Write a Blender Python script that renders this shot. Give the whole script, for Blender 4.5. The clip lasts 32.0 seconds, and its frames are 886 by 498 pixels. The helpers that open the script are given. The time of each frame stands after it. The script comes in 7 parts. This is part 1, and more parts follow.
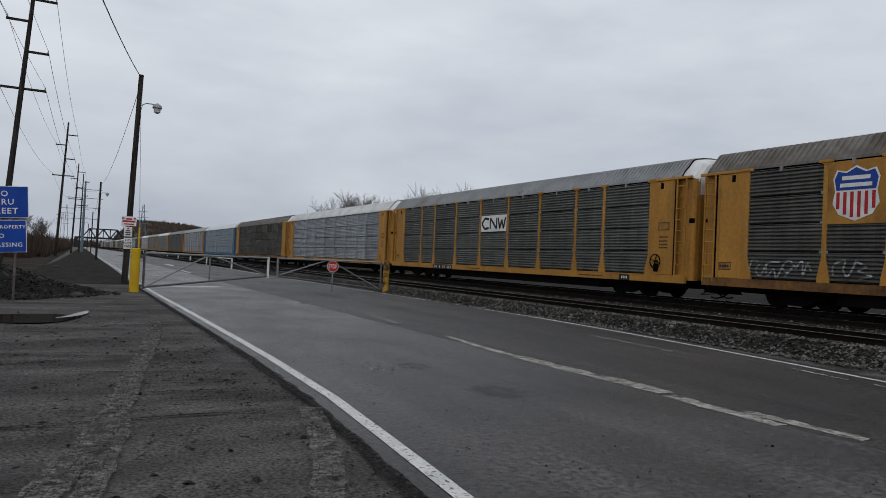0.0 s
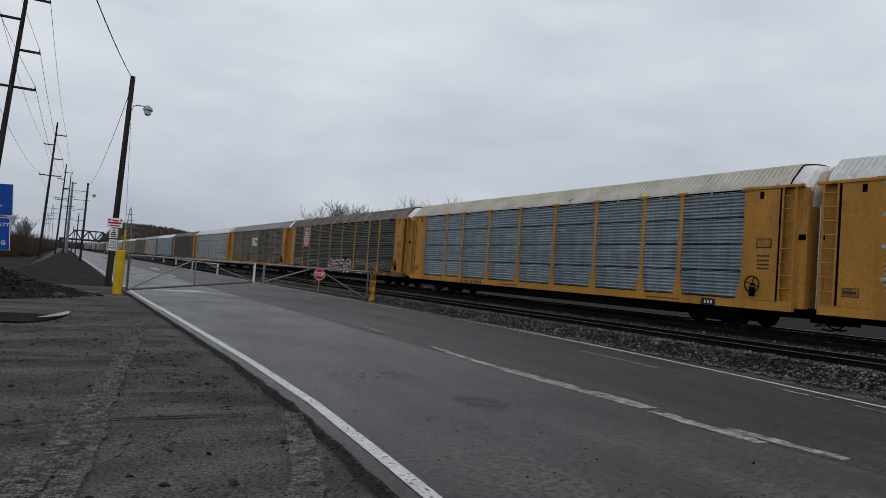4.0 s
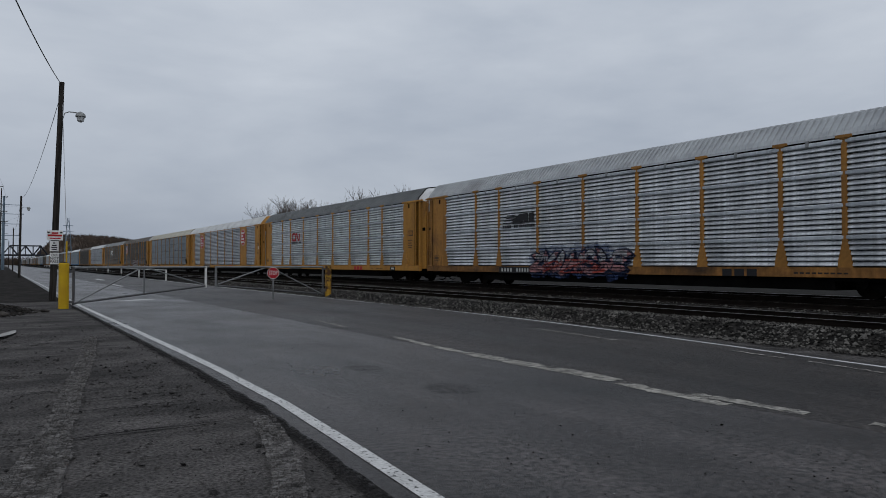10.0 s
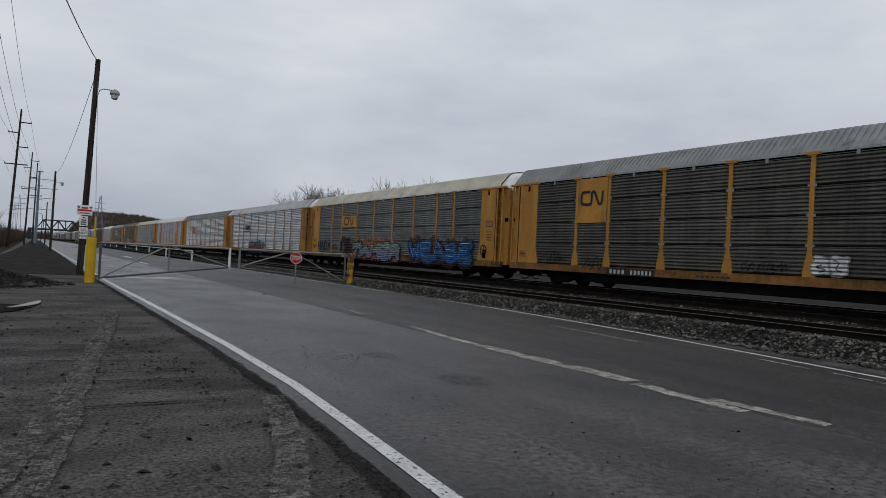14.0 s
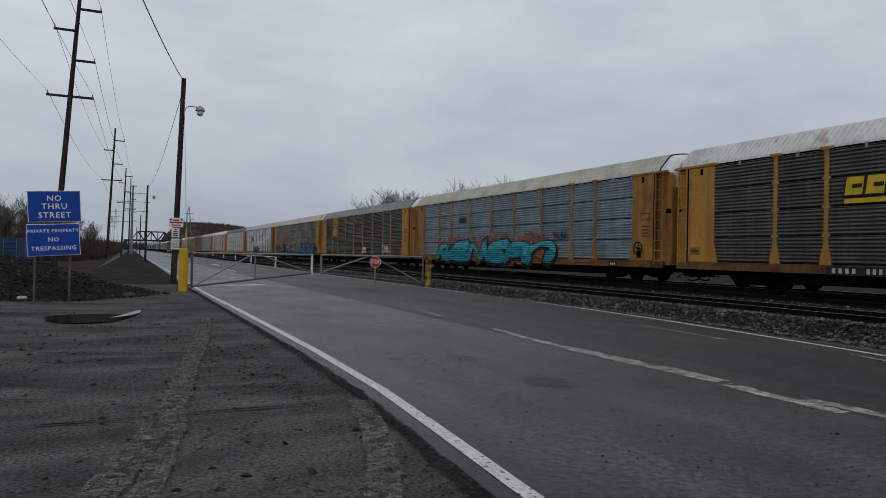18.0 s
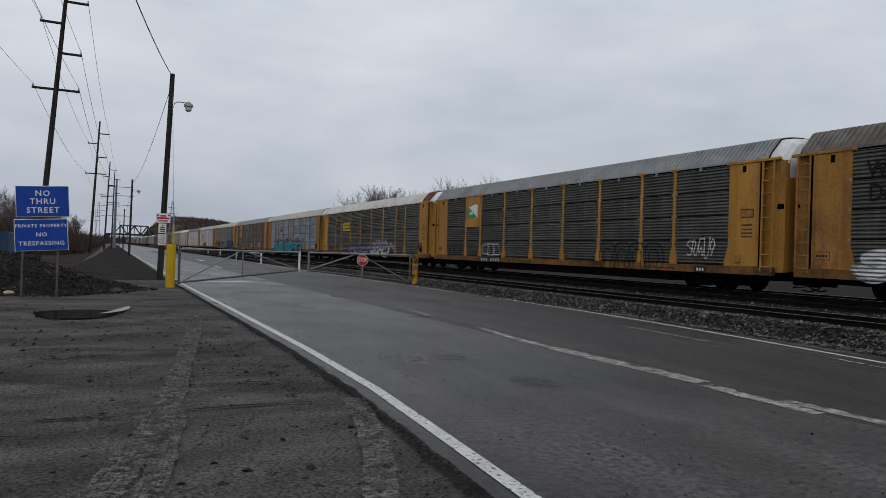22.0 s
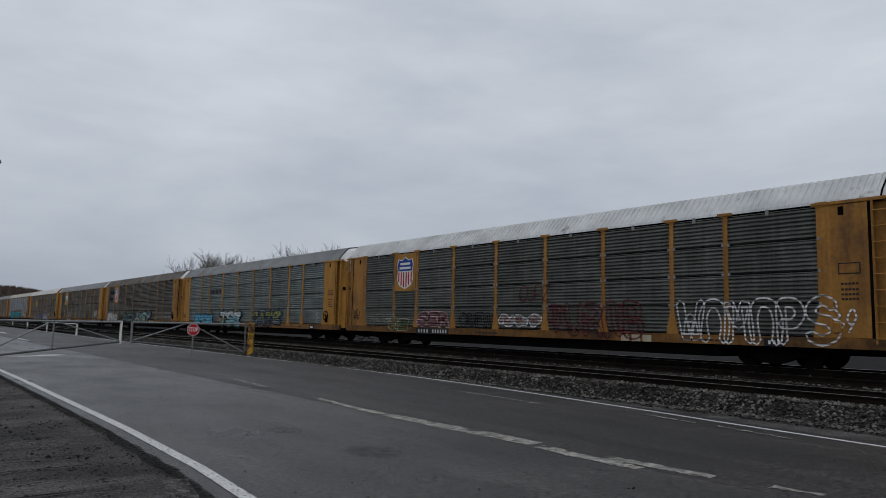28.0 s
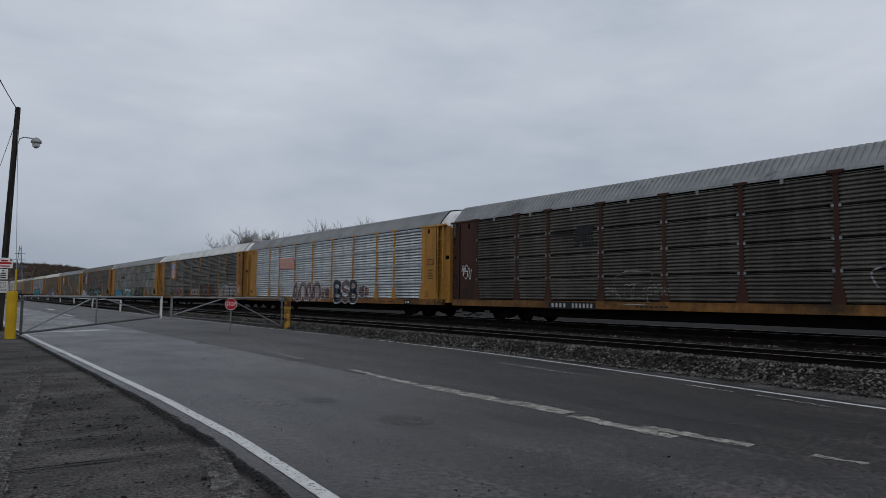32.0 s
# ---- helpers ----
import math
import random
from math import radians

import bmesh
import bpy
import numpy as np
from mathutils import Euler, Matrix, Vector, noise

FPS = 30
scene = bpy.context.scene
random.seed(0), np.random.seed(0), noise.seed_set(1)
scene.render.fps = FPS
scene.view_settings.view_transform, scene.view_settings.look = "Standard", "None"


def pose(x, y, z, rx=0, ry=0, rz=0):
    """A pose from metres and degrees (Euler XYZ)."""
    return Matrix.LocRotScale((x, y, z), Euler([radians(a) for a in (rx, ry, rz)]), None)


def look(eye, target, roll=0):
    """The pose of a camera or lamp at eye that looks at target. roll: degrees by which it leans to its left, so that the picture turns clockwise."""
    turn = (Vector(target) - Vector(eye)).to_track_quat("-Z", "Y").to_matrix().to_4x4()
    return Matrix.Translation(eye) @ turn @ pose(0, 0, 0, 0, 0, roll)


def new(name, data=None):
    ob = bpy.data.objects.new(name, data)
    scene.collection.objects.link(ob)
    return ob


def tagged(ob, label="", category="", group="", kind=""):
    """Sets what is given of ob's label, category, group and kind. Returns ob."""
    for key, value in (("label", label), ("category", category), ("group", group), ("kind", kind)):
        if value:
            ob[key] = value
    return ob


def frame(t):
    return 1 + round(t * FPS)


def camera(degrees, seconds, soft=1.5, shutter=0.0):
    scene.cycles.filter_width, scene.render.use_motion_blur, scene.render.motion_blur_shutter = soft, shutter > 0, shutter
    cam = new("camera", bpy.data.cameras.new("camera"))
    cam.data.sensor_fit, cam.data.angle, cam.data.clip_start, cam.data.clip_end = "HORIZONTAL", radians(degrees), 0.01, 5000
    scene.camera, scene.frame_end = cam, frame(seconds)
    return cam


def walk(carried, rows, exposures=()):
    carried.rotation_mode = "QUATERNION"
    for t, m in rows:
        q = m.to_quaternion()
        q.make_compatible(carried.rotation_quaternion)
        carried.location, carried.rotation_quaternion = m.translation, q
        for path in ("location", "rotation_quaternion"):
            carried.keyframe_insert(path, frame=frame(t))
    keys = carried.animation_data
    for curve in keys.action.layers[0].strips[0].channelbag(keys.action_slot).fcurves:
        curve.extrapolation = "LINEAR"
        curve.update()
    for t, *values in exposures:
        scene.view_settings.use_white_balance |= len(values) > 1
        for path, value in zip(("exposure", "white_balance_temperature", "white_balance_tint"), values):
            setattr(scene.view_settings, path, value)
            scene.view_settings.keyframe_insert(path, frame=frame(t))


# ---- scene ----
cam = camera(64.42, 32.0, soft=0.9)

# seconds, x, y, z, heading, tilt, lean
CAMERA_ROWS = (
    (0.0, 0.050, -0.043, 1.633, -27.43, 1.04, 2.56),
    (0.5, 0.083, -0.019, 1.628, -27.73, 1.20, 2.35),
    (1.0, 0.068, -0.022, 1.642, -28.29, 1.10, 2.10),
    (1.5, 0.058, -0.014, 1.641, -29.46, 1.92, 2.26),
    (2.0, 0.056, 0.010, 1.636, -29.59, 1.96, 2.83),
    (2.5, 0.026, 0.025, 1.636, -30.25, 1.44, 2.90),
    (4.5, 0.086, -0.041, 1.581, -28.01, 2.21, 4.46),
    (5.0, 0.097, 0.014, 1.602, -34.26, 1.63, 5.08),
    (5.5, -0.009, 0.071, 1.575, -34.93, 1.61, 7.59),
    (6.0, 0.005, 0.068, 1.607, -37.62, 2.95, 2.95),
    (6.5, -0.051, 0.076, 1.579, -36.49, 2.19, 3.53),
    (7.0, 0.050, 0.178, 1.571, -35.16, 4.37, 0.24),
    (7.5, 0.128, 0.377, 1.580, -34.90, 5.98, 4.46),
    (8.0, 0.044, 0.083, 1.542, -36.79, 5.72, 4.27),
    (8.5, -0.069, 0.051, 1.592, -35.77, 4.11, 3.47),
    (9.0, 0.010, 0.092, 1.575, -34.53, 3.54, 2.78),
    (9.5, 0.072, 0.144, 1.575, -30.91, 4.04, 3.25),
    (10.0, -0.019, 0.044, 1.595, -32.33, 1.24, 0.05),
    (10.5, 0.104, 0.101, 1.564, -31.40, 0.33, -0.11),
    (11.0, 0.146, 0.164, 1.541, -33.80, 0.03, 4.26),
    (11.5, 0.260, 0.234, 1.504, -31.21, 2.79, 5.79),
    (12.0, 0.141, 0.193, 1.539, -29.15, 4.15, 5.88),
    (12.5, 0.081, 0.161, 1.595, -29.04, 5.32, 5.55),
    (13.0, 0.043, 0.076, 1.563, -29.46, 3.97, 3.08),
    (13.5, 0.067, 0.085, 1.549, -30.02, 1.99, 3.06),
    (14.0, 0.092, 0.100, 1.532, -30.35, 0.73, 2.90),
    (14.5, 0.215, 0.211, 1.531, -26.97, -0.59, 3.93),
    (15.0, -0.144, 0.070, 1.587, -22.04, 0.58, 5.96),
    (15.5, -0.013, -0.245, 1.573, -17.48, 1.27, 4.07),
    (17.5, 0.004, -0.032, 1.624, -21.79, 2.31, 1.77),
    (18.0, 0.015, 0.037, 1.595, -24.18, 0.45, 1.16),
    (18.5, 0.020, 0.082, 1.625, -26.49, -0.10, 0.90),
    (19.0, -0.067, 0.093, 1.611, -25.23, 2.10, 0.77),
    (19.5, -0.024, 0.042, 1.636, -25.36, 1.46, -0.90),
    (20.0, -0.059, 0.030, 1.635, -29.15, 5.72, 0.55),
    (20.5, -0.003, -0.040, 1.658, -31.45, 4.59, 0.31),
    (21.0, 0.000, -0.032, 1.632, -31.40, 2.35, 2.35),
    (21.5, 0.116, -0.026, 1.594, -30.40, 1.16, 2.56),
    (22.0, -0.153, -0.128, 1.649, -25.38, 0.30, 1.84),
    (22.5, 0.051, -0.154, 1.621, -20.45, 0.19, 0.64),
    (23.0, 0.062, -0.157, 1.650, -25.22, 2.66, -0.91),
    (23.5, 0.016, -0.162, 1.642, -26.22, 1.87, -2.65),
    (24.0, 0.005, -0.093, 1.610, -27.17, 3.76, -1.96),
    (24.5, -0.085, -0.039, 1.592, -31.19, 4.02, -0.45),
    (26.5, -0.154, -0.142, 1.614, -32.44, 4.83, 1.22),
    (27.0, -0.128, -0.136, 1.625, -35.73, 5.55, 1.00),
    (27.5, -0.126, -0.141, 1.626, -36.87, 5.93, 0.57),
    (28.0, -0.094, -0.115, 1.623, -38.09, 6.18, 1.25),
    (28.5, -0.151, -0.138, 1.558, -36.92, 6.93, 1.91),
    (29.0, -0.145, -0.168, 1.620, -36.20, 5.73, 1.46),
    (29.5, -0.183, -0.146, 1.579, -36.77, 5.44, 1.77),
    (30.0, -0.152, -0.144, 1.571, -36.91, 4.77, 1.20),
    (30.5, -0.148, -0.135, 1.597, -37.70, 3.79, 1.25),
    (31.0, -0.096, -0.121, 1.626, -37.85, 3.81, 2.10),
    (31.5, -0.220, -0.188, 1.602, -35.68, 4.24, 2.32),
    (32.0, 0.026, -0.067, 1.574, -35.30, 3.98, 0.66),
)
EXPOSURES = ((0.0, 0.05, 6680, 10), (6.5, 0.05, 6680, 10), (7.0, 0.02, 6680, 10), (8.0, -0.38, 6395, 10), (9.0, -0.36, 6395, 10), (10.0, -0.27, 6395, 10), (11.0, 0.08, 6680, 10), (12.0, -0.03, 6680, 10), (13.0, -0.32, 6395, 10), (14.0, -0.02, 6680, 10), (15.0, 0.08, 6680, 10), (17.5, -0.42, 6450, 10), (18.0, -0.16, 6540, 10), (19.0, 0.05, 6680, 10), (20.0, -0.08, 6540, 10), (21.0, -0.26, 6395, 10), (22.0, 0.00, 6680, 10), (23.0, 0.08, 6680, 10), (24.0, -0.05, 6540, 10), (27.0, -0.15, 6560, 10), (29.0, -0.22, 6480, 10), (31.0, -0.30, 6395, 10), (32.0, -0.24, 6395, 10))
walk(cam, [(t, pose(x, y, z, 90 + p, 0, h) @ pose(0, 0, 0, 0, 0, r)) for t, x, y, z, h, p, r in CAMERA_ROWS], EXPOSURES)

# ---- sky and sun: an overcast winter day ----
world = bpy.data.worlds.new("overcast")
scene.world = world
world.use_nodes = True
wn, wl = world.node_tree.nodes, world.node_tree.links
wn.clear()
w_out, w_bg = wn.new("ShaderNodeOutputWorld"), wn.new("ShaderNodeBackground")
w_sky = wn.new("ShaderNodeTexSky")
w_sky.sky_type, w_sky.sun_disc = "NISHITA", False
w_sky.sun_elevation, w_sky.sun_rotation = radians(38), radians(200)
w_sky.dust_density = 4.0
w_scale = wn.new("ShaderNodeVectorMath")
w_scale.operation = "SCALE"
w_scale.inputs["Scale"].default_value = 0.10
w_co, w_map = wn.new("ShaderNodeTexCoord"), wn.new("ShaderNodeMapping")
w_map.inputs["Scale"].default_value = (1.0, 1.0, 3.2)
w_n1, w_n2 = wn.new("ShaderNodeTexNoise"), wn.new("ShaderNodeTexNoise")
w_n1.inputs["Scale"].default_value, w_n1.inputs["Detail"].default_value = 2.1, 6.0
w_n1.inputs["Roughness"].default_value = 0.52
w_n1.inputs["Distortion"].default_value = 0.3
w_n2.inputs["Scale"].default_value, w_n2.inputs["Detail"].default_value = 6.0, 5.0
w_add = wn.new("ShaderNodeMath")
w_add.operation = "MULTIPLY_ADD"
w_add.inputs[1].default_value, w_add.inputs[2].default_value = 0.35, 0.0
w_sum = wn.new("ShaderNodeMath")
w_sum.operation = "ADD"
w_ramp = wn.new("ShaderNodeValToRGB")
w_ramp.color_ramp.elements[0].position, w_ramp.color_ramp.elements[0].color = 0.42, (0.520, 0.575, 0.660, 1)
w_ramp.color_ramp.elements[1].position, w_ramp.color_ramp.elements[1].color = 0.95, (0.800, 0.845, 0.905, 1)
w_sep, w_h = wn.new("ShaderNodeSeparateXYZ"), wn.new("ShaderNodeValToRGB")
w_h.color_ramp.elements[0].position, w_h.color_ramp.elements[0].color = 0.0, (0.70, 0.72, 0.76, 1)
w_h.color_ramp.elements[1].position, w_h.color_ramp.elements[1].color = 0.34, (1, 1, 1, 1)
w_mul, w_mix = wn.new("ShaderNodeMixRGB"), wn.new("ShaderNodeMixRGB")
w_mul.blend_type, w_mul.inputs["Fac"].default_value = "MULTIPLY", 1.0
w_mix.inputs["Fac"].default_value = 0.93
wl.new(w_co.outputs["Generated"], w_map.inputs["Vector"])
wl.new(w_map.outputs["Vector"], w_n1.inputs["Vector"])
wl.new(w_map.outputs["Vector"], w_n2.inputs["Vector"])
wl.new(w_n2.outputs["Fac"], w_add.inputs[0])
wl.new(w_n1.outputs["Fac"], w_sum.inputs[0])
wl.new(w_add.outputs["Value"], w_sum.inputs[1])
wl.new(w_sum.outputs["Value"], w_ramp.inputs["Fac"])
wl.new(w_co.outputs["Generated"], w_sep.inputs["Vector"])
wl.new(w_sep.outputs["Z"], w_h.inputs["Fac"])
wl.new(w_ramp.outputs["Color"], w_mul.inputs["Color1"])
wl.new(w_h.outputs["Color"], w_mul.inputs["Color2"])
wl.new(w_sky.outputs["Color"], w_scale.inputs[0])
wl.new(w_scale.outputs["Vector"], w_mix.inputs["Color1"])
wl.new(w_mul.outputs["Color"], w_mix.inputs["Color2"])
wl.new(w_mix.outputs["Color"], w_bg.inputs["Color"])
w_bg.inputs["Strength"].default_value = 1.0
wl.new(w_bg.outputs["Background"], w_out.inputs["Surface"])

sun = new("sun", bpy.data.lights.new("sun", "SUN"))
sun.data.energy, sun.data.angle, sun.data.color = 0.5, radians(40), (1.0, 0.97, 0.93)
sun.matrix_world = look((-20, -40, 60), (0, 0, 0))


# ---- materials ----
def material(name, base, second=None, scale=1.0, rough=0.7, metal=0.0, bump=0.0, bump_scale=30.0, contrast=(0.35, 0.65), stretch=(1, 1, 1),
             dirt=None, dirt_scale=0.6, dirt_edges=(0.5, 0.75), vary=0.0, rough_vary=0.12, grain=0.0, grain_scale=60.0, fine=0.0, island=0.0, ior=1.28, relief=0.02, streak=0.0, drip=0.0, band=0.0, weave=0.0, speck=None, speck_scale=30.0, speck_edges=(0.60, 0.66)):
    """Two-scale procedural surface: a mottled base, a larger dirt layer, fine relief, and a small change from piece to piece."""
    m = bpy.data.materials.new(name)
    m.use_nodes = True
    n, l = m.node_tree.nodes, m.node_tree.links
    b = n["Principled BSDF"]
    co, mp = n.new("ShaderNodeTexCoord"), n.new("ShaderNodeMapping")
    mp.inputs["Scale"].default_value = stretch
    l.new(co.outputs["Object"], mp.inputs["Vector"])
    n1 = n.new("ShaderNodeTexNoise")
    n1.inputs["Scale"].default_value, n1.inputs["Detail"].default_value = scale, 6
    l.new(mp.outputs["Vector"], n1.inputs["Vector"])
    r1 = n.new("ShaderNodeValToRGB")
    second = second or tuple(c * 0.75 for c in base)
    e = r1.color_ramp.elements
    e[0].position, e[0].color = contrast[0], (*second, 1)
    e[1].position, e[1].color = contrast[1], (*base, 1)
    l.new(n1.outputs["Fac"], r1.inputs["Fac"])
    colour = r1.outputs["Color"]
    if dirt:
        n2 = n.new("ShaderNodeTexNoise")
        n2.inputs["Scale"].default_value, n2.inputs["Detail"].default_value = dirt_scale, 8
        n2.inputs["Roughness"].default_value = 0.6
        l.new(mp.outputs["Vector"], n2.inputs["Vector"])
        r2 = n.new("ShaderNodeValToRGB")
        r2.color_ramp.elements[0].position, r2.color_ramp.elements[1].position = dirt_edges
        l.new(n2.outputs["Fac"], r2.inputs["Fac"])
        mx = n.new("ShaderNodeMixRGB")
        mx.inputs["Color2"].default_value = (*dirt, 1)
        l.new(r2.outputs["Color"], mx.inputs["Fac"])
        l.new(colour, mx.inputs["Color1"])
        colour = mx.outputs["Color"]
    if vary:
        info, hs, mr = n.new("ShaderNodeObjectInfo"), n.new("ShaderNodeHueSaturation"), n.new("ShaderNodeMapRange")
        mr.inputs["To Min"].default_value, mr.inputs["To Max"].default_value = 1 - vary, 1 + vary
        l.new(info.outputs["Random"], mr.inputs["Value"])
        l.new(mr.outputs["Result"], hs.inputs["Value"])
        l.new(colour, hs.inputs["Color"])
        colour = hs.outputs["Color"]
    if grain:
        n4, r4, mg = n.new("ShaderNodeTexNoise"), n.new("ShaderNodeMapRange"), n.new("ShaderNodeMixRGB")
        n4.inputs["Scale"].default_value, n4.inputs["Detail"].default_value = grain_scale, 3
        l.new(co.outputs["Object"], n4.inputs["Vector"])
        r4.inputs["From Min"].default_value, r4.inputs["From Max"].default_value = 0.3, 0.7
        r4.inputs["To Min"].default_value, r4.inputs["To Max"].default_value = 1 - grain, 1 + grain
        l.new(n4.outputs["Fac"], r4.inputs["Value"])
        mg.blend_type, mg.inputs["Fac"].default_value = "MULTIPLY", 1.0
        l.new(colour, mg.inputs["Color1"])
        l.new(r4.outputs["Result"], mg.inputs["Color2"])
        colour = mg.outputs["Color"]
    if streak:
        ms, n6, r6, mk = n.new("ShaderNodeMapping"), n.new("ShaderNodeTexNoise"), n.new("ShaderNodeMapRange"), n.new("ShaderNodeMixRGB")
        ms.inputs["Scale"].default_value = (1.6, 0.07, 1)
        n6.inputs["Scale"].default_value, n6.inputs["Detail"].default_value = 1.0, 5
        l.new(co.outputs["Object"], ms.inputs["Vector"])
        l.new(ms.outputs["Vector"], n6.inputs["Vector"])
        r6.inputs["From Min"].default_value, r6.inputs["From Max"].default_value = 0.3, 0.7
        r6.inputs["To Min"].default_value, r6.inputs["To Max"].default_value = 1 - streak, 1 + streak
        l.new(n6.outputs["Fac"], r6.inputs["Value"])
        mk.blend_type, mk.inputs["Fac"].default_value = "MULTIPLY", 1.0
        l.new(colour, mk.inputs["Color1"])
        l.new(r6.outputs["Result"], mk.inputs["Color2"])
        colour = mk.outputs["Color"]
    for amount, size in ((drip, (0.7, 5.5, 0.32)), (band, (0.5, 0.55, 6.0)), (weave, (0.3, 13.0, 0.10))):
        if amount:
            md, nd, rd, kd = n.new("ShaderNodeMapping"), n.new("ShaderNodeTexNoise"), n.new("ShaderNodeMapRange"), n.new("ShaderNodeMixRGB")
            md.inputs["Scale"].default_value = size
            nd.inputs["Scale"].default_value, nd.inputs["Detail"].default_value = 1.0, 5
            nd.inputs["Roughness"].default_value = 0.62
            l.new(co.outputs["Object"], md.inputs["Vector"])
            l.new(md.outputs["Vector"], nd.inputs["Vector"])
            rd.inputs["From Min"].default_value, rd.inputs["From Max"].default_value = 0.32, 0.68
            rd.inputs["To Min"].default_value, rd.inputs["To Max"].default_value = 1 - amount, 1 + amount * 0.7
            l.new(nd.outputs["Fac"], rd.inputs["Value"])
            kd.blend_type, kd.inputs["Fac"].default_value = "MULTIPLY", 1.0
            l.new(colour, kd.inputs["Color1"])
            l.new(rd.outputs["Result"], kd.inputs["Color2"])
            colour = kd.outputs["Color"]
    if speck:
        n7, r7, mz = n.new("ShaderNodeTexNoise"), n.new("ShaderNodeValToRGB"), n.new("ShaderNodeMixRGB")
        n7.inputs["Scale"].default_value, n7.inputs["Detail"].default_value = speck_scale, 4
        l.new(co.outputs["Object"], n7.inputs["Vector"])
        r7.color_ramp.elements[0].position, r7.color_ramp.elements[1].position = speck_edges
        l.new(n7.outputs["Fac"], r7.inputs["Fac"])
        l.new(r7.outputs["Color"], mz.inputs["Fac"])
        l.new(colour, mz.inputs["Color1"])
        mz.inputs["Color2"].default_value = (*speck, 1)
        colour = mz.outputs["Color"]
    if island:
        ge, hi, mi = n.new("ShaderNodeNewGeometry"), n.new("ShaderNodeHueSaturation"), n.new("ShaderNodeMapRange")
        mi.inputs["To Min"].default_value, mi.inputs["To Max"].default_value = 1 - island, 1 + island
        l.new(ge.outputs["Random Per Island"], mi.inputs["Value"])
        l.new(mi.outputs["Result"], hi.inputs["Value"])
        l.new(colour, hi.inputs["Color"])
        colour = hi.outputs["Color"]
    b.inputs["IOR"].default_value = ior
    l.new(colour, b.inputs["Base Color"])
    mr = n.new("ShaderNodeMapRange")
    mr.inputs["To Min"].default_value, mr.inputs["To Max"].default_value = max(0.03, rough - rough_vary), min(1, rough + rough_vary)
    l.new(n1.outputs["Fac"], mr.inputs["Value"])
    l.new(mr.outputs["Result"], b.inputs["Roughness"])
    b.inputs["Metallic"].default_value = metal
    if bump:
        n3, bp = n.new("ShaderNodeTexNoise"), n.new("ShaderNodeBump")
        n3.inputs["Scale"].default_value, n3.inputs["Detail"].default_value = bump_scale, 4
        l.new(co.outputs["Object"], n3.inputs["Vector"])
        bp.inputs["Strength"].default_value, bp.inputs["Distance"].default_value = bump, relief
        height = n3.outputs["Fac"]
        if fine:
            n5, ad = n.new("ShaderNodeTexNoise"), n.new("ShaderNodeMath")
            n5.inputs["Scale"].default_value, n5.inputs["Detail"].default_value = bump_scale * 5, 3
            l.new(co.outputs["Object"], n5.inputs["Vector"])
            ad.operation, ad.inputs[1].default_value = "MULTIPLY_ADD", fine
            l.new(n5.outputs["Fac"], ad.inputs[0])
            l.new(height, ad.inputs[2])
            height = ad.outputs["Value"]
        l.new(height, bp.inputs["Height"])
        l.new(bp.outputs["Normal"], b.inputs["Normal"])
    return m


ASPHALT = material("asphalt", (0.060, 0.0536, 0.0525), (0.030, 0.0270, 0.0264), 0.6, 0.37, bump=0.7, bump_scale=22, fine=0.8, dirt=(0.020, 0.0186, 0.0184), dirt_scale=0.36, dirt_edges=(0.46, 0.66), stretch=(1, 0.6, 1), rough_vary=0.26, grain=0.85, grain_scale=15, ior=1.37, streak=0.40, speck=(0.009, 0.009, 0.010), speck_scale=16, speck_edges=(0.60, 0.65))
ASPHALT_BROWN = material("brownish_asphalt", (0.043, 0.0378, 0.0358), (0.023, 0.0204, 0.0195), 0.6, 0.48, bump=0.7, bump_scale=22, fine=0.8, dirt=(0.016, 0.0152, 0.0149), dirt_scale=0.36, dirt_edges=(0.48, 0.70), stretch=(1, 0.4, 1), rough_vary=0.16, grain=0.85, grain_scale=15, ior=1.27, streak=0.44, speck=(0.008, 0.008, 0.009), speck_scale=16, speck_edges=(0.60, 0.65))
# Tar lumps and cracks; also the shade painted along wheel ruts.
TAR = material("tar_and_shade", (0.044, 0.042, 0.041), (0.018, 0.017, 0.017), 3.5, 0.9, bump=1.0, bump_scale=12, fine=0.6, relief=0.05, grain=0.5, grain_scale=26, ior=1.1)
PATH = material("broken_pavement", (0.038, 0.035, 0.033), (0.015, 0.0142, 0.0135), 1.2, 0.95, bump=0.4, bump_scale=12, grain=0.3, grain_scale=5, stretch=(1, 0.5, 1), dirt=(0.022, 0.020, 0.018), dirt_scale=0.3, speck=(0.13, 0.125, 0.12), speck_scale=0.5, speck_edges=(0.70, 0.74), ior=1.06)
EARTH = material("dark_scrub_earth", (0.034, 0.028, 0.024), (0.014, 0.012, 0.0105), 0.8, 0.95, bump=1.0, bump_scale=5, dirt=(0.055, 0.043, 0.034), dirt_scale=0.25, dirt_edges=(0.50, 0.68), ior=1.1)
# Crumbled tar, darkened for the shadow at the pavement's drop.
TAR_EDGE_SHADE = material("crumbled_tar_and_shade", (0.036, 0.034, 0.034), (0.014, 0.0135, 0.0135), 3.5, 0.9, bump=1.0, bump_scale=12, fine=0.6, relief=0.05, grain=0.5, grain_scale=26, ior=1.1)
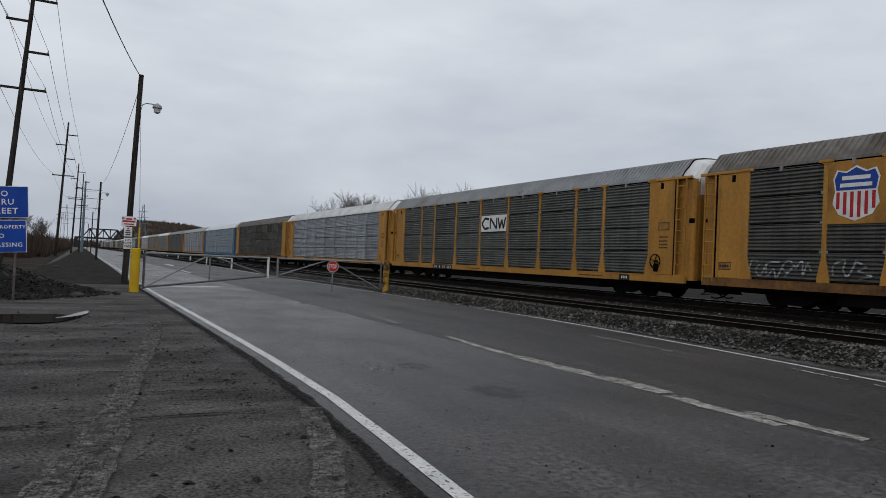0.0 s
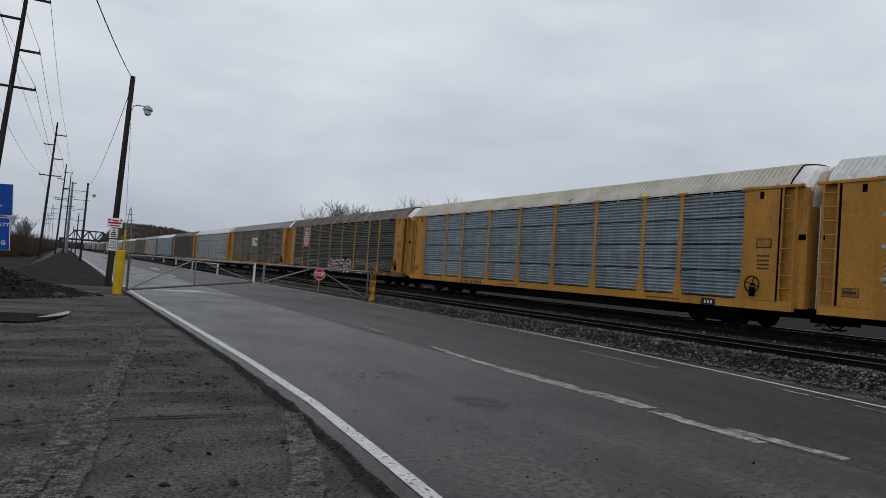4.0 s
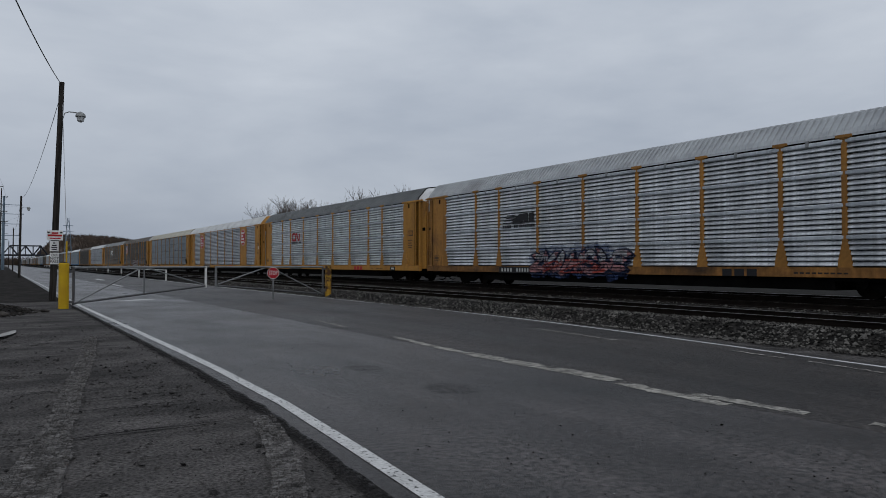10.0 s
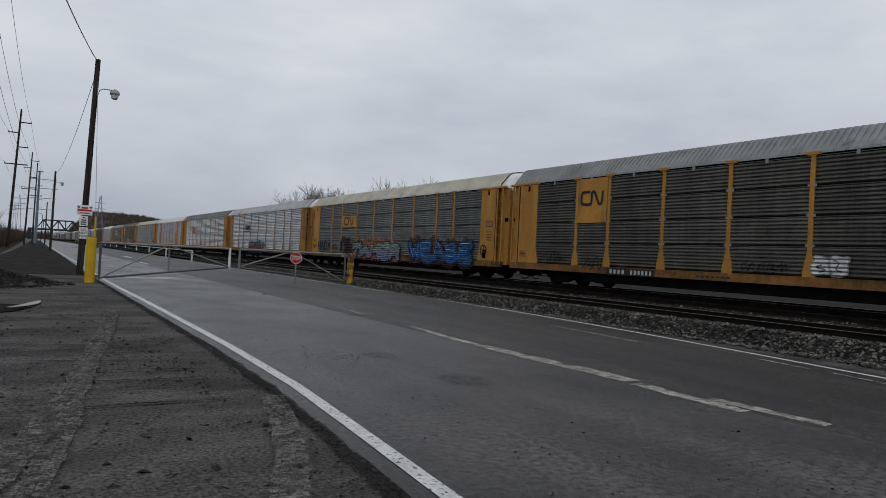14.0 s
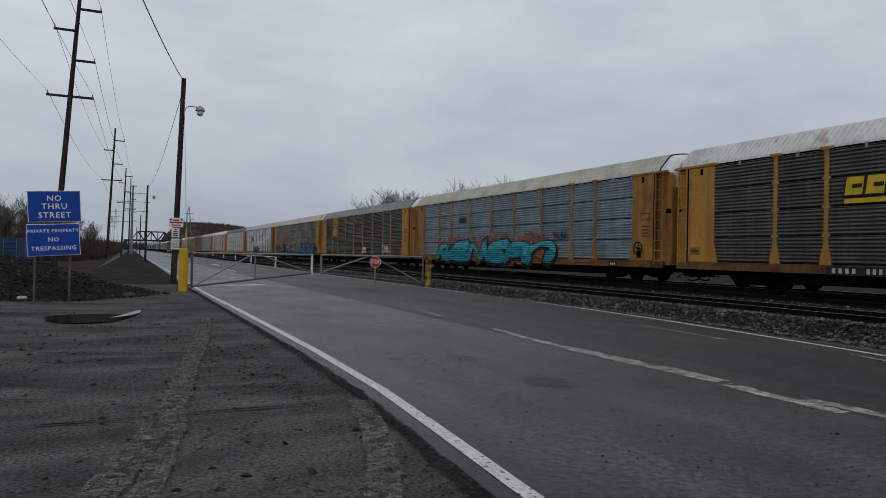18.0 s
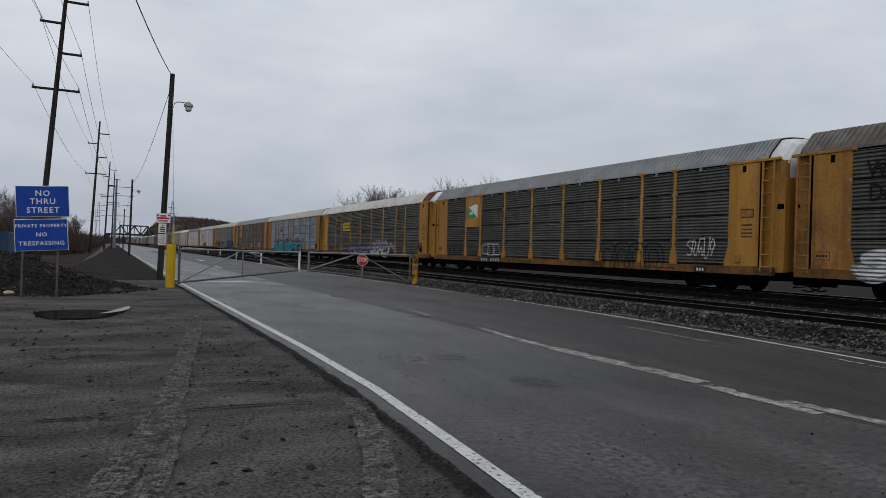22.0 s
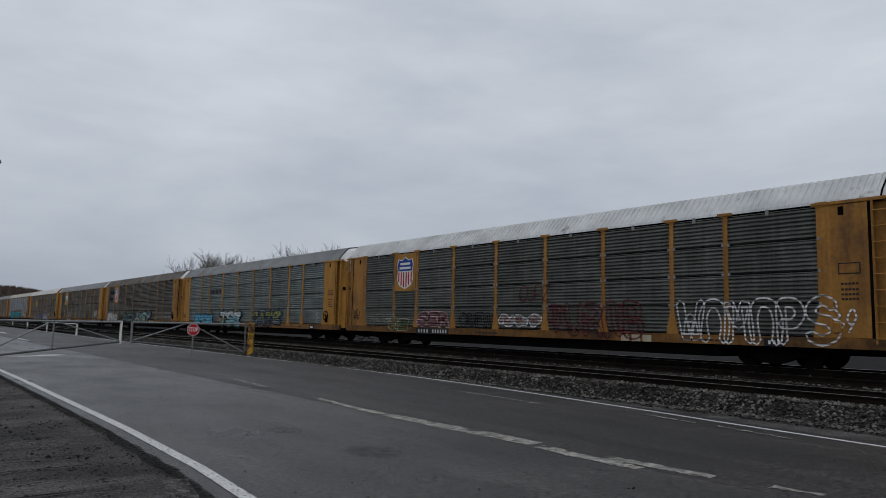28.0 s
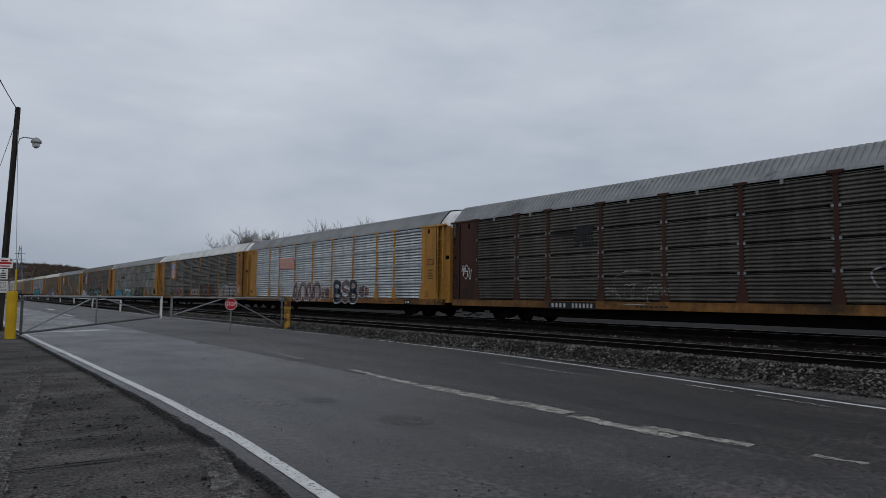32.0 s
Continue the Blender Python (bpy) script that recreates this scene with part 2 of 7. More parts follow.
DIRT = material("packed_dirt", (0.150, 0.1405, 0.1365), (0.082, 0.0775, 0.0757), 1.3, 0.9, bump=1.0, bump_scale=11, fine=0.9, relief=0.075, dirt=(0.056, 0.053, 0.052), dirt_scale=0.6, dirt_edges=(0.47, 0.66), stretch=(0.55, 1.15, 1), grain=0.62, grain_scale=30, speck=(0.018, 0.016, 0.016), speck_scale=9, speck_edges=(0.69, 0.72), ior=1.15)
TREAD = material("dried_mud_track", (0.196, 0.187, 0.182), (0.115, 0.110, 0.107), 5.0, 0.95, bump=0.8, bump_scale=30, fine=0.5, relief=0.02, grain=0.35, grain_scale=40, dirt=(0.10, 0.096, 0.093), dirt_scale=2.2, dirt_edges=(0.52, 0.66), ior=1.1)
STAIN = material("oil_stained_asphalt", (0.030, 0.0272, 0.0265), (0.018, 0.0164, 0.016), 3.0, 0.55, bump=0.7, bump_scale=30, fine=0.8, grain=0.5, grain_scale=22, ior=1.25)
LINE = material("white_line_paint", (0.56, 0.56, 0.55), (0.44, 0.44, 0.43), 5.0, 0.6, grain=0.15, grain_scale=40, speck=(0.09, 0.09, 0.09), speck_scale=24, speck_edges=(0.585, 0.63), dirt=(0.20, 0.20, 0.20), dirt_scale=1.6, dirt_edges=(0.60, 0.78))
WORN = material("worn_line_paint", (0.34, 0.325, 0.292), (0.22, 0.21, 0.19), 2.5, 0.7, dirt=(0.085, 0.083, 0.081), dirt_scale=2.6, dirt_edges=(0.55, 0.66), speck=(0.06, 0.06, 0.06), speck_scale=17, speck_edges=(0.60, 0.66))
# Darker than its stones: shade between them and below the train is coloured in.
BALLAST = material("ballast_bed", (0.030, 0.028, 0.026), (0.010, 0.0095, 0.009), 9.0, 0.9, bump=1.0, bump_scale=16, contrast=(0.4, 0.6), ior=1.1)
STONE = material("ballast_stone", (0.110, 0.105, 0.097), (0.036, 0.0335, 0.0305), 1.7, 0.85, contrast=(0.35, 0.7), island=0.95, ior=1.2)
COAL = material("black_gravel", (0.017, 0.0158, 0.0145), (0.006, 0.0055, 0.005), 6.0, 0.85, bump=1.0, bump_scale=12, contrast=(0.4, 0.62), ior=1.1)
PILE_STONE = material("slag_stone", (0.060, 0.054, 0.049), (0.012, 0.011, 0.010), 1.3, 0.8, contrast=(0.40, 0.75), island=0.95, ior=1.15)
RAIL = material("rail_steel", (0.016, 0.013, 0.011), (0.008, 0.0065, 0.0055), 2.0, 0.85, 0.0, ior=1.1)
RAIL_TOP = material("worn_rail_head", (0.42, 0.42, 0.43), (0.28, 0.27, 0.27), 3.0, 0.35, 0.9)
TIE = material("creosoted_tie", (0.017, 0.015, 0.013), (0.009, 0.008, 0.007), 4.0, 0.9, bump=0.6, bump_scale=30, vary=0.3, ior=1.1)
# Muddy brown, darkened for the mirrored mound; this ior reflects almost nothing.
WATER = material("muddy_water_dark_mirror", (0.012, 0.0098, 0.0075), (0.016, 0.013, 0.010), 1.0, 0.12, rough_vary=0.03, ior=1.003)
YELLOW = material("faded_rack_yellow", (0.43, 0.212, 0.040), (0.33, 0.158, 0.032), 0.8, 0.6, dirt=(0.16, 0.078, 0.03), dirt_scale=0.9, dirt_edges=(0.54, 0.78), stretch=(1, 1, 0.45), vary=0.12, drip=0.08, grain=0.12, grain_scale=9)
YELLOW_OLD = material("grimy_rack_yellow", (0.37, 0.180, 0.042), (0.26, 0.122, 0.030), 0.8, 0.65, dirt=(0.09, 0.045, 0.024), dirt_scale=1.0, dirt_edges=(0.50, 0.74), stretch=(1, 1, 0.4), vary=0.14, drip=0.13, grain=0.15, grain_scale=9)
RUST = material("rusted_roof_sheet", (0.17, 0.075, 0.04), (0.085, 0.04, 0.026), 1.6, 0.85, dirt=(0.34, 0.32, 0.30), dirt_scale=0.9, dirt_edges=(0.56, 0.68), drip=0.25, grain=0.25, grain_scale=6)
GRIMY_SILL = material("grimed_yellow_sill", (0.24, 0.112, 0.030), (0.12, 0.06, 0.022), 1.4, 0.7, dirt=(0.035, 0.022, 0.014), dirt_scale=0.8, dirt_edges=(0.46, 0.66), stretch=(1, 0.5, 1), vary=0.15, drip=0.25, grain=0.2, grain_scale=8)
BROWN = material("brown_rack_paint", (0.062, 0.025, 0.017), (0.04, 0.017, 0.012), 0.9, 0.65, dirt=(0.017, 0.011, 0.009), dirt_scale=1.1, stretch=(1, 1, 0.4), vary=0.1)
BLUE_RACK = material("blue_rack_paint", (0.06, 0.15, 0.27), (0.05, 0.11, 0.2), 0.9, 0.65, vary=0.1)
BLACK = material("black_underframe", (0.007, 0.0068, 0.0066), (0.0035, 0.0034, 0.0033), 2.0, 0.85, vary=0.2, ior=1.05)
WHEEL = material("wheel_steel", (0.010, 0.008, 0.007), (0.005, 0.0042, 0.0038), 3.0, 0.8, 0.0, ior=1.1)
def threadbare(m, scale, low, high):
    """Lets the ground show through a thin layer in patches."""
    n, l = m.node_tree.nodes, m.node_tree.links
    co, nz, mr = n.new("ShaderNodeTexCoord"), n.new("ShaderNodeTexNoise"), n.new("ShaderNodeMapRange")
    nz.inputs["Scale"].default_value, nz.inputs["Detail"].default_value = scale, 6
    nz.inputs["Roughness"].default_value = 0.65
    mr.inputs["From Min"].default_value, mr.inputs["From Max"].default_value = 0.38, 0.58
    mr.inputs["To Min"].default_value, mr.inputs["To Max"].default_value = low, high
    l.new(co.outputs["Object"], nz.inputs["Vector"])
    l.new(nz.outputs["Fac"], mr.inputs["Value"])
    l.new(mr.outputs["Result"], n["Principled BSDF"].inputs["Alpha"])


threadbare(STAIN, 7.0, 0.0, 0.26)
threadbare(TREAD, 9.0, 0.10, 1.0)
threadbare(WORN, 5.0, 0.5, 1.0)
threadbare(TAR_EDGE_SHADE, 15.0, 0.10, 0.95)
GALV = {
    "band": material("joint_band_steel", (0.50, 0.53, 0.56), (0.36, 0.385, 0.41), 1.6, 0.45, 0.45, stretch=(1, 0.5, 1), dirt=(0.10, 0.10, 0.11), dirt_scale=0.9, dirt_edges=(0.52, 0.8), vary=0.12, weave=0.2),
    "bright": material("bright_galvanized", (0.76, 0.785, 0.805), (0.55, 0.57, 0.59), 1.4, 0.38, 0.60, stretch=(1, 1, 0.3), dirt=(0.24, 0.26, 0.29), dirt_scale=0.55, dirt_edges=(0.52, 0.80), vary=0.10, drip=0.06, band=0.32, weave=0.22),
    "silver": material("dull_galvanized", (0.49, 0.515, 0.54), (0.35, 0.37, 0.39), 1.2, 0.40, 0.55, stretch=(1, 1, 0.3), dirt=(0.17, 0.18, 0.20), dirt_scale=0.6, dirt_edges=(0.52, 0.80), vary=0.10, drip=0.08, band=0.30, weave=0.26),
    "blue": material("bluish_galvanized", (0.36, 0.415, 0.455), (0.265, 0.315, 0.35), 1.2, 0.42, 0.45, stretch=(1, 1, 0.3), dirt=(0.12, 0.14, 0.16), dirt_scale=0.6, dirt_edges=(0.52, 0.80), vary=0.10, drip=0.14, band=0.24, weave=0.18),
    "green": material("green_grey_galvanized", (0.285, 0.315, 0.312), (0.195, 0.218, 0.214), 1.1, 0.45, 0.42, stretch=(1, 1, 0.25), dirt=(0.085, 0.088, 0.084), dirt_scale=0.6, dirt_edges=(0.48, 0.76), vary=0.12, drip=0.16, band=0.32, weave=0.30),
    "grey": material("weathered_galvanized", (0.225, 0.232, 0.232), (0.16, 0.165, 0.165), 1.1, 0.5, 0.40, stretch=(1, 1, 0.25), dirt=(0.085, 0.083, 0.078), dirt_scale=0.7, dirt_edges=(0.48, 0.78), vary=0.12, drip=0.17, band=0.24, weave=0.14),
    "mid": material("greenish_galvanized", (0.188, 0.193, 0.180), (0.125, 0.129, 0.119), 1.0, 0.55, 0.35, stretch=(1, 1, 0.25), dirt=(0.05, 0.046, 0.04), dirt_scale=0.8, dirt_edges=(0.46, 0.76), vary=0.14, drip=0.18, band=0.24, weave=0.14),
    "dark": material("sooty_galvanized", (0.148, 0.147, 0.132), (0.092, 0.091, 0.082), 1.0, 0.55, 0.30, stretch=(1, 1, 0.25), dirt=(0.05, 0.046, 0.04), dirt_scale=0.8, dirt_edges=(0.46, 0.76), vary=0.14, drip=0.18, band=0.24, weave=0.14),
    "taupe": material("brown_stained_galvanized", (0.122, 0.114, 0.102), (0.078, 0.071, 0.063), 1.0, 0.7, 0.1, stretch=(1, 1, 0.25), dirt=(0.07, 0.06, 0.05), dirt_scale=0.8, dirt_edges=(0.48, 0.78), vary=0.14, drip=0.22, band=0.20),
}
ROOF = {
    "white": material("white_rack_roof", (0.60, 0.615, 0.62), (0.47, 0.485, 0.49), 0.8, 0.5, 0.1, dirt=(0.33, 0.30, 0.27), dirt_scale=0.5, dirt_edges=(0.55, 0.85), grain=0.08, grain_scale=2.6, speck=(0.06, 0.055, 0.05), speck_scale=1.6, speck_edges=(0.66, 0.80)),
    "grey": material("grey_rack_roof", (0.15, 0.16, 0.165), (0.11, 0.118, 0.122), 0.8, 0.5, 0.2, dirt=(0.075, 0.075, 0.075), dirt_scale=0.6, dirt_edges=(0.52, 0.85), grain=0.08, grain_scale=2.6, speck=(0.06, 0.055, 0.05), speck_scale=1.6, speck_edges=(0.66, 0.80)),
    "silver": material("silver_rack_roof", (0.25, 0.262, 0.27), (0.19, 0.20, 0.207), 0.8, 0.5, 0.2, dirt=(0.12, 0.12, 0.12), dirt_scale=0.6, dirt_edges=(0.52, 0.85), grain=0.08, grain_scale=2.6, speck=(0.06, 0.055, 0.05), speck_scale=1.6, speck_edges=(0.66, 0.80)),
    "pale": material("pale_silver_roof", (0.40, 0.42, 0.435), (0.31, 0.325, 0.34), 0.8, 0.5, 0.2, dirt=(0.18, 0.18, 0.18), dirt_scale=0.6, dirt_edges=(0.52, 0.85), grain=0.08, grain_scale=2.6),
    "cream": material("cream_rack_roof", (0.48, 0.47, 0.41), (0.37, 0.36, 0.31), 0.8, 0.55, 0.05, dirt=(0.28, 0.26, 0.22), dirt_scale=0.5, dirt_edges=(0.55, 0.85), grain=0.08, grain_scale=2.6, speck=(0.06, 0.055, 0.05), speck_scale=1.6, speck_edges=(0.66, 0.80)),
    "brown": material("rust_streaked_roof", (0.20, 0.188, 0.176), (0.12, 0.11, 0.10), 1.2, 0.65, 0.1, dirt=(0.075, 0.06, 0.05), dirt_scale=0.9, dirt_edges=(0.42, 0.72), grain=0.08, grain_scale=2.6, speck=(0.06, 0.055, 0.05), speck_scale=1.6, speck_edges=(0.66, 0.80)),
    "rusty": material("rust_patched_white_roof", (0.62, 0.62, 0.60), (0.48, 0.47, 0.45), 0.9, 0.6, 0.05, dirt=(0.23, 0.12, 0.07), dirt_scale=0.45, dirt_edges=(0.60, 0.72), grain=0.08, grain_scale=2.6, speck=(0.06, 0.055, 0.05), speck_scale=1.6, speck_edges=(0.66, 0.80)),
}
WHITE_CAP = material("white_end_cap", (0.66, 0.67, 0.68), (0.5, 0.5, 0.5), 1.5, 0.55, dirt=(0.25, 0.22, 0.19), dirt_scale=1.0, dirt_edges=(0.55, 0.8))
# Colour of the unlit inside of the cars.
INNER_SHADE = material("interior_shade", (0.02, 0.02, 0.02), None, 2.0, 0.9)


def plain(name, colour, rough=0.55, metal=0.0):
    return material(name, colour, tuple(c * 0.82 for c in colour), 3.0, rough, metal)


def spray(name, colour, cover=0.75):
    """Thin spray paint, uneven from rib to rib, through which the steel shows."""
    m = plain(name, colour, 0.7)
    n, l = m.node_tree.nodes, m.node_tree.links
    co, mp, nz, mr = n.new("ShaderNodeTexCoord"), n.new("ShaderNodeMapping"), n.new("ShaderNodeTexNoise"), n.new("ShaderNodeMapRange")
    mp.inputs["Scale"].default_value = (1.0, 1.2, 9.0)
    nz.inputs["Scale"].default_value, nz.inputs["Detail"].default_value = 1.4, 3
    mr.inputs["From Min"].default_value, mr.inputs["From Max"].default_value = 0.34, 0.66
    mr.inputs["To Min"].default_value, mr.inputs["To Max"].default_value = cover - 0.35, min(1.0, cover + 0.25)
    l.new(co.outputs["Object"], mp.inputs["Vector"])
    l.new(mp.outputs["Vector"], nz.inputs["Vector"])
    l.new(nz.outputs["Fac"], mr.inputs["Value"])
    l.new(mr.outputs["Result"], n["Principled BSDF"].inputs["Alpha"])
    # the paint lies on ribs 116 mm apart
    rib, bp = n.new("ShaderNodeTexWave"), n.new("ShaderNodeBump")
    rib.wave_type, rib.bands_direction = "BANDS", "Z"
    rib.inputs["Scale"].default_value, rib.inputs["Distortion"].default_value = 2.708, 0.0
    bp.inputs["Strength"].default_value, bp.inputs["Distance"].default_value = 1.0, 0.05
    l.new(co.outputs["Object"], rib.inputs["Vector"])
    l.new(rib.outputs["Fac"], bp.inputs["Height"])
    l.new(bp.outputs["Normal"], n["Principled BSDF"].inputs["Normal"])
    return m


PAINT_WHITE, PAINT_RED, PAINT_BLUE = plain("white_paint", (0.72, 0.72, 0.70)), plain("red_paint", (0.42, 0.02, 0.025)), plain("blue_paint", (0.016, 0.055, 0.28))
PAINT_BLACK, PAINT_GREEN, PAINT_PINK = plain("black_paint", (0.018, 0.018, 0.02)), plain("green_paint", (0.05, 0.28, 0.09)), plain("pink_paint", (0.62, 0.24, 0.22))
SPRAY_TEAL, SPRAY_LILAC, SPRAY_ORANGE = spray("teal_spray", (0.02, 0.33, 0.40), 0.85), spray("lilac_spray", (0.22, 0.23, 0.36)), spray("orange_spray", (0.40, 0.115, 0.05), 0.55)
SPRAY_CYAN, SPRAY_SAGE, SPRAY_MAROON = spray("pale_cyan_spray", (0.25, 0.50, 0.56)), spray("sage_spray", (0.22, 0.31, 0.25)), spray("maroon_spray", (0.15, 0.03, 0.035), 0.65)
SPRAY_COBALT, SPRAY_GREY, SPRAY_WHITE = spray("cobalt_spray", (0.025, 0.10, 0.30), 0.85), spray("grey_spray", (0.40, 0.42, 0.44), 0.72), spray("white_spray", (0.74, 0.74, 0.74), 0.85)
SPRAY_RED = spray("red_spray", (0.34, 0.05, 0.035), 0.7)
SPRAY_INK, SPRAY_AQUA, SPRAY_MOSS = spray("ink_blue_spray", (0.012, 0.018, 0.045), 0.9), spray("aqua_spray", (0.10, 0.52, 0.60), 0.85), spray("moss_spray", (0.10, 0.16, 0.05), 0.5)
SPRAY_HAZE = spray("blue_haze_spray", (0.045, 0.075, 0.19), 0.40)
SPRAY_SLATE = spray("slate_spray", (0.16, 0.19, 0.20), 0.7)
SPRAY_DUSK = spray("dusk_red_spray", (0.075, 0.022, 0.022), 0.6)
SPRAY_SKY, SPRAY_ASH, SPRAY_SAND, SPRAY_BLUSH = spray("sky_blue_spray", (0.13, 0.42, 0.62), 0.9), spray("ash_spray", (0.34, 0.33, 0.31), 0.6), spray("sand_spray", (0.50, 0.44, 0.32), 0.7), spray("blush_spray", (0.55, 0.34, 0.36), 0.8)
SPRAY_BLACK, SPRAY_PINK, SPRAY_YELLOW = spray("black_spray", (0.014, 0.014, 0.016), 0.8), spray("pink_spray", (0.45, 0.22, 0.22), 0.6), spray("yellow_green_spray", (0.36, 0.40, 0.10), 0.6)
PAINT_STENCIL = plain("dulled_white_stencil", (0.45, 0.45, 0.43))
PAINT_CREAM = plain("cream_paint", (0.42, 0.38, 0.28))
SIGN_RED, SIGN_BLUE, SIGN_WHITE = plain("stop_sign_red", (0.40, 0.014, 0.02), 0.5), plain("street_sign_blue", (0.008, 0.058, 0.34), 0.5), plain("sign_white", (0.76, 0.76, 0.75), 0.4)
BOLLARD_Y = material("safety_yellow", (0.56, 0.36, 0.015), (0.47, 0.29, 0.015), 2.0, 0.5, dirt=(0.20, 0.13, 0.04), dirt_scale=2.5, dirt_edges=(0.60, 0.8))
POST_Y = material("rusty_yellow_post", (0.55, 0.33, 0.03), (0.40, 0.22, 0.03), 2.0, 0.6, dirt=(0.07, 0.035, 0.02), dirt_scale=4.0, dirt_edges=(0.44, 0.56))
STEEL = material("galvanized_pipe", (0.25, 0.257, 0.262), (0.17, 0.176, 0.18), 3.0, 0.5, 0.5)
DARK_STEEL = material("dull_pipe", (0.13, 0.13, 0.135), (0.09, 0.09, 0.092), 3.0, 0.6, 0.4)
WHITE_PIPE = material("white_painted_pipe", (0.68, 0.68, 0.67), (0.52, 0.52, 0.5), 3.0, 0.55, dirt=(0.25, 0.2, 0.16), dirt_scale=4, dirt_edges=(0.6, 0.8))
WOOD = material("weathered_pole_wood", (0.050, 0.045, 0.041), (0.017, 0.015, 0.0138), 2.0, 0.9, stretch=(6, 6, 0.4), bump=0.5, bump_scale=20, ior=1.1)
MONOPOLE = material("blue_grey_steel_pole", (0.15, 0.20, 0.25), (0.12, 0.165, 0.21), 1.0, 0.6, 0.2)
LAMP_CASE = plain("lamp_housing_grey", (0.28, 0.29, 0.29), 0.5, 0.3)
LAMP_GLASS = plain("lamp_lens", (0.55, 0.57, 0.58), 0.25)
WIRE = plain("black_wire", (0.02, 0.02, 0.022), 0.7)
BRIDGE_STEEL = plain("dark_bridge_steel", (0.028, 0.032, 0.040), 0.8)
BARK = material("grey_brown_bark", (0.070, 0.060, 0.053), (0.042, 0.036, 0.031), 4.0, 0.9, vary=0.15)
TWIG = material("bare_twigs", (0.135, 0.119, 0.107), (0.085, 0.074, 0.066), 2.0, 0.9, vary=0.15)
BRUSH = material("dead_brush", (0.078, 0.055, 0.042), (0.038, 0.028, 0.023), 0.7, 0.95)
WOODS = material("distant_bare_woods", (0.095, 0.072, 0.058), (0.06, 0.048, 0.041), 0.05, 0.95, dirt=(0.09, 0.062, 0.042), dirt_scale=0.02)
BOX_BLUE = material("container_blue", (0.02, 0.115, 0.34), (0.016, 0.085, 0.26), 1.2, 0.55, dirt=(0.05, 0.06, 0.08), dirt_scale=0.8)
BOX_NAVY = material("container_navy", (0.025, 0.065, 0.14), (0.02, 0.05, 0.11), 1.2, 0.6, dirt=(0.06, 0.05, 0.05), dirt_scale=0.9)
BOX_RUST = material("container_rust_red", (0.20, 0.055, 0.03), (0.14, 0.04, 0.025), 1.2, 0.65, dirt=(0.07, 0.04, 0.03), dirt_scale=0.9)
OCHRE = material("ochre_steel", (0.45, 0.24, 0.035), (0.33, 0.17, 0.03), 1.2, 0.6)
SILT = material("pale_silt", (0.36, 0.355, 0.345), (0.24, 0.235, 0.228), 4.0, 0.9)
STRAW = material("dry_straw", (0.22, 0.17, 0.11), (0.13, 0.10, 0.065), 3.0, 0.9)
PALE_ROCK = material("pale_debris", (0.48, 0.40, 0.28), (0.33, 0.27, 0.19), 4.0, 0.9)


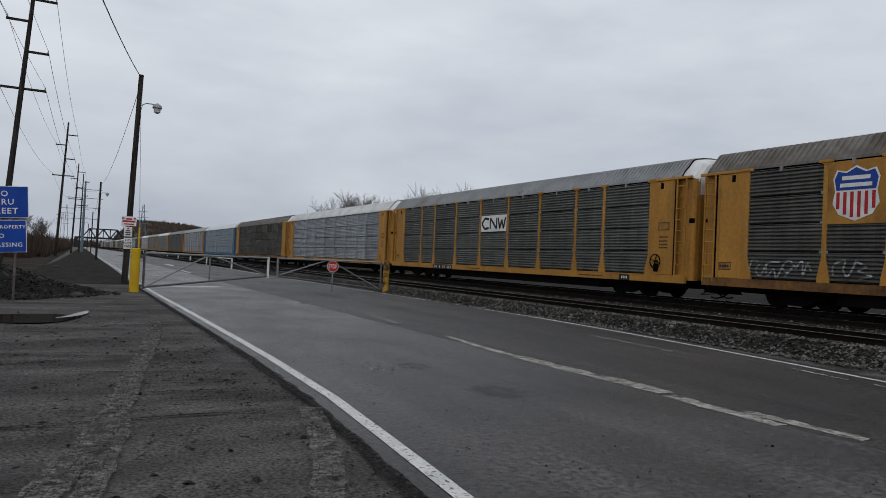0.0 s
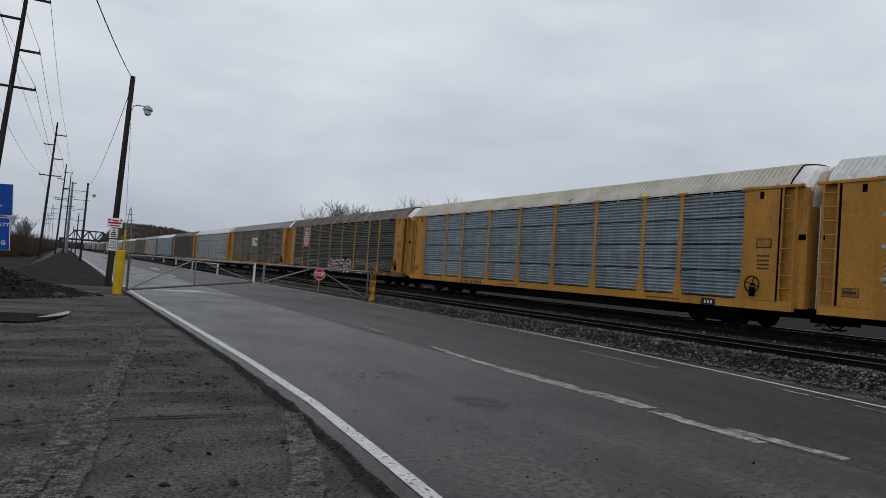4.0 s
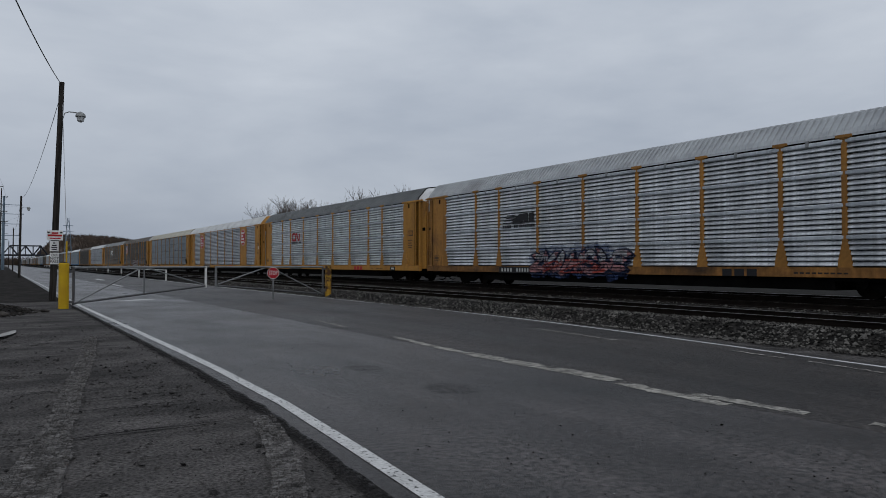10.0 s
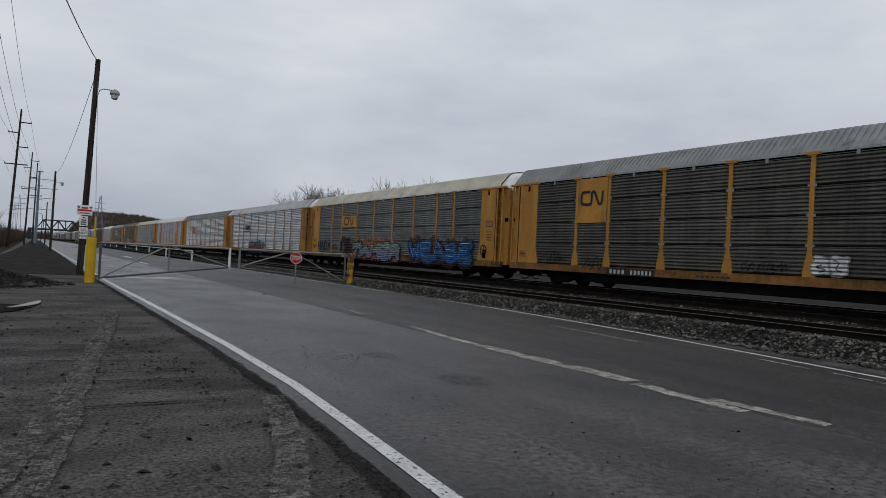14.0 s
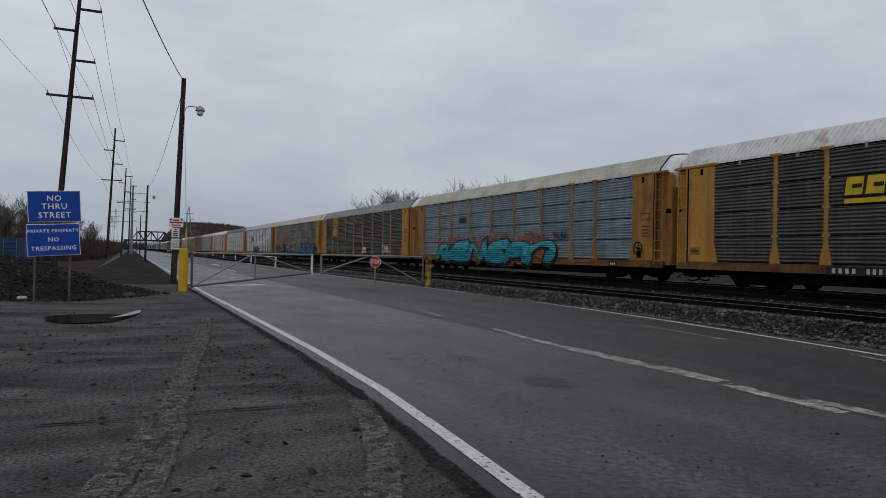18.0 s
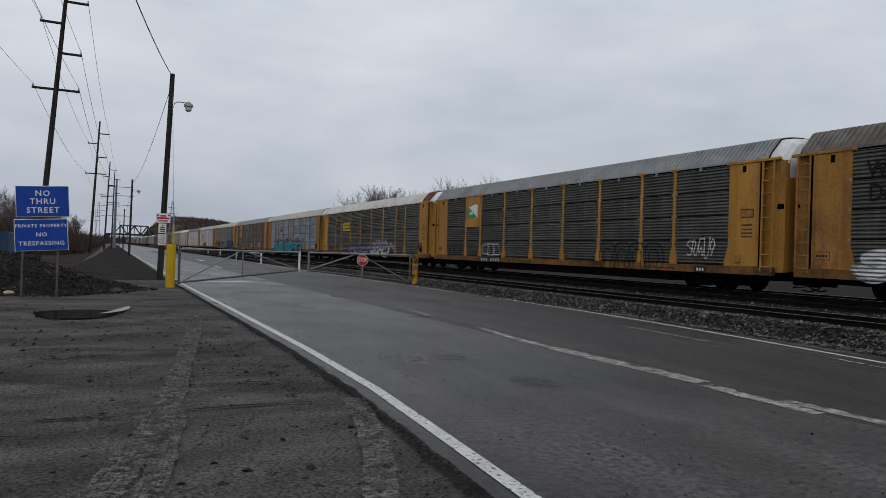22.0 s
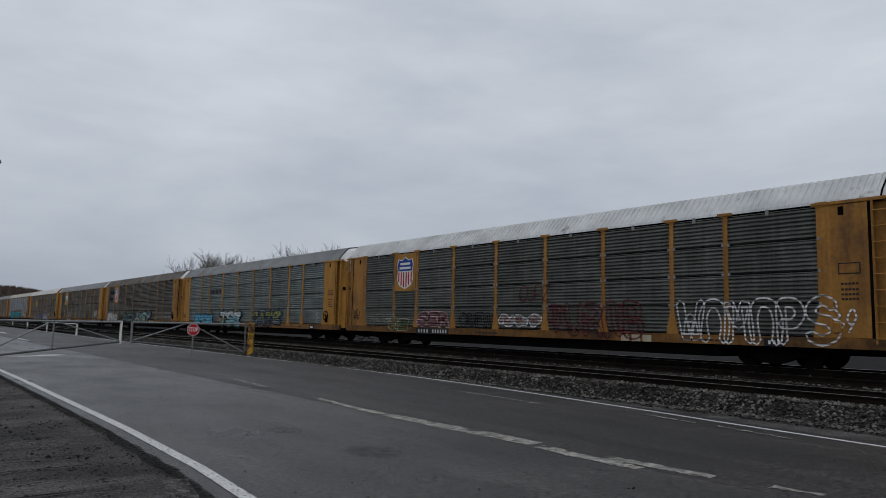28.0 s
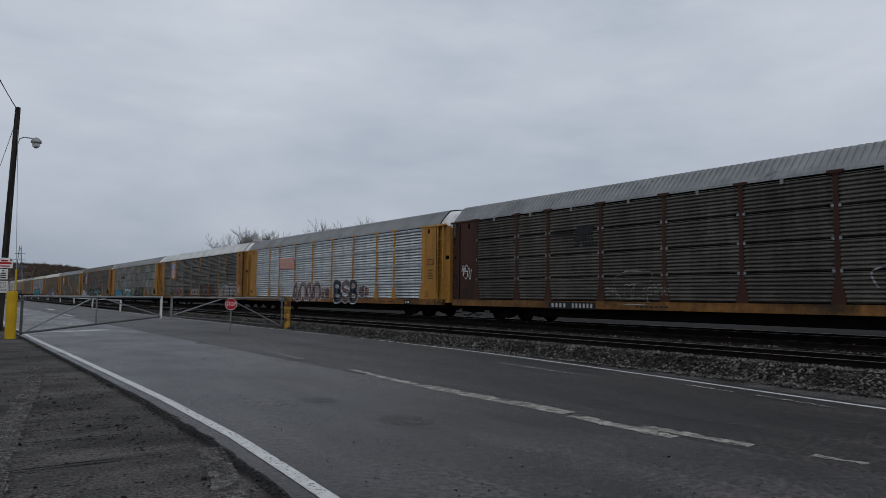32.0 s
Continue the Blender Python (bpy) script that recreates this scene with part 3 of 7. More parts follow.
# ---- mesh helpers ----
class Mesher:
    """Collects boxes, tubes and sheets into one mesh."""

    def __init__(self):
        self.v, self.f = [], []

    def add(self, verts, faces):
        o = len(self.v)
        self.v.extend(tuple(p) for p in verts)
        self.f.extend(tuple(i + o for i in q) for q in faces)
        return self

    def box(self, x0, x1, y0, y1, z0, z1, m=None):
        p = [Vector((x, y, z)) for z in (z0, z1) for y in (y0, y1) for x in (x0, x1)]
        if m:
            p = [m @ q for q in p]
        return self.add(p, ((0, 2, 3, 1), (4, 5, 7, 6), (0, 1, 5, 4), (2, 6, 7, 3), (0, 4, 6, 2), (1, 3, 7, 5)))

    def block(self, x0, x1, y0, y1, z0, z1, b=0.01, m=None):
        """A box with bevelled edges."""
        bm = bmesh.new()
        bmesh.ops.create_cube(bm, size=1.0, matrix=Matrix.Translation(((x0 + x1) / 2, (y0 + y1) / 2, (z0 + z1) / 2)) @ Matrix.Diagonal((x1 - x0, y1 - y0, z1 - z0, 1)))
        bmesh.ops.bevel(bm, geom=bm.edges[:], offset=b, segments=1, affect="EDGES")
        bm.verts.index_update()
        self.add([(m @ v.co) if m else v.co.copy() for v in bm.verts], [[v.index for v in q.verts] for q in bm.faces])
        bm.free()
        return self

    def tube(self, points, radii, sides=6, caps=True):
        pts = [Vector(p) for p in points]
        if isinstance(radii, (int, float)):
            radii = [radii] * len(pts)
        vs, fs = [], []
        for i, p in enumerate(pts):
            d = (pts[min(i + 1, len(pts) - 1)] - pts[max(i - 1, 0)]).normalized()
            a = d.cross(Vector((0, 0, 1)) if abs(d.z) < 0.9 else Vector((1, 0, 0))).normalized()
            b = d.cross(a)
            for k in range(sides):
                w = 2 * math.pi * k / sides
                vs.append(p + (a * math.cos(w) + b * math.sin(w)) * radii[i])
        for i in range(len(pts) - 1):
            for k in range(sides):
                k2 = (k + 1) % sides
                fs.append((i * sides + k, i * sides + k2, (i + 1) * sides + k2, (i + 1) * sides + k))
        if caps:
            fs.append(tuple(range(sides))[::-1])
            fs.append(tuple((len(pts) - 1) * sides + k for k in range(sides)))
        return self.add(vs, fs)

    def prism(self, outline, lo, hi, axis="x"):
        """An outline (two coordinates) drawn out between lo and hi along one axis."""
        n = len(outline)
        put = {"x": lambda a, b, c: (c, a, b), "y": lambda a, b, c: (a, c, b), "z": lambda a, b, c: (a, b, c)}[axis]
        vs = [put(a, b, lo) for a, b in outline] + [put(a, b, hi) for a, b in outline]
        fs = [tuple(range(n))[::-1], tuple(range(n, 2 * n))] + [(i, (i + 1) % n, n + (i + 1) % n, n + i) for i in range(n)]
        return self.add(vs, fs)

    def mesh(self, name, smooth=False):
        me = bpy.data.meshes.new(name)
        me.from_pydata(self.v, [], self.f)
        me.update()
        bm = bmesh.new()
        bm.from_mesh(me)
        bmesh.ops.recalc_face_normals(bm, faces=bm.faces[:])
        bm.to_mesh(me)
        bm.free()
        if smooth:
            me.shade_smooth()
        return me


def put(name, me, mat, parent=None, m=None, label=""):
    """A mesh object with its own material on shared mesh data."""
    me = me.mesh(name) if isinstance(me, Mesher) else me
    if not me.materials:
        me.materials.append(mat)
    ob = new(name, me)
    if me.materials[0] != mat:
        ob.material_slots[0].link = "OBJECT"
        ob.material_slots[0].material = mat
    if parent:
        ob.parent = parent
    if m is not None:
        ob.matrix_basis = m
    if label:
        tagged(ob, label)
    return ob


def empty(name, m=None):
    ob = new(name)
    if m is not None:
        ob.matrix_basis = m
    return ob


def text_mesh(words, size, depth=0.004, space=1.0):
    cu = bpy.data.curves.new("lettering", "FONT")
    cu.body, cu.size, cu.align_x, cu.align_y, cu.extrude, cu.space_character, cu.resolution_u = words, size, "CENTER", "CENTER", depth, space, 2
    cu.offset = size * 0.012
    ob = bpy.data.objects.new("lettering", cu)
    me = bpy.data.meshes.new_from_object(ob)
    bpy.data.objects.remove(ob)
    bpy.data.curves.remove(cu)
    return me


# ---- ground, road, tracks ----
def ribbon(points, widths, z, lift=0.0, step=1.5):
    """A flat strip along a smoothed polyline."""
    pts = [Vector((x, y, 0)) for x, y in points]
    dense, dw = [], []
    for i in range(len(pts) - 1):
        p0, p1, p2, p3 = pts[max(i - 1, 0)], pts[i], pts[i + 1], pts[min(i + 2, len(pts) - 1)]
        n = max(1, int((p2 - p1).length / step))
        for k in range(n):
            t = k / n
            dense.append(0.5 * ((2 * p1) + (p2 - p0) * t + (2 * p0 - 5 * p1 + 4 * p2 - p3) * t * t + (3 * p1 - p0 - 3 * p2 + p3) * t ** 3))
            dw.append(widths[i] + (widths[i + 1] - widths[i]) * t)
    dense.append(pts[-1])
    dw.append(widths[-1])
    vs, fs = [], []
    for i, p in enumerate(dense):
        d = (dense[min(i + 1, len(dense) - 1)] - dense[max(i - 1, 0)]).normalized()
        s = Vector((d.y, -d.x, 0)) * dw[i] / 2
        for q in (p - s, p + s):
            vs.append((q.x, q.y, z))
    for i in range(len(dense) - 1):
        fs.append((2 * i, 2 * i + 1, 2 * i + 3, 2 * i + 2))
    return Mesher().add(vs, fs), dense


LEFT_LINE = ((1.7, -40), (2.05, -6), (2.32, 1), (2.5, 4.1), (2.62, 5.7), (2.76, 7.8), (2.82, 11), (2.80, 15), (2.76, 20), (2.66, 32), (2.8, 60), (3.05, 140), (4.5, 420), (6.0, 900))
RIGHT_LINE = ((9.2, -40), (10.7, -5), (11.3, 3), (11.76, 6.7), (12.07, 8.65), (12.5, 11.9), (12.92, 16.7), (13.12, 24), (13.05, 31), (13.1, 60), (14.2, 120), (15.5, 200), (16.0, 420), (16.5, 900))


def along(line, y):
    for (x0, y0), (x1, y1) in zip(line, line[1:]):
        if y0 <= y <= y1:
            return x0 + (x1 - x0) * (y - y0) / (y1 - y0)
    return line[-1][0]


def sheet(name, xs, ys, height, mat, label, category):
    vs = [(x, y, height(x, y)) for y in ys for x in xs]
    nx = len(xs)
    fs = [(j * nx + i, j * nx + i + 1, (j + 1) * nx + i + 1, (j + 1) * nx + i) for j in range(len(ys) - 1) for i in range(nx - 1)]
    me = Mesher().add(vs, fs).mesh(name, True)
    return tagged(put(name, me, mat), label, category, kind="structure")


def smooth_step(a, b, v):
    t = min(1, max(0, (v - a) / (b - a)))
    return t * t * (3 - 2 * t)


def ground_z(x, y):
    bumps = 0.018 * noise.noise(Vector((x * 0.9, y * 0.7, 0))) + 0.012 * noise.noise(Vector((x * 2.7, y * 2.1, 3)))
    near = 1 if x < 2.2 and -12 < y < 60 else 0
    dip = 0.10 * max(0, 1 - ((x + 0.80) / 1.15) ** 2 - ((y - 18.35) / 1.7) ** 2)
    return -0.03 + bumps * near * (dip == 0) - dip - 0.05 * smooth_step(400, 3000, math.hypot(x, y))


gx = [-4000, -1500, -600, -250, -120, -70] + [-45 + 2.5 * i for i in range(14)] + [-10 + 0.45 * i for i in range(27)] + [2.6, 8, 14, 20, 26, 40, 80, 150, 300, 700, 1500, 4000]
gy = [-4000, -1200, -300, -80, -30] + [-12 + 0.45 * i for i in range(110)] + [38 + 3 * i for i in range(14)] + [90, 130, 200, 320, 600, 1200, 2400, 4500]
sheet("ground", gx, gy, ground_z, DIRT, "packed grey-brown dirt lot with tyre marks", "ground")

road_m = Mesher()
ry = [-40 + 2 * i for i in range(20)] + [0.35 * i for i in range(100)] + [35 + 3 * i for i in range(16)] + [82 + 20 * i for i in range(42)]
rv = []
for y in ry:
    l, r = along(LEFT_LINE, y) - 0.26 + 0.04 * noise.noise(Vector((0, y * 1.3, 0))) + 0.03 * noise.noise(Vector((0, y * 4.1, 7))), along(RIGHT_LINE, y) + 0.35
    rv += [(l - 0.03, y, -0.06), (l, y, 0.0), (l + 3.5, y, 0.012), (l + 6, y, 0.012), (r, y, 0.0), (r + 0.05, y, -0.06)]
road_m.add(rv, [(6 * j + i, 6 * j + i + 1, 6 * j + i + 7, 6 * j + i + 6) for j in range(len(ry) - 1) for i in range(5)])
tagged(put("road", road_m, ASPHALT), "damp dark grey asphalt access road", "road", kind="structure")
lane_m = Mesher()
lv = []
ly = [-40 + 2 * i for i in range(20)] + [0.35 * i for i in range(130)] + [46 + 3 * i for i in range(40)]
for y in ly:
    l, r = along(LEFT_LINE, y) - 0.26, along(RIGHT_LINE, y) + 0.33
    seam = 7.0 + 0.10 * noise.noise(Vector((2, y * 0.7, 0))) + 0.05 * noise.noise(Vector((4, y * 3.1, 0)))
    lv += [(seam, y, 0.0128), (l + 6, y, 0.0150), (r, y, 0.0030)]
lane_m.add(lv, [(3 * j + i, 3 * j + i + 1, 3 * j + i + 4, 3 * j + i + 3) for j in range(len(ly) - 1) for i in range(2)])
tagged(put("road_lane", lane_m, ASPHALT_BROWN), "darker brownish asphalt lane along the railway", "road", kind="structure")
path_m, _ = ribbon(((0.1, 34.5), (0.3, 60), (0.8, 140), (1.8, 420)), (4.4, 4.8, 4.0, 3.0), -0.012)
tagged(put("pavement", path_m, PATH), "dark paved strip beside the road", "pavement", kind="structure")
for name, line, w in (("left_edge_line", LEFT_LINE, 0.14), ("right_edge_line", RIGHT_LINE, 0.12)):
    m_, _ = ribbon(line, [w] * len(line), 0.0065 if name[0] == "l" else 0.009, step=2.0)
    tagged(put(name, m_, LINE), "scuffed white painted road edge line", "road marking", kind="structure")
# Strip along the drop: crumbled tar plus a painted edge shadow.
edge_m = Mesher()
ev = []
ey = [-10 + 0.2 * i for i in range(225)]
for y in ey:
    c = along(LEFT_LINE, y) - 0.31
    ev += [(c - 0.06 - 0.06 * noise.noise(Vector((3, y * 1.7, 0))) - 0.04 * noise.noise(Vector((5, y * 5, 0))), y, -0.006), (c + 0.075 + 0.04 * noise.noise(Vector((9, y * 2.6, 0))), y, 0.0035)]
edge_m.add(ev, [(2 * i, 2 * i + 1, 2 * i + 3, 2 * i + 2) for i in range(len(ey) - 1)])
tagged(put("tar_and_shade", edge_m, TAR_EDGE_SHADE), "crumbling tar edge of the road with the drop's shadow painted in", "road edge", kind="structure")
for pts, ws in ((((7.30, 13.6), (7.12, 12.0), (7.05, 10.6)), (0.10, 0.20, 0.24)), (((7.04, 10.5), (7.08, 8.6), (7.12, 6.9)), (0.30, 0.34, 0.30)),
                (((7.00, 6.75), (6.96, 5.9), (6.92, 5.05)), (0.22, 0.26, 0.18)), (((7.17, 5.7), (7.20, 5.0), (7.26, 4.3)), (0.20, 0.24, 0.20)), (((7.34, 3.7), (7.42, 3.2)), (0.14, 0.10)),
                (((7.6, 19), (7.40, 16.2)), (0.08, 0.12)), (((11.2, 13.6), (10.9, 10.5)), (0.07, 0.05)), (((11.4, 8.2), (11.2, 7.0)), (0.07, 0.05)), (((11.2, 6.6), (10.9, 5.2)), (0.06, 0.05)),
                (((3.7, 33.0), (4.3, 32.75), (4.9, 33.0), (5.5, 33.5), (5.9, 33.9)), (0.30, 0.75, 0.70, 0.85, 0.5)), (((8.6, 75), (8.7, 82)), (0.5, 0.5)), (((7.4, 54), (7.5, 60)), (0.25, 0.25))):
    m_, _ = ribbon(pts, ws, 0.0185, step=0.05 if pts[0][1] < 20 else 0.4)
    m_.v = [(x + 0.07 * noise.noise(Vector((x * 40, y * 2.2, 1))) + 0.05 * noise.noise(Vector((x * 40, y * 9, 5))), y, z) for x, y, z in m_.v] if pts[0][1] < 20 else m_.v
    tagged(put("worn_line", m_, WORN if pts[0][1] < 20 else LINE), "worn away pale road paint remnant", "road marking", group="worn paint on the road", kind="structure")
cr = random.Random(12)
for x, y, turn_, n_ in ((10.2, 9.5, 80, 18), (8.2, 12.5, 88, 12), (10.6, 5.0, 80, 12)):
    pts, a = [(x, y)], turn_
    for _ in range(n_):
        a += cr.uniform(-28, 28)
        a += (turn_ - a) * 0.3
        pts.append((pts[-1][0] + 0.22 * math.cos(radians(a)), pts[-1][1] + 0.22 * math.sin(radians(a))))
    m_, _ = ribbon(pts, [0.003 + 0.005 * cr.random() for _ in pts], 0.0172, step=0.3)
    tagged(put("crack", m_, TAR), "thin dark crack in the asphalt", "crack", group="cracks in the asphalt", kind="structure")

for x, y, rx_, ry_ in ((4.72, 9.75, 0.26, 0.34), (4.90, 7.60, 0.34, 0.38), (7.00, 16.15, 0.40, 0.30)):
    o = [(x + rx_ * math.cos(w) * (1 + 0.35 * noise.noise(Vector((x, math.cos(w) * 1.5, math.sin(w) * 1.5)))), y + ry_ * math.sin(w) * (1 + 0.35 * noise.noise(Vector((y, math.cos(w) * 1.5, math.sin(w) * 1.5)))), 0.0162) for w in [2 * math.pi * i / 28 for i in range(28)]]
    tagged(put("oil_stain", Mesher().add(o, [tuple(range(28))]), STAIN), "dark oily stain soaked into the asphalt", "stain", group="stains on the road", kind="structure")


def tread(points, width):
    _, dense = ribbon(points, [width] * len(points), -0.008, step=0.05)
    m_, vs = Mesher(), []
    for i in range(len(dense)):
        d = (dense[min(i + 1, len(dense) - 1)] - dense[max(i - 1, 0)]).normalized()
        s = Vector((d.y, -d.x, 0))
        taper = min(1.0, 0.25 + i / 14, 0.25 + (len(dense) - 1 - i) / 14)
        for k in (-1, 1):
            q = dense[i] + s * k * (width / 2 * taper + 0.035 * noise.noise(Vector((i * 0.13, k * 5, width))) + cr.uniform(-0.022, 0.022))
            vs.append((q.x, q.y, -0.008))
    m_.add(vs, [(2 * i, 2 * i + 1, 2 * i + 3, 2 * i + 2) for i in range(len(dense) - 1)])
    for i in range(2, len(dense) - 2):
        d = (dense[i + 1] - dense[i - 1]).normalized()
        a = math.degrees(math.atan2(d.y, d.x))
        for k in range(-2, 3):
            if cr.random() < 0.22:
                continue
            q = dense[i] + Vector((d.y, -d.x, 0)) * width * 0.20 * k + d * (0.025 if k % 2 else 0.0)
            m_.box(-0.014, 0.014, -width * 0.082, width * 0.082, 0, cr.uniform(0.006, 0.016), pose(q.x, q.y, -0.008, 0, 0, a + (14 if k % 2 else -14) + cr.uniform(-6, 6)))
    return tagged(put("tyre_track", m_, TREAD), "dried pale tyre tread print in the dirt", "tyre track", kind="structure")


tread(((1.75, 17.5), (1.35, 14.0), (1.04, 11.75), (0.78, 10.0), (0.58, 8.4), (0.36, 7.2), (0.14, 6.17), (-0.10, 5.2), (-0.5, 3.8)), 0.27)
tread(((0.50, 7.4), (0.34, 6.2), (0.16, 5.0), (-0.06, 3.8)), 0.20)
tread(((2.36, 7.4), (2.14, 6.3), (1.92, 5.4), (1.64, 4.55), (1.3, 3.5)), 0.25)

pud = [(-0.80 + 0.86 * math.cos(w) * (1 + 0.12 * math.sin(3 * w)), 18.35 + 1.25 * math.sin(w) * (1 + 0.1 * math.cos(2 * w)), -0.048) for w in [2 * math.pi * i / 40 for i in range(40)]]
tagged(put("puddle", Mesher().add(pud, [tuple(range(40))]), WATER), "shallow muddy puddle with the mound's dark reflection painted in", "puddle", kind="structure")
pale, _ = ribbon(((-0.30, 17.75), (-0.02, 18.2), (0.20, 18.9), (0.34, 19.7)), (0.04, 0.20, 0.26, 0.06), 0.012, step=0.15)
tagged(put("pale_silt", pale, SILT), "pale dried silt at the puddle edge", "silt", kind="structure")


def stones(name, spots, mat, label, category, smallest, largest, seed, flat_=0.75, power=2.2):
    """Many small angular stones in one mesh."""
    rng = np.random.default_rng(seed)
    base = np.array([(1, 0, 0), (-1, 0, 0), (0, 1, 0), (0, -1, 0), (0, 0, 1), (0, 0, -1)], float)
    tri = np.array([(0, 2, 4), (2, 1, 4), (1, 3, 4), (3, 0, 4), (2, 0, 5), (1, 2, 5), (3, 1, 5), (0, 3, 5)])
    n = len(spots)
    size = smallest + (largest - smallest) * rng.random((n, 1, 1)) ** power
    v = base[None] * (0.7 + 0.6 * rng.random((n, 6, 1))) * size * np.array([1, 1, flat_])
    a = rng.random(n) * 6.3
    c, s = np.cos(a)[:, None], np.sin(a)[:, None]
    v = np.stack([v[..., 0] * c - v[..., 1] * s, v[..., 0] * s + v[..., 1] * c, v[..., 2] + v[..., 0] * (rng.random((n, 1)) - 0.5)], -1)
    v += np.asarray(spots)[:, None, :]
    f = (tri[None] + 6 * np.arange(n)[:, None, None]).reshape(-1, 3)
    me = bpy.data.meshes.new(name)
    me.from_pydata(v.reshape(-1, 3).tolist(), [], f.tolist())
    me.update()
    return tagged(put(name, me, mat), label, category, kind="stuff")


# ballast shoulders and the two tracks
# The last span, out to 62, is added to darken the view beneath cars.
BED = ((13.3, -0.06), (13.55, 0.06), (13.82, 0.20), (14.0, 0.29), (16.75, 0.295), (18.2, 0.34), (19.6, 0.43), (22.5, 0.43), (23.7, 0.15), (24.6, 0.0), (62.0, -0.01))


def bed_z(x):
    for (x0, z0), (x1, z1) in zip(BED, BED[1:]):
        if x0 <= x <= x1:
            return z0 + (z1 - z0) * (x - x0) / (x1 - x0)
    return 0


bed = Mesher()
by = [-90 + 1.2 * i for i in range(150)] + [90 + 15 * i for i in range(90)]
bv = [(x + (max(0, along(RIGHT_LINE, y) - 13.05) * (1 if i < 2 else 0)) + 0.1 * noise.noise(Vector((y * 0.8, i * 3.1, 0))) * (i < 4), y, z + 0.03 * noise.noise(Vector((x * 2, y * 1.3, 0))) * (0 < i < 8)) for y in by for i, (x, z) in enumerate(BED)]
nb = len(BED)
bed.add(bv, [(j * nb + i, j * nb + i + 1, (j + 1) * nb + i + 1, (j + 1) * nb + i) for j in range(len(by) - 1) for i in range(nb - 1)])
tagged(put("ballast_bed", bed, BALLAST), "crushed-stone ballast bed with shade below stones and cars in its colour", "ballast", kind="structure")
rng = np.random.default_rng(5)
spots = []
while len(spots) < 34000:
    y = 1 + 55 * rng.random() ** 1.5
    x = (13.05 + 1.6 * rng.random() - 0.25 * (12 - y) / 8 * (y < 12)) if rng.random() < 0.58 else 14.0 + 5.9 * rng.random()
    spots.append((x, y, max(-0.01, bed_z(x)) + 0.012))
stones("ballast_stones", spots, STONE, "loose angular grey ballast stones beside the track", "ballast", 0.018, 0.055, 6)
spots = [(-8 + 10.0 * rng.random() ** 0.7, 2.0 + 20 * rng.random() ** 1.6, -0.022) for _ in range(1500)]
stones("dirt_clods", spots, TAR, "small dark clods and pebbles strewn over dirt", "pebbles", 0.006, 0.048, 7, 0.45, 4.0)
spots = []
while len(spots) < 9000:
    x, y = -8 + 10.2 * rng.random() ** 0.7, 2.0 + 18 * rng.random() ** 1.5
    if x < along(LEFT_LINE, y) - 0.45 and noise.noise(Vector((x * 0.9, y * 1.3, 4))) > -0.15 + 0.5 * (rng.random() - 0.5):
        spots.append((x, y, ground_z(x, y) + 0.002))
stones("dirt_lumps", spots, DIRT, "crumbly lumps of the packed dirt", "dirt", 0.008, 0.042, 27, 0.38, 2.6)
spots = [(-8 + 10.0 * rng.random() ** 0.7, 2.0 + 16 * rng.random() ** 1.6, -0.024) for _ in range(3000)]
stones("pale_grit", spots, TREAD, "small pale grit strewn over dirt", "pebbles", 0.004, 0.013, 17, 0.5)
spots = [(along(LEFT_LINE, y) - 0.37 + 0.08 * rng.standard_normal(), y, -0.014) for y in 2 + 22 * rng.random(700) ** 1.5]
stones("edge_crumbs", spots, TAR, "crumbled asphalt lumps along the road edge", "rubble", 0.004, 0.022, 18, 0.5, 3.0)
spots = [(3 + 9.0 * rng.random(), 2.5 + 16 * rng.random() ** 1.5, 0.012) for _ in range(2400)]
stones("road_grit", spots, TAR, "tiny dark grit on the asphalt", "grit", 0.003, 0.015, 19, 0.5, 3.0)
spots = [(3 + 9.5 * rng.random(), 2.5 + 14 * rng.random() ** 1.5, 0.014) for _ in range(1100)]
stones("pale_road_grit", spots, SILT, "tiny pale grit on the asphalt", "grit", 0.002, 0.007, 20, 0.5, 2.0)
# Flat dark ribbons: the depth of wheel ruts is painted as shade.
ruts = Mesher()
for _ in range(45):
    x, y = -7.5 + 8.0 * cr.random(), 6.5 + 11 * cr.random() ** 1.2
    a, pts = radians(cr.uniform(-16, 10)), []
    for k in range(cr.randrange(5, 16)):
        pts.append((x, y))
        x, y, a = x + 0.22 * math.cos(a), y + 0.22 * math.sin(a), a + cr.uniform(-0.12, 0.12)
    pts = [p for p in pts if p[0] < along(LEFT_LINE, p[1]) - 0.6]
    if len(pts) > 3:
        for off, h in ((0.0, 0.0), (0.05, 0.012)):
            m_, dn = ribbon([(q[0], q[1] + off) for q in pts], [0.006] + [0.012 + 0.03 * cr.random() for _ in pts[2:]] + [0.006], -0.008 + h * 0.3, step=0.2)
            if off == 0.0:
                ruts.add(m_.v, m_.f)
tagged(put("wheel_ruts", ruts, TAR), "flat dark streaks painted for the shade in wheel ruts", "ruts", kind="stuff")
stones("road_clod", [(5.98, 4.49, 0.012), (6.02, 4.46, 0.012), (5.95, 4.52, 0.01)], COAL, "small dark clod lying on the asphalt", "clod", 0.012, 0.028, 8)

RAIL_SHAPE = ((-0.07, 0), (0.07, 0), (0.07, 0.02), (0.012, 0.04), (0.012, 0.125), (0.036, 0.138), (0.036, 0.165), (-0.036, 0.165), (-0.036, 0.138), (-0.012, 0.125), (-0.012, 0.04), (-0.07, 0.02))
TRACK_X = 21.05


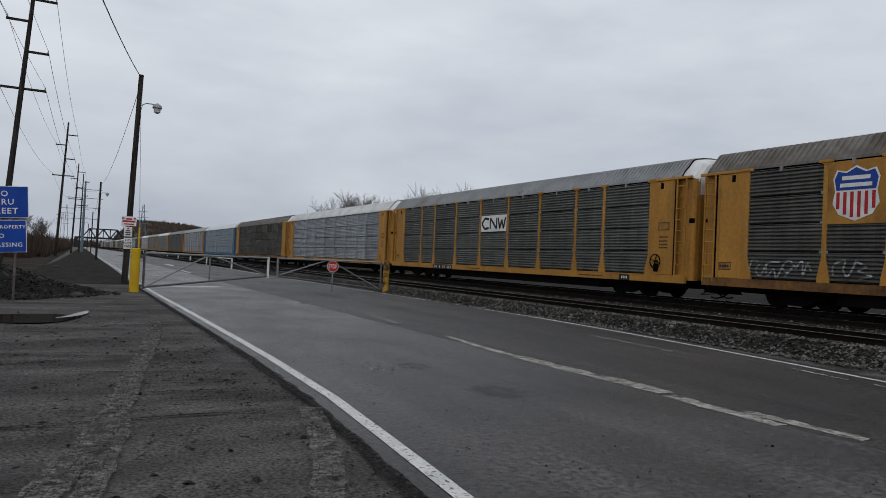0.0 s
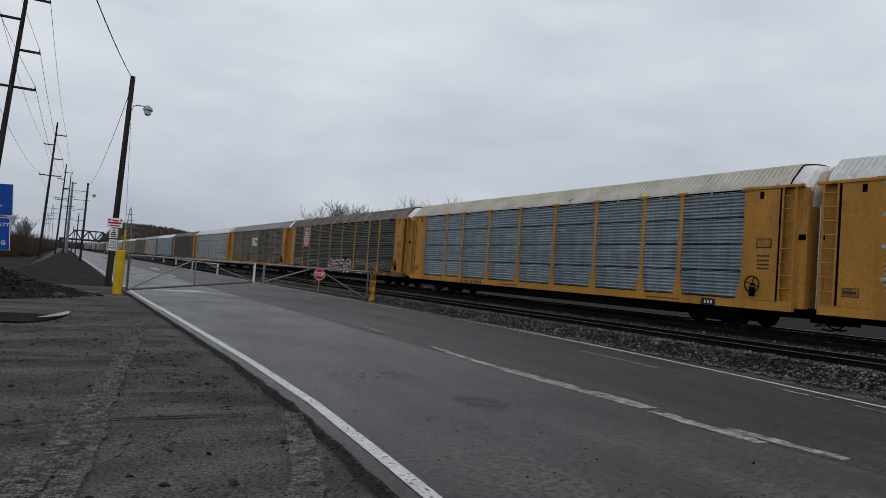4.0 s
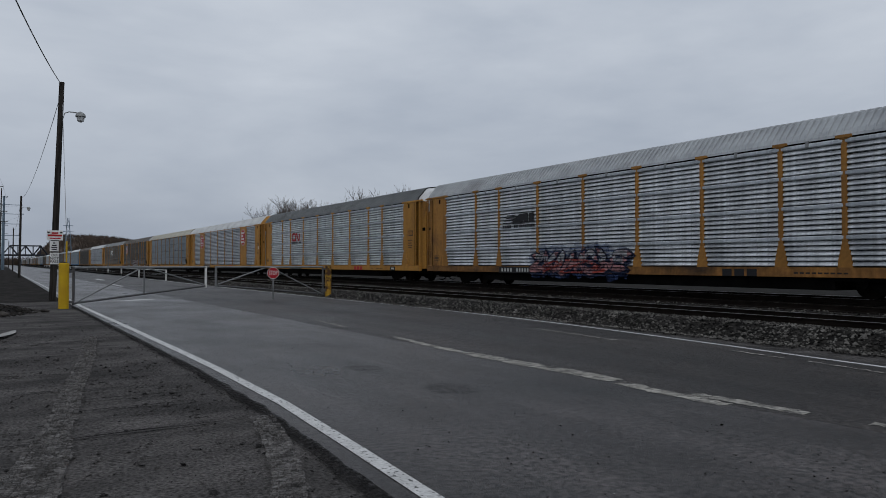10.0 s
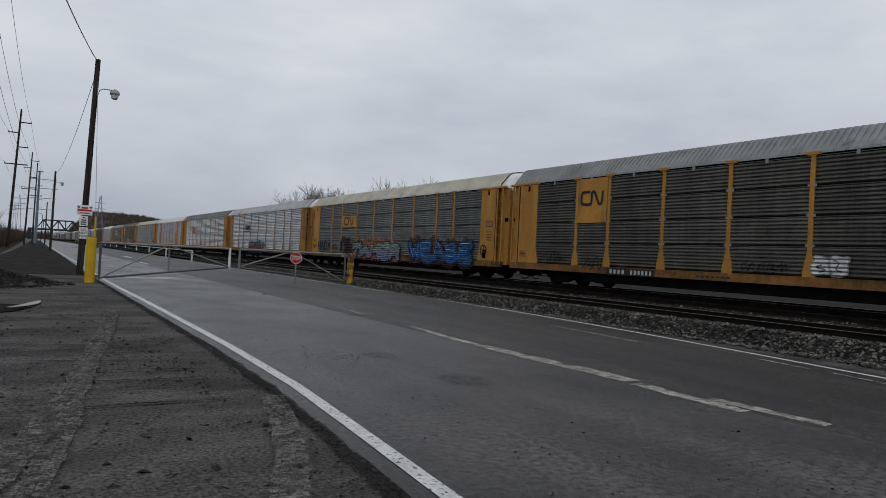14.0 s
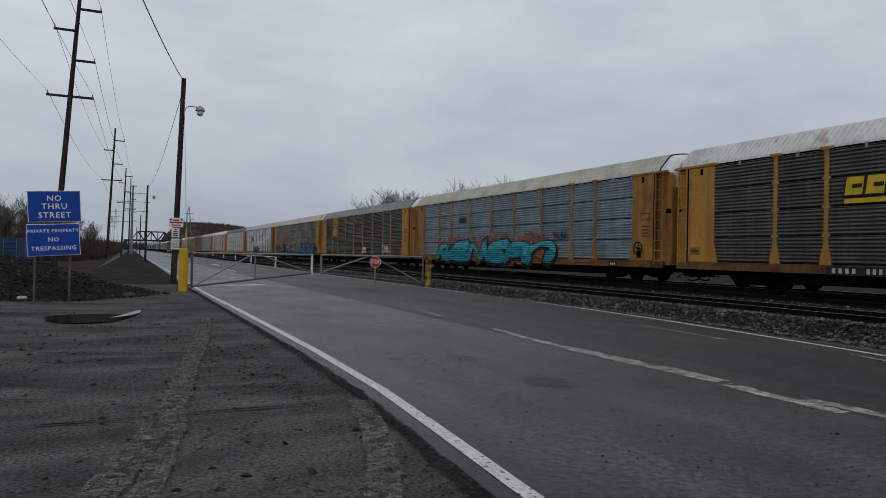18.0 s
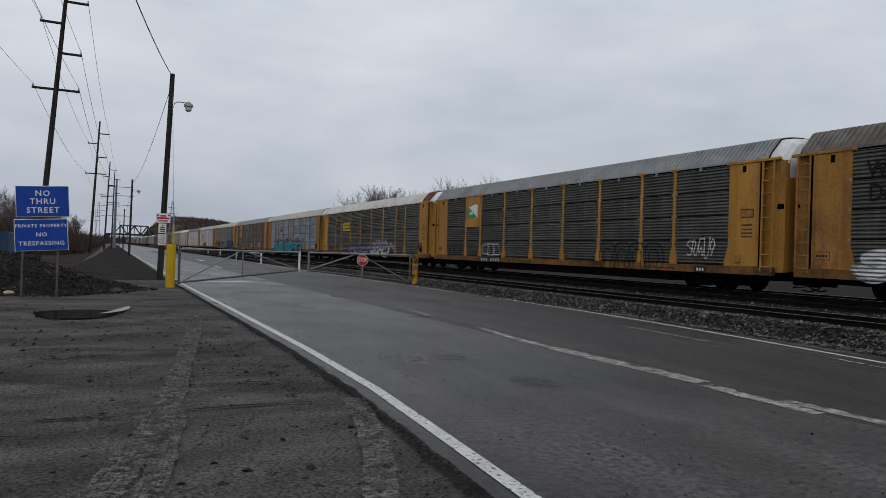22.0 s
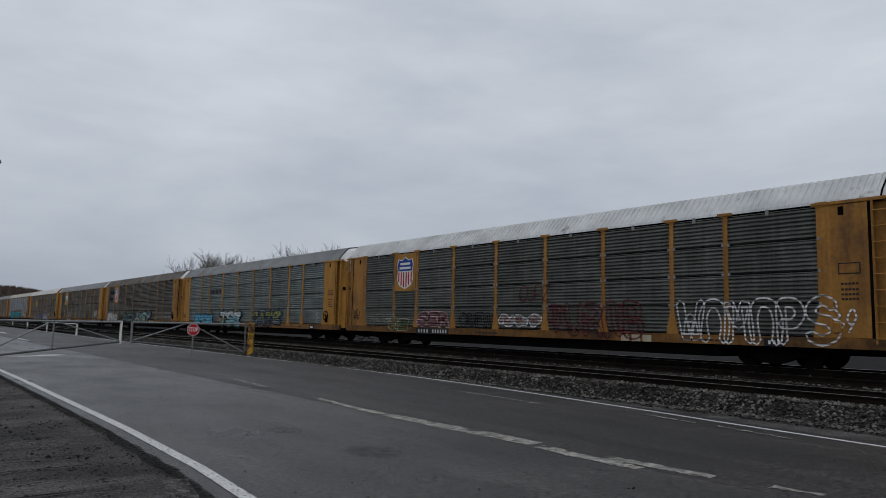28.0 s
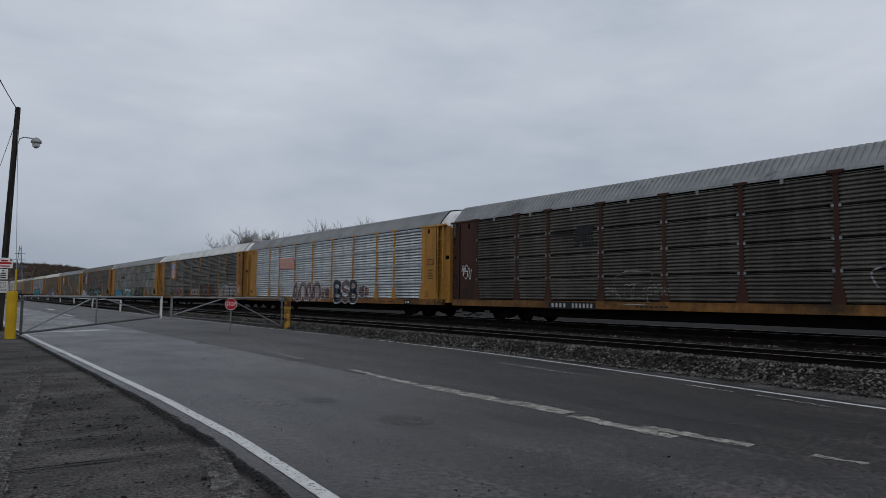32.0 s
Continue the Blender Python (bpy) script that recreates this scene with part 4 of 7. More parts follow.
def track(name, centre, top, label):
    tr = empty(name)
    tagged(tr, label, "railway track", group="parallel railway tracks", kind="structure")
    for s in (-0.7525, 0.7525):
        put("rail", Mesher().prism([(centre + s + a, top - 0.165 + b) for a, b in RAIL_SHAPE], -90, 1400, "y"), RAIL, tr)
        put("rail_head", Mesher().box(centre + s - 0.032, centre + s + 0.032, -90, 1400, top + 0.0005, top + 0.003), RAIL_TOP, tr)
    ties = Mesher()
    for i in range(560):
        y = -30 + 0.52 * i
        ties.box(centre - 1.3, centre + 1.3, y, y + 0.22, top - 0.36, top - 0.168 + 0.012 * math.sin(i * 7.3))
    tagged(put("ties", ties, TIE, tr), kind="stuff")


track("railway_track", TRACK_X, 0.63, "railway track with dark ties carrying the train")
track("railway_track", 15.35, 0.45, "empty railway track beside the road")
put("spare_rail", Mesher().prism([(18.5 + a, 0.36 + b) for a, b in RAIL_SHAPE], -60, 160, "y"), RAIL)
tagged(bpy.data.objects["spare_rail"], "spare rusty rail lying between two tracks", "rail")


# ---- the mound of black gravel ----
def mound_z(x, y):
    front = smooth_step(23.2 + 0.25 * (x + 2) ** 2 * (x > -2) * 0.6 + 0.3 * math.sin(x), 30.5, y)
    back = 1 - smooth_step(32.0, 39.5, y)
    side = 1 - smooth_step(-3.9, 1.95, x + 0.24 * max(0, y - 27.5))
    far = 0.75 + 0.25 * smooth_step(-14, -4, x)
    lump = 0.16 * noise.noise(Vector((x * 0.6, y * 0.5, 1))) + 0.07 * noise.noise(Vector((x * 1.9, y * 1.7, 5)))
    return -0.07 + (1.26 + lump) * front * back * side * far


sheet("gravel_mound", [-40 + 0.5 * i for i in range(86)], [22.6 + 0.45 * i for i in range(58)], mound_z, COAL, "low mound of black gravel beside the lot", "gravel mound")
spots = []
while len(spots) < 12000:
    x, y = 2 - 26 * rng.random() ** 1.3, 23.2 + 12 * rng.random() ** 1.2
    z = mound_z(x, y)
    if z > -0.05:
        spots.append((x, y, z + 0.01))
stones("mound_stones", spots, PILE_STONE, "loose dark slag stones on a gravel mound", "stones", 0.018, 0.075, 9)
for x, y, s, mat, label in ((0.1, 25.6, 0.17, PILE_STONE, "brown rock at the foot of a gravel mound"), (1.35, 27.2, 0.12, PILE_STONE, "dark rock near the yellow bollard"), (-4.9, 25.1, 0.20, SILT, "pale broken foam debris on black gravel"), (-2.8, 24.2, 0.13, PALE_ROCK, "pale litter beside the sign posts")):
    bm = bmesh.new()
    bmesh.ops.create_icosphere(bm, subdivisions=2, radius=s)
    for v in bm.verts:
        v.co *= 1 + 0.35 * noise.noise(v.co * 4 / s * 0.3 + Vector((x, y, 0)))
        v.co.x *= 1.4
        v.co.z *= 0.62
    me = bpy.data.meshes.new("rock")
    bm.to_mesh(me)
    bm.free()
    tagged(put("rock", me, mat, m=pose(x, y, max(mound_z(x, y), -0.03) + s * 0.35, 0, 0, 40 * x)), label, "rock")


sheet("scrub_ground", [-120, -90] + [-70 + 3 * i for i in range(23)] + [-2.15], [38.5 + 4 * i for i in range(20)] + [130, 180, 260, 420], lambda x, y: 0.012 + 0.10 * max(0, noise.noise(Vector((x * 0.3, y * 0.2, 4)))) * (x < -5), EARTH, "dark scrubby earth behind the gravel mound", "ground")

# ---- gate across the road ----
def gate_leaf(hinge, tip, sign=False):
    h, t = Vector((*hinge, 0)), Vector((*tip, 0))
    g = tagged(empty("swing_gate", Matrix.Translation(h)), "closed tapered pipe swing gate leaf" + (" with a stop sign" if sign else " of grey steel"), "gate", group="gate leaves across the road")
    d = t - h
    at = lambda k, z: (d.x * k, d.y * k, z)
    low = lambda k: 0.16 + 0.52 * k
    put("top_rail", Mesher().tube([at(0, 1.46), at(1, 1.46)], 0.042, 8), STEEL, g)
    put("bottom_rail", Mesher().tube([at(0, low(0)), at(1, low(1))], 0.038, 8), DARK_STEEL, g)
    put("hinge_stile", Mesher().tube([at(0.004, 0.1), at(0.004, 1.50)], 0.045, 8), DARK_STEEL, g)
    put("end_stile", Mesher().tube([at(1, 0.6), at(1, 1.5)], 0.05, 8), WHITE_PIPE if not sign else STEEL, g)
    k = 0.5 if not sign else 0.545
    if not sign:
        put("middle_stile", Mesher().tube([at(k, low(k)), at(k, 1.46)], 0.032, 6), STEEL, g)
    put("brace", Mesher().tube([at(0.01, low(0)), at(k - 0.02, 1.44)], 0.03, 6), STEEL, g)
    put("brace", Mesher().tube([at(k + 0.02, 1.44), at(0.985, low(1) + 0.05)], 0.03, 6), STEEL, g)
    return g


gate_leaf((2.3, 28.9), (7.38, 30.38))
leaf = gate_leaf((13.28, 31.9), (7.82, 30.48), True)
STOP_AT = (10.55, 31.18)


def octagon(r):
    return [(r * math.cos(math.pi / 8 + i * math.pi / 4), r * math.sin(math.pi / 8 + i * math.pi / 4)) for i in range(8)]


stop = tagged(empty("stop_sign", pose(STOP_AT[0], STOP_AT[1], 0, 0, 0, -14)), "red octagonal stop sign on a steel post before the gate", "stop sign")
put("plate", Mesher().prism(octagon(0.275), -0.09, -0.085, "y"), SIGN_WHITE, stop, pose(0, 0, 1.19))
put("face", Mesher().prism(octagon(0.254), -0.094, -0.0905, "y"), SIGN_RED, stop, pose(0, 0, 1.19))
put("lettering", text_mesh("STOP", 0.27), SIGN_WHITE, stop, pose(0, -0.104, 1.188, 90, 0, 0) @ Matrix.Diagonal((0.60, 1, 1, 1)))
put("post", Mesher().tube([(0, -0.06, -0.05), (0, -0.06, 1.3)], 0.03, 8), STEEL, stop)

post = tagged(empty("bollard", pose(2.0, 28.8, -0.05)), "tall yellow concrete-filled steel bollard beside the road", "bollard")
put("pipe", Mesher().tube([(0, 0, 0), (0, 0, 1.66), (0, 0, 1.68)], (0.17, 0.17, 0.15), 20), BOLLARD_Y, post)
put("cap", Mesher().tube([(0, 0, 1.68), (0, 0, 1.71)], (0.15, 0.08), 20), TAR, post)
for z in (0.22, 1.32):
    put("hinge_bracket", Mesher().box(0.15, 0.34, -0.03, 0.03, z, z + 0.1), DARK_STEEL, post)
post = tagged(empty("gate_post", pose(13.58, 31.98, -0.05)), "rusty yellow steel gate post beside ballast", "gate post")
put("pipe", Mesher().tube([(0, 0, 0), (0, 0, 1.55), (0, 0, 1.58)], (0.15, 0.15, 0.12), 16), POST_Y, post)
for z in (0.32, 1.36):
    put("hinge_bracket", Mesher().box(-0.34, -0.13, -0.03, 0.03, z, z + 0.1), DARK_STEEL, post)

# white pipe fence between road and railway
fence = tagged(empty("pipe_fence"), "white pipe rail fence between road and railway", "fence")
fy = [70.9, 88, 104, 120, 138, 156, 172, 188, 205, 222, 240, 258, 276, 294, 312, 330]
fx = lambda y: along(RIGHT_LINE, y) + 0.25
for y in fy:
    put("post", Mesher().tube([(0, 0, -0.1), (0, 0, 1.05)], 0.085, 8), WHITE_PIPE, fence, pose(fx(y), y, 0))
put("top_rail", Mesher().tube([(fx(y), y, 1.0) for y in fy], 0.045, 6), WHITE_PIPE, fence)


# ---- street lights, utility poles and wires ----
def street_light(x, y, height, lean=(0, 0), lamp=True, low=0.0):
    s = tagged(empty("street_lamp" if lamp else "utility_pole", pose(x, y, low)), "weathered wooden pole with a bracket street light" if lamp else "short weathered wooden service pole", "street lamp" if lamp else "pole", group="street lights beside the road" if lamp else "")
    top = (lean[0], lean[1], height)
    put("pole", Mesher().tube([(0, 0, -0.1), (lean[0] / 2, lean[1] / 2, height / 2), top], (0.140, 0.125, 0.105), 12), WOOD, s)
    if lamp:
        z, px = height - 1.35, lean[0] * (height - 1.35) / height
        pts = [(px + 0.1, 0, z - 0.25), (px + 0.16, 0, z - 0.02), (px + 0.32, 0, z + 0.06), (px + 0.72, 0, z + 0.05)]
        put("arm", Mesher().tube(pts, 0.025, 6), LAMP_CASE, s)
        hd = put("lamp_head", Mesher().tube([(0, 0, 0.12), (0, 0, 0.08), (0, 0, 0.0), (0, 0, -0.10), (0, 0, -0.13)], (0.03, 0.10, 0.19, 0.22, 0.20), 14), LAMP_CASE, s, pose(px + 0.78, 0, z))
        put("lens", Mesher().tube([(0, 0, -0.13), (0, 0, -0.30), (0, 0, -0.36)], (0.17, 0.14, 0.05), 14), LAMP_GLASS, hd)
    return s


lamp_1 = street_light(2.0, 35.0, 9.6, (0.27, 0.1))
street_light(2.1, 96, 9.55, (0.1, 0))
street_light(2.72, 180, 9.5, (0.06, 0), False)
street_light(3.0, 280, 9.5, (0.06, 0), False)

board = tagged(empty("warning_sign", pose(2.06, 34.86, 0)), "three small white warning signs stacked on a pole", "sign")
plate = put("surveillance_plate", Mesher().block(-0.31, 0.31, -0.03, -0.01, 2.62, 3.05, 0.006), SIGN_WHITE, board, label="white plate with red unreadable wording")
put("wording_bar", Mesher().box(-0.12, 0.13, -0.036, -0.031, 2.90, 2.97), SIGN_RED, plate)
put("wording_bar", Mesher().box(-0.27, 0.27, -0.036, -0.031, 2.79, 2.87), SIGN_RED, plate)
put("wording_bar", Mesher().box(-0.20, 0.22, -0.036, -0.031, 2.68, 2.73), SIGN_RED, plate)
for x in (-0.24, 0.24):
    put("symbol", Mesher().box(x - 0.045, x + 0.045, -0.036, -0.031, 2.93, 2.99), PAINT_BLACK, plate)
plate = put("notice_plate", Mesher().block(-0.19, 0.15, -0.03, -0.01, 2.14, 2.58, 0.006), SIGN_WHITE, board, label="white plate with four lines of black wording")
for z, w in ((2.50, 0.04), (2.40, 0.09), (2.31, 0.11), (2.22, 0.10)):
    put("wording_bar", Mesher().box(-0.02 - w, -0.02 + w, -0.036, -0.031, z - 0.025, z + 0.025), PAINT_BLACK, plate)
plate = put("notice_plate", Mesher().block(-0.18, 0.16, -0.03, -0.01, 1.58, 2.08, 0.006), SIGN_WHITE, board, label="white plate reading do not pass")
for z, word in ((1.97, "DO"), (1.83, "NOT"), (1.69, "PASS")):
    put("lettering", text_mesh(word, 0.15), PAINT_BLACK, plate, pose(-0.01, -0.034, z, 90, 0, 0))
guy = tagged(empty("guy_wire", pose(2.42, 33.5, 0)), "guy wire with a yellow plastic guard", "guy wire")
put("guard", Mesher().tube([(0, 0, -0.05), (0, 0.05, 2.55)], 0.035, 8), BOLLARD_Y, guy)
put("cable", Mesher().tube([(0, 0.05, 2.5), (-0.12, 1.5, 8.6)], 0.010, 5), STEEL, guy)


def utility_pole(x, y, height, arms, mat, lean=0.0, fat=0.20):
    u = tagged(empty("utility_pole", pose(x, y, 0)), "tall weathered wooden power pole with staggered crossarms" if mat == WOOD else "blue-grey steel power pole with long crossarms", "utility pole", group="power poles in a row")
    put("pole", Mesher().tube([(0, 0, -0.2), (lean * 0.5, 0, height * 0.5), (lean, 0, height)], (fat, fat * 0.8, fat * 0.55), 10), mat, u)
    tips = []
    for z, a, b in arms:
        px = lean * z / height
        arm = put("crossarm", Mesher().block(px + a, px + b, -0.07, 0.07, z - 0.07, z + 0.07, 0.015), mat, u)
        for e in (a, b):
            if abs(e) > 0.5:
                put("insulator", Mesher().tube([(px + e * 0.95, 0, z + 0.07), (px + e * 0.95, 0, z + 0.26)], (0.05, 0.03), 8), LAMP_CASE, arm)
                tips.append((px + e * 0.95 + x, y, z + 0.24))
    return tips


WOOD_ARMS = ((16.94, 0, 1.35), (15.5, -1.3, 0), (13.6, 0, 1.25), (11.25, -1.35, 1.35))
poles = [utility_pole(-4.25, 51, 18.7, WOOD_ARMS, WOOD, 1.2), utility_pole(-2.65, 111, 18.7, WOOD_ARMS, WOOD, 0.75), utility_pole(-1.15, 165, 18.7, WOOD_ARMS, WOOD, 0.6), utility_pole(0.3, 190, 18.9, WOOD_ARMS, WOOD, 0.2),
         utility_pole(1.0, 215, 19.2, ((17, -2.4, 4.2), (14.6, -4.0, 4.5), (12, -2.2, 4.2), (9, -2.0, 3.6)), MONOPOLE, 0.15, 0.42), utility_pole(1.8, 330, 18.7, WOOD_ARMS, WOOD, 0.2)]
behind = [(x - 2.3, -20, z - 0.4) for x, y, z in poles[0]]


def wire(a, b, sag, thick, label, n=14):
    a, b = Vector(a), Vector(b)
    pts = [a.lerp(b, i / n) - Vector((0, 0, 4 * sag * (i / n) * (1 - i / n))) for i in range(n + 1)]
    return tagged(put("wire", Mesher().tube(pts, thick, 4, False), WIRE), label, "wire", group="overhead wires")


for i in range(5):
    wire(behind[i], poles[0][i], 1.1, 0.011, "thin overhead power line between poles")
    for k in range(4):
        if i < len(poles[k]) and i < len(poles[k + 1]):
            wire(poles[k][i], poles[k + 1][i], 0.9, 0.014, "thin overhead power line between poles")
wire((-2.0, 6.0, 8.7), (2.25, 35.1, 9.5), 0.55, 0.019, "twisted black service cable to a street light")
wire((2.2, 35.1, 8.9), (2.2, 96, 9.2), 0.9, 0.013, "slack black cable between street light poles")
wire((2.2, 96, 9.2), (2.75, 180, 9.3), 1.5, 0.013, "slack black cable between street light poles")

# ---- the blue signs ----
POST_GREY = material("dull_sign_post", (0.12, 0.108, 0.098), (0.07, 0.063, 0.057), 3.0, 0.7, dirt=(0.06, 0.045, 0.035), dirt_scale=4.0)
bs = tagged(empty("street_sign", pose(-1.9, 23.0, 0, 0, 0, 3)), "two blue street signs with white lettering on posts", "sign")
for z0, z1, words in ((2.31, 3.20, (("NO", 2.98), ("THRU", 2.75), ("STREET", 2.50))), (1.34, 2.25, (("PRIVATE PROPERTY", 2.05), ("NO", 1.80), ("TRESPASSING", 1.55)))):
    pl = put("sign_plate", Mesher().block(-0.67, 0.67, -0.03, -0.01, z0, z1, 0.008), SIGN_WHITE, bs, pose(0.10 if z0 < 2 else 0.16, 0, 0, 0, -3.6, 0), label="blue aluminium plate with a white border")
    put("face", Mesher().block(-0.655, 0.655, -0.036, -0.028, z0 + 0.015, z1 - 0.015, 0.003), SIGN_BLUE, pl)
    for word, z in words:
        big = len(word) < 8 and z0 > 2
        tm = text_mesh(word, 0.225 if big else (0.13 if len(word) > 11 else 0.168), space=1.16)
        put("lettering", tm, SIGN_WHITE, pl, pose(0, -0.04, z, 90, 0, 0))
for x in (-0.47, 0.41):
    put("post", Mesher().block(x - 0.03, x + 0.03, -0.005, 0.045, -0.1, 3.1, 0.008), POST_GREY, bs)


# ---- trees, brush, hill, bridge ----
def tree_meshes(seed, height, spread=0.55):
    r = random.Random(seed)
    trunk, crown = Mesher(), Mesher()

    def grow(p, d, length, rad, level):
        n = 3 if level < 2 else 2
        pts, q, dd = [p], p, d
        for _ in range(n):
            dd = (dd + Vector((r.uniform(-1, 1), r.uniform(-1, 1), r.uniform(-0.4, 0.7))) * 0.16).normalized()
            q = q + dd * length / n
            pts.append(q)
        radii = [max(0.010, rad * (1 - 0.45 * i / n)) for i in range(n + 1)]
        (trunk if level < 2 else crown).tube(pts, radii, 7 if level == 0 else (5 if level == 1 else 3), False)
        if level >= 5:
            return
        count = (6, 5, 4, 4, 3)[level]
        for k in range(count):
            f = (k + 1) / count if level else 0.4 + 0.6 * (k + 1) / count
            i = min(n - 1, int(f * n * 0.999))
            at = pts[i].lerp(pts[i + 1], f * n - i)
            side = Vector((r.uniform(-1, 1), r.uniform(-1, 1), r.uniform(0.0, 0.8))).normalized()
            nd = (dd * (1 - spread) + side * spread).normalized()
            grow(at, nd, length * r.uniform(0.5, 0.72), radii[i] * r.uniform(0.45, 0.65), level + 1)

    grow(Vector((0, 0, -0.2)), Vector((0, 0, 1)), height * 0.42, height * 0.016, 0)
    k = 10.0 / max(v[2] for v in crown.v)
    for m_ in (trunk, crown):
        m_.v = [(v[0] * k, v[1] * k, v[2] * k) for v in m_.v]
    return trunk.mesh("trunk"), crown.mesh("crown")


TREES = [tree_meshes(3, 10.0, 0.46), tree_meshes(11, 10.0, 0.52), tree_meshes(23, 10.0, 0.42)]


def tree(x, y, height, kind, turn, label, z=0.0):
    t = tagged(empty("tree", Matrix.Translation((x, y, z)) @ Matrix.Rotation(turn, 4, "Z") @ Matrix.Scale(height / 10.0, 4)), label, "tree", group="bare winter trees")
    put("trunk", TREES[kind][0], BARK, t)
    put("crown", TREES[kind][1], TWIG, t)


tr = random.Random(4)
for k, (slope, up, X) in enumerate(((0.316, 0.074, 64), (0.338, 0.090, 62), (0.352, 0.096, 63), (0.368, 0.098, 60), (0.384, 0.099, 62), (0.402, 0.100, 60), (0.42, 0.098, 61), (0.437, 0.094, 60), (0.475, 0.112, 58), (0.492, 0.117, 58), (0.512, 0.117, 57), (0.54, 0.120, 57), (0.565, 0.118, 57))):
    tree(X, X / slope, (X / slope) * up + 1.6 + tr.uniform(-0.5, 0.8), k % 3, tr.uniform(0, 6), "tall bare deciduous tree beyond the railway")
for k in range(52):
    x = -64 + 1.12 * k + tr.uniform(-0.8, 0.8)
    tree(x, 104 + tr.uniform(-10, 14), tr.uniform(5.6, 8.2), k % 3, tr.uniform(0, 6), "bare leafless tree in a brown thicket")
for x, y, h in ((-11.2, 78, 7.0), (-12.6, 82, 6.4), (-9.6, 84, 5.8), (-14.5, 80, 6.0), (-8.2, 118, 7.0), (-10.5, 130, 7.6), (-6.5, 150, 7.0), (-12, 170, 8.0), (-7.5, 190, 8.0), (-8.9, 90, 6.6), (-10.4, 94, 7.2), (-13.6, 96, 7.4)):
    tree(x, y, h, tr.randrange(3), tr.uniform(0, 6), "bare leafless tree behind the power poles")


def thicket(name, count, place, tall, label, mat, seed, wide=0.02):
    """Dead stems and twigs, three thin leaning blades to a plant."""
    rg = random.Random(seed)
    vs, fs = [], []
    for _ in range(count):
        x, y, z, h = place(rg)
        for _k in range(4):
            a, l = rg.uniform(0, 6.28), rg.uniform(0.15, 0.55) * h
            w = wide * rg.uniform(0.6, 1.6)
            tip = (x + l * math.cos(a), y + l * math.sin(a), z + h * rg.uniform(0.6, 1.0))
            o = len(vs)
            vs += [(x - w, y, z), (x + w, y, z), tip, (x, y + w * 2, z)]
            fs += [(o, o + 1, o + 2), (o + 1, o + 3, o + 2)]
    me = bpy.data.meshes.new(name)
    me.from_pydata(vs, [], fs)
    me.update()
    return tagged(put(name, me, mat), label, "brush", kind="stuff")


thicket("brush", 11000, lambda g: (lambda x, y: (x, y, -0.05, g.uniform(1.6, 5.2) * (0.55 if x > -9 else 1)))(g.uniform(-70, -4.6), g.uniform(88, 125)), 3, "dense brown winter brush under bare trees", BRUSH, 2, 0.035)
thicket("brush", 8500, lambda g: (lambda y: (g.uniform(-12 - y * 0.02, -3.6 + y * 0.002), y, -0.05, g.uniform(1.3, 4.6)))(g.uniform(100, 420)), 3, "tangled brown brush along the power line", BRUSH, 3, 0.05)
thicket("dry_grass", 110, lambda g: (lambda x, y: (x, y, mound_z(x, y) - 0.02, g.uniform(0.25, 0.7)))(g.uniform(-9.5, -4.5), g.uniform(36, 41)), 1, "tuft of dry straw grass on the gravel mound", STRAW, 4, 0.010)


def hill_z(x, y):
    u = (x - 20) / 150
    crest = 34 * smooth_step(0.0, 0.32, u) * (1 - 0.55 * smooth_step(0.55, 1.4, u)) * math.exp(-((y - 960) / 90) ** 2)
    return -0.5 + crest * (1 + 0.10 * noise.noise(Vector((x * 0.03, y * 0.02, 0)))) + 1.2 * noise.noise(Vector((x * 0.15, y * 0.1, 2))) * (crest > 2)


sheet("wooded_hill", [20 + 5 * i for i in range(90)], [820 + 14 * i for i in range(20)], hill_z, WOODS, "low hill of brown leafless woods in the distance", "hill")
thicket("hill_woods", 9000, lambda g: (lambda x, y: (x, y, hill_z(x, y) - 0.5, g.uniform(2.5, 5.5)))(g.uniform(40, 420), g.uniform(860, 975)), 4, "far leafless woods covering a low hill", WOODS, 5, 0.25)
thicket("far_woods", 4000, lambda g: (lambda x: (x, g.uniform(1000, 1100), -0.5, g.uniform(6, 15)))(g.uniform(-420, 60)), 4, "far line of leafless woods on the horizon", WOODS, 6, 0.4)
thicket("far_woods", 5000, lambda g: (lambda x: (x, g.uniform(520, 640), -0.5, g.uniform(5, 12)))(g.uniform(170, 900)), 4, "far line of leafless woods beyond the railway", WOODS, 7, 0.3)

bridge = tagged(empty("truss_bridge", pose(3.0, 700, 0)), "dark steel truss bridge crossing over the railway", "bridge")
BW, ZB, ZT, NP = 34.0, 8.2, 17.6, 6
for y in (0, 9):
    put("bottom_chord", Mesher().box(-6, BW + 6, y, y + 0.8, ZB, ZB + 1.6), BRIDGE_STEEL, bridge)
    put("top_chord", Mesher().box(BW / NP, BW - BW / NP, y, y + 0.8, ZT - 0.9, ZT), BRIDGE_STEEL, bridge)
    for i in range(NP):
        a, b = BW * i / NP, BW * (i + 1) / NP
        za, zb = (ZB + 0.8, ZT - 0.4) if i % 2 == 0 else (ZT - 0.4, ZB + 0.8)
        put("diagonal", Mesher().tube([(a, y + 0.4, za), (b, y + 0.4, zb)], 0.45, 4), BRIDGE_STEEL, bridge)
        if i:
            put("hanger", Mesher().box(a - 0.25, a + 0.25, y + 0.1, y + 0.6, ZB + 0.8, ZT - 0.4), BRIDGE_STEEL, bridge)
put("deck", Mesher().box(-6, BW + 6, 0.5, 9, ZB + 0.2, ZB + 0.9), BRIDGE_STEEL, bridge)
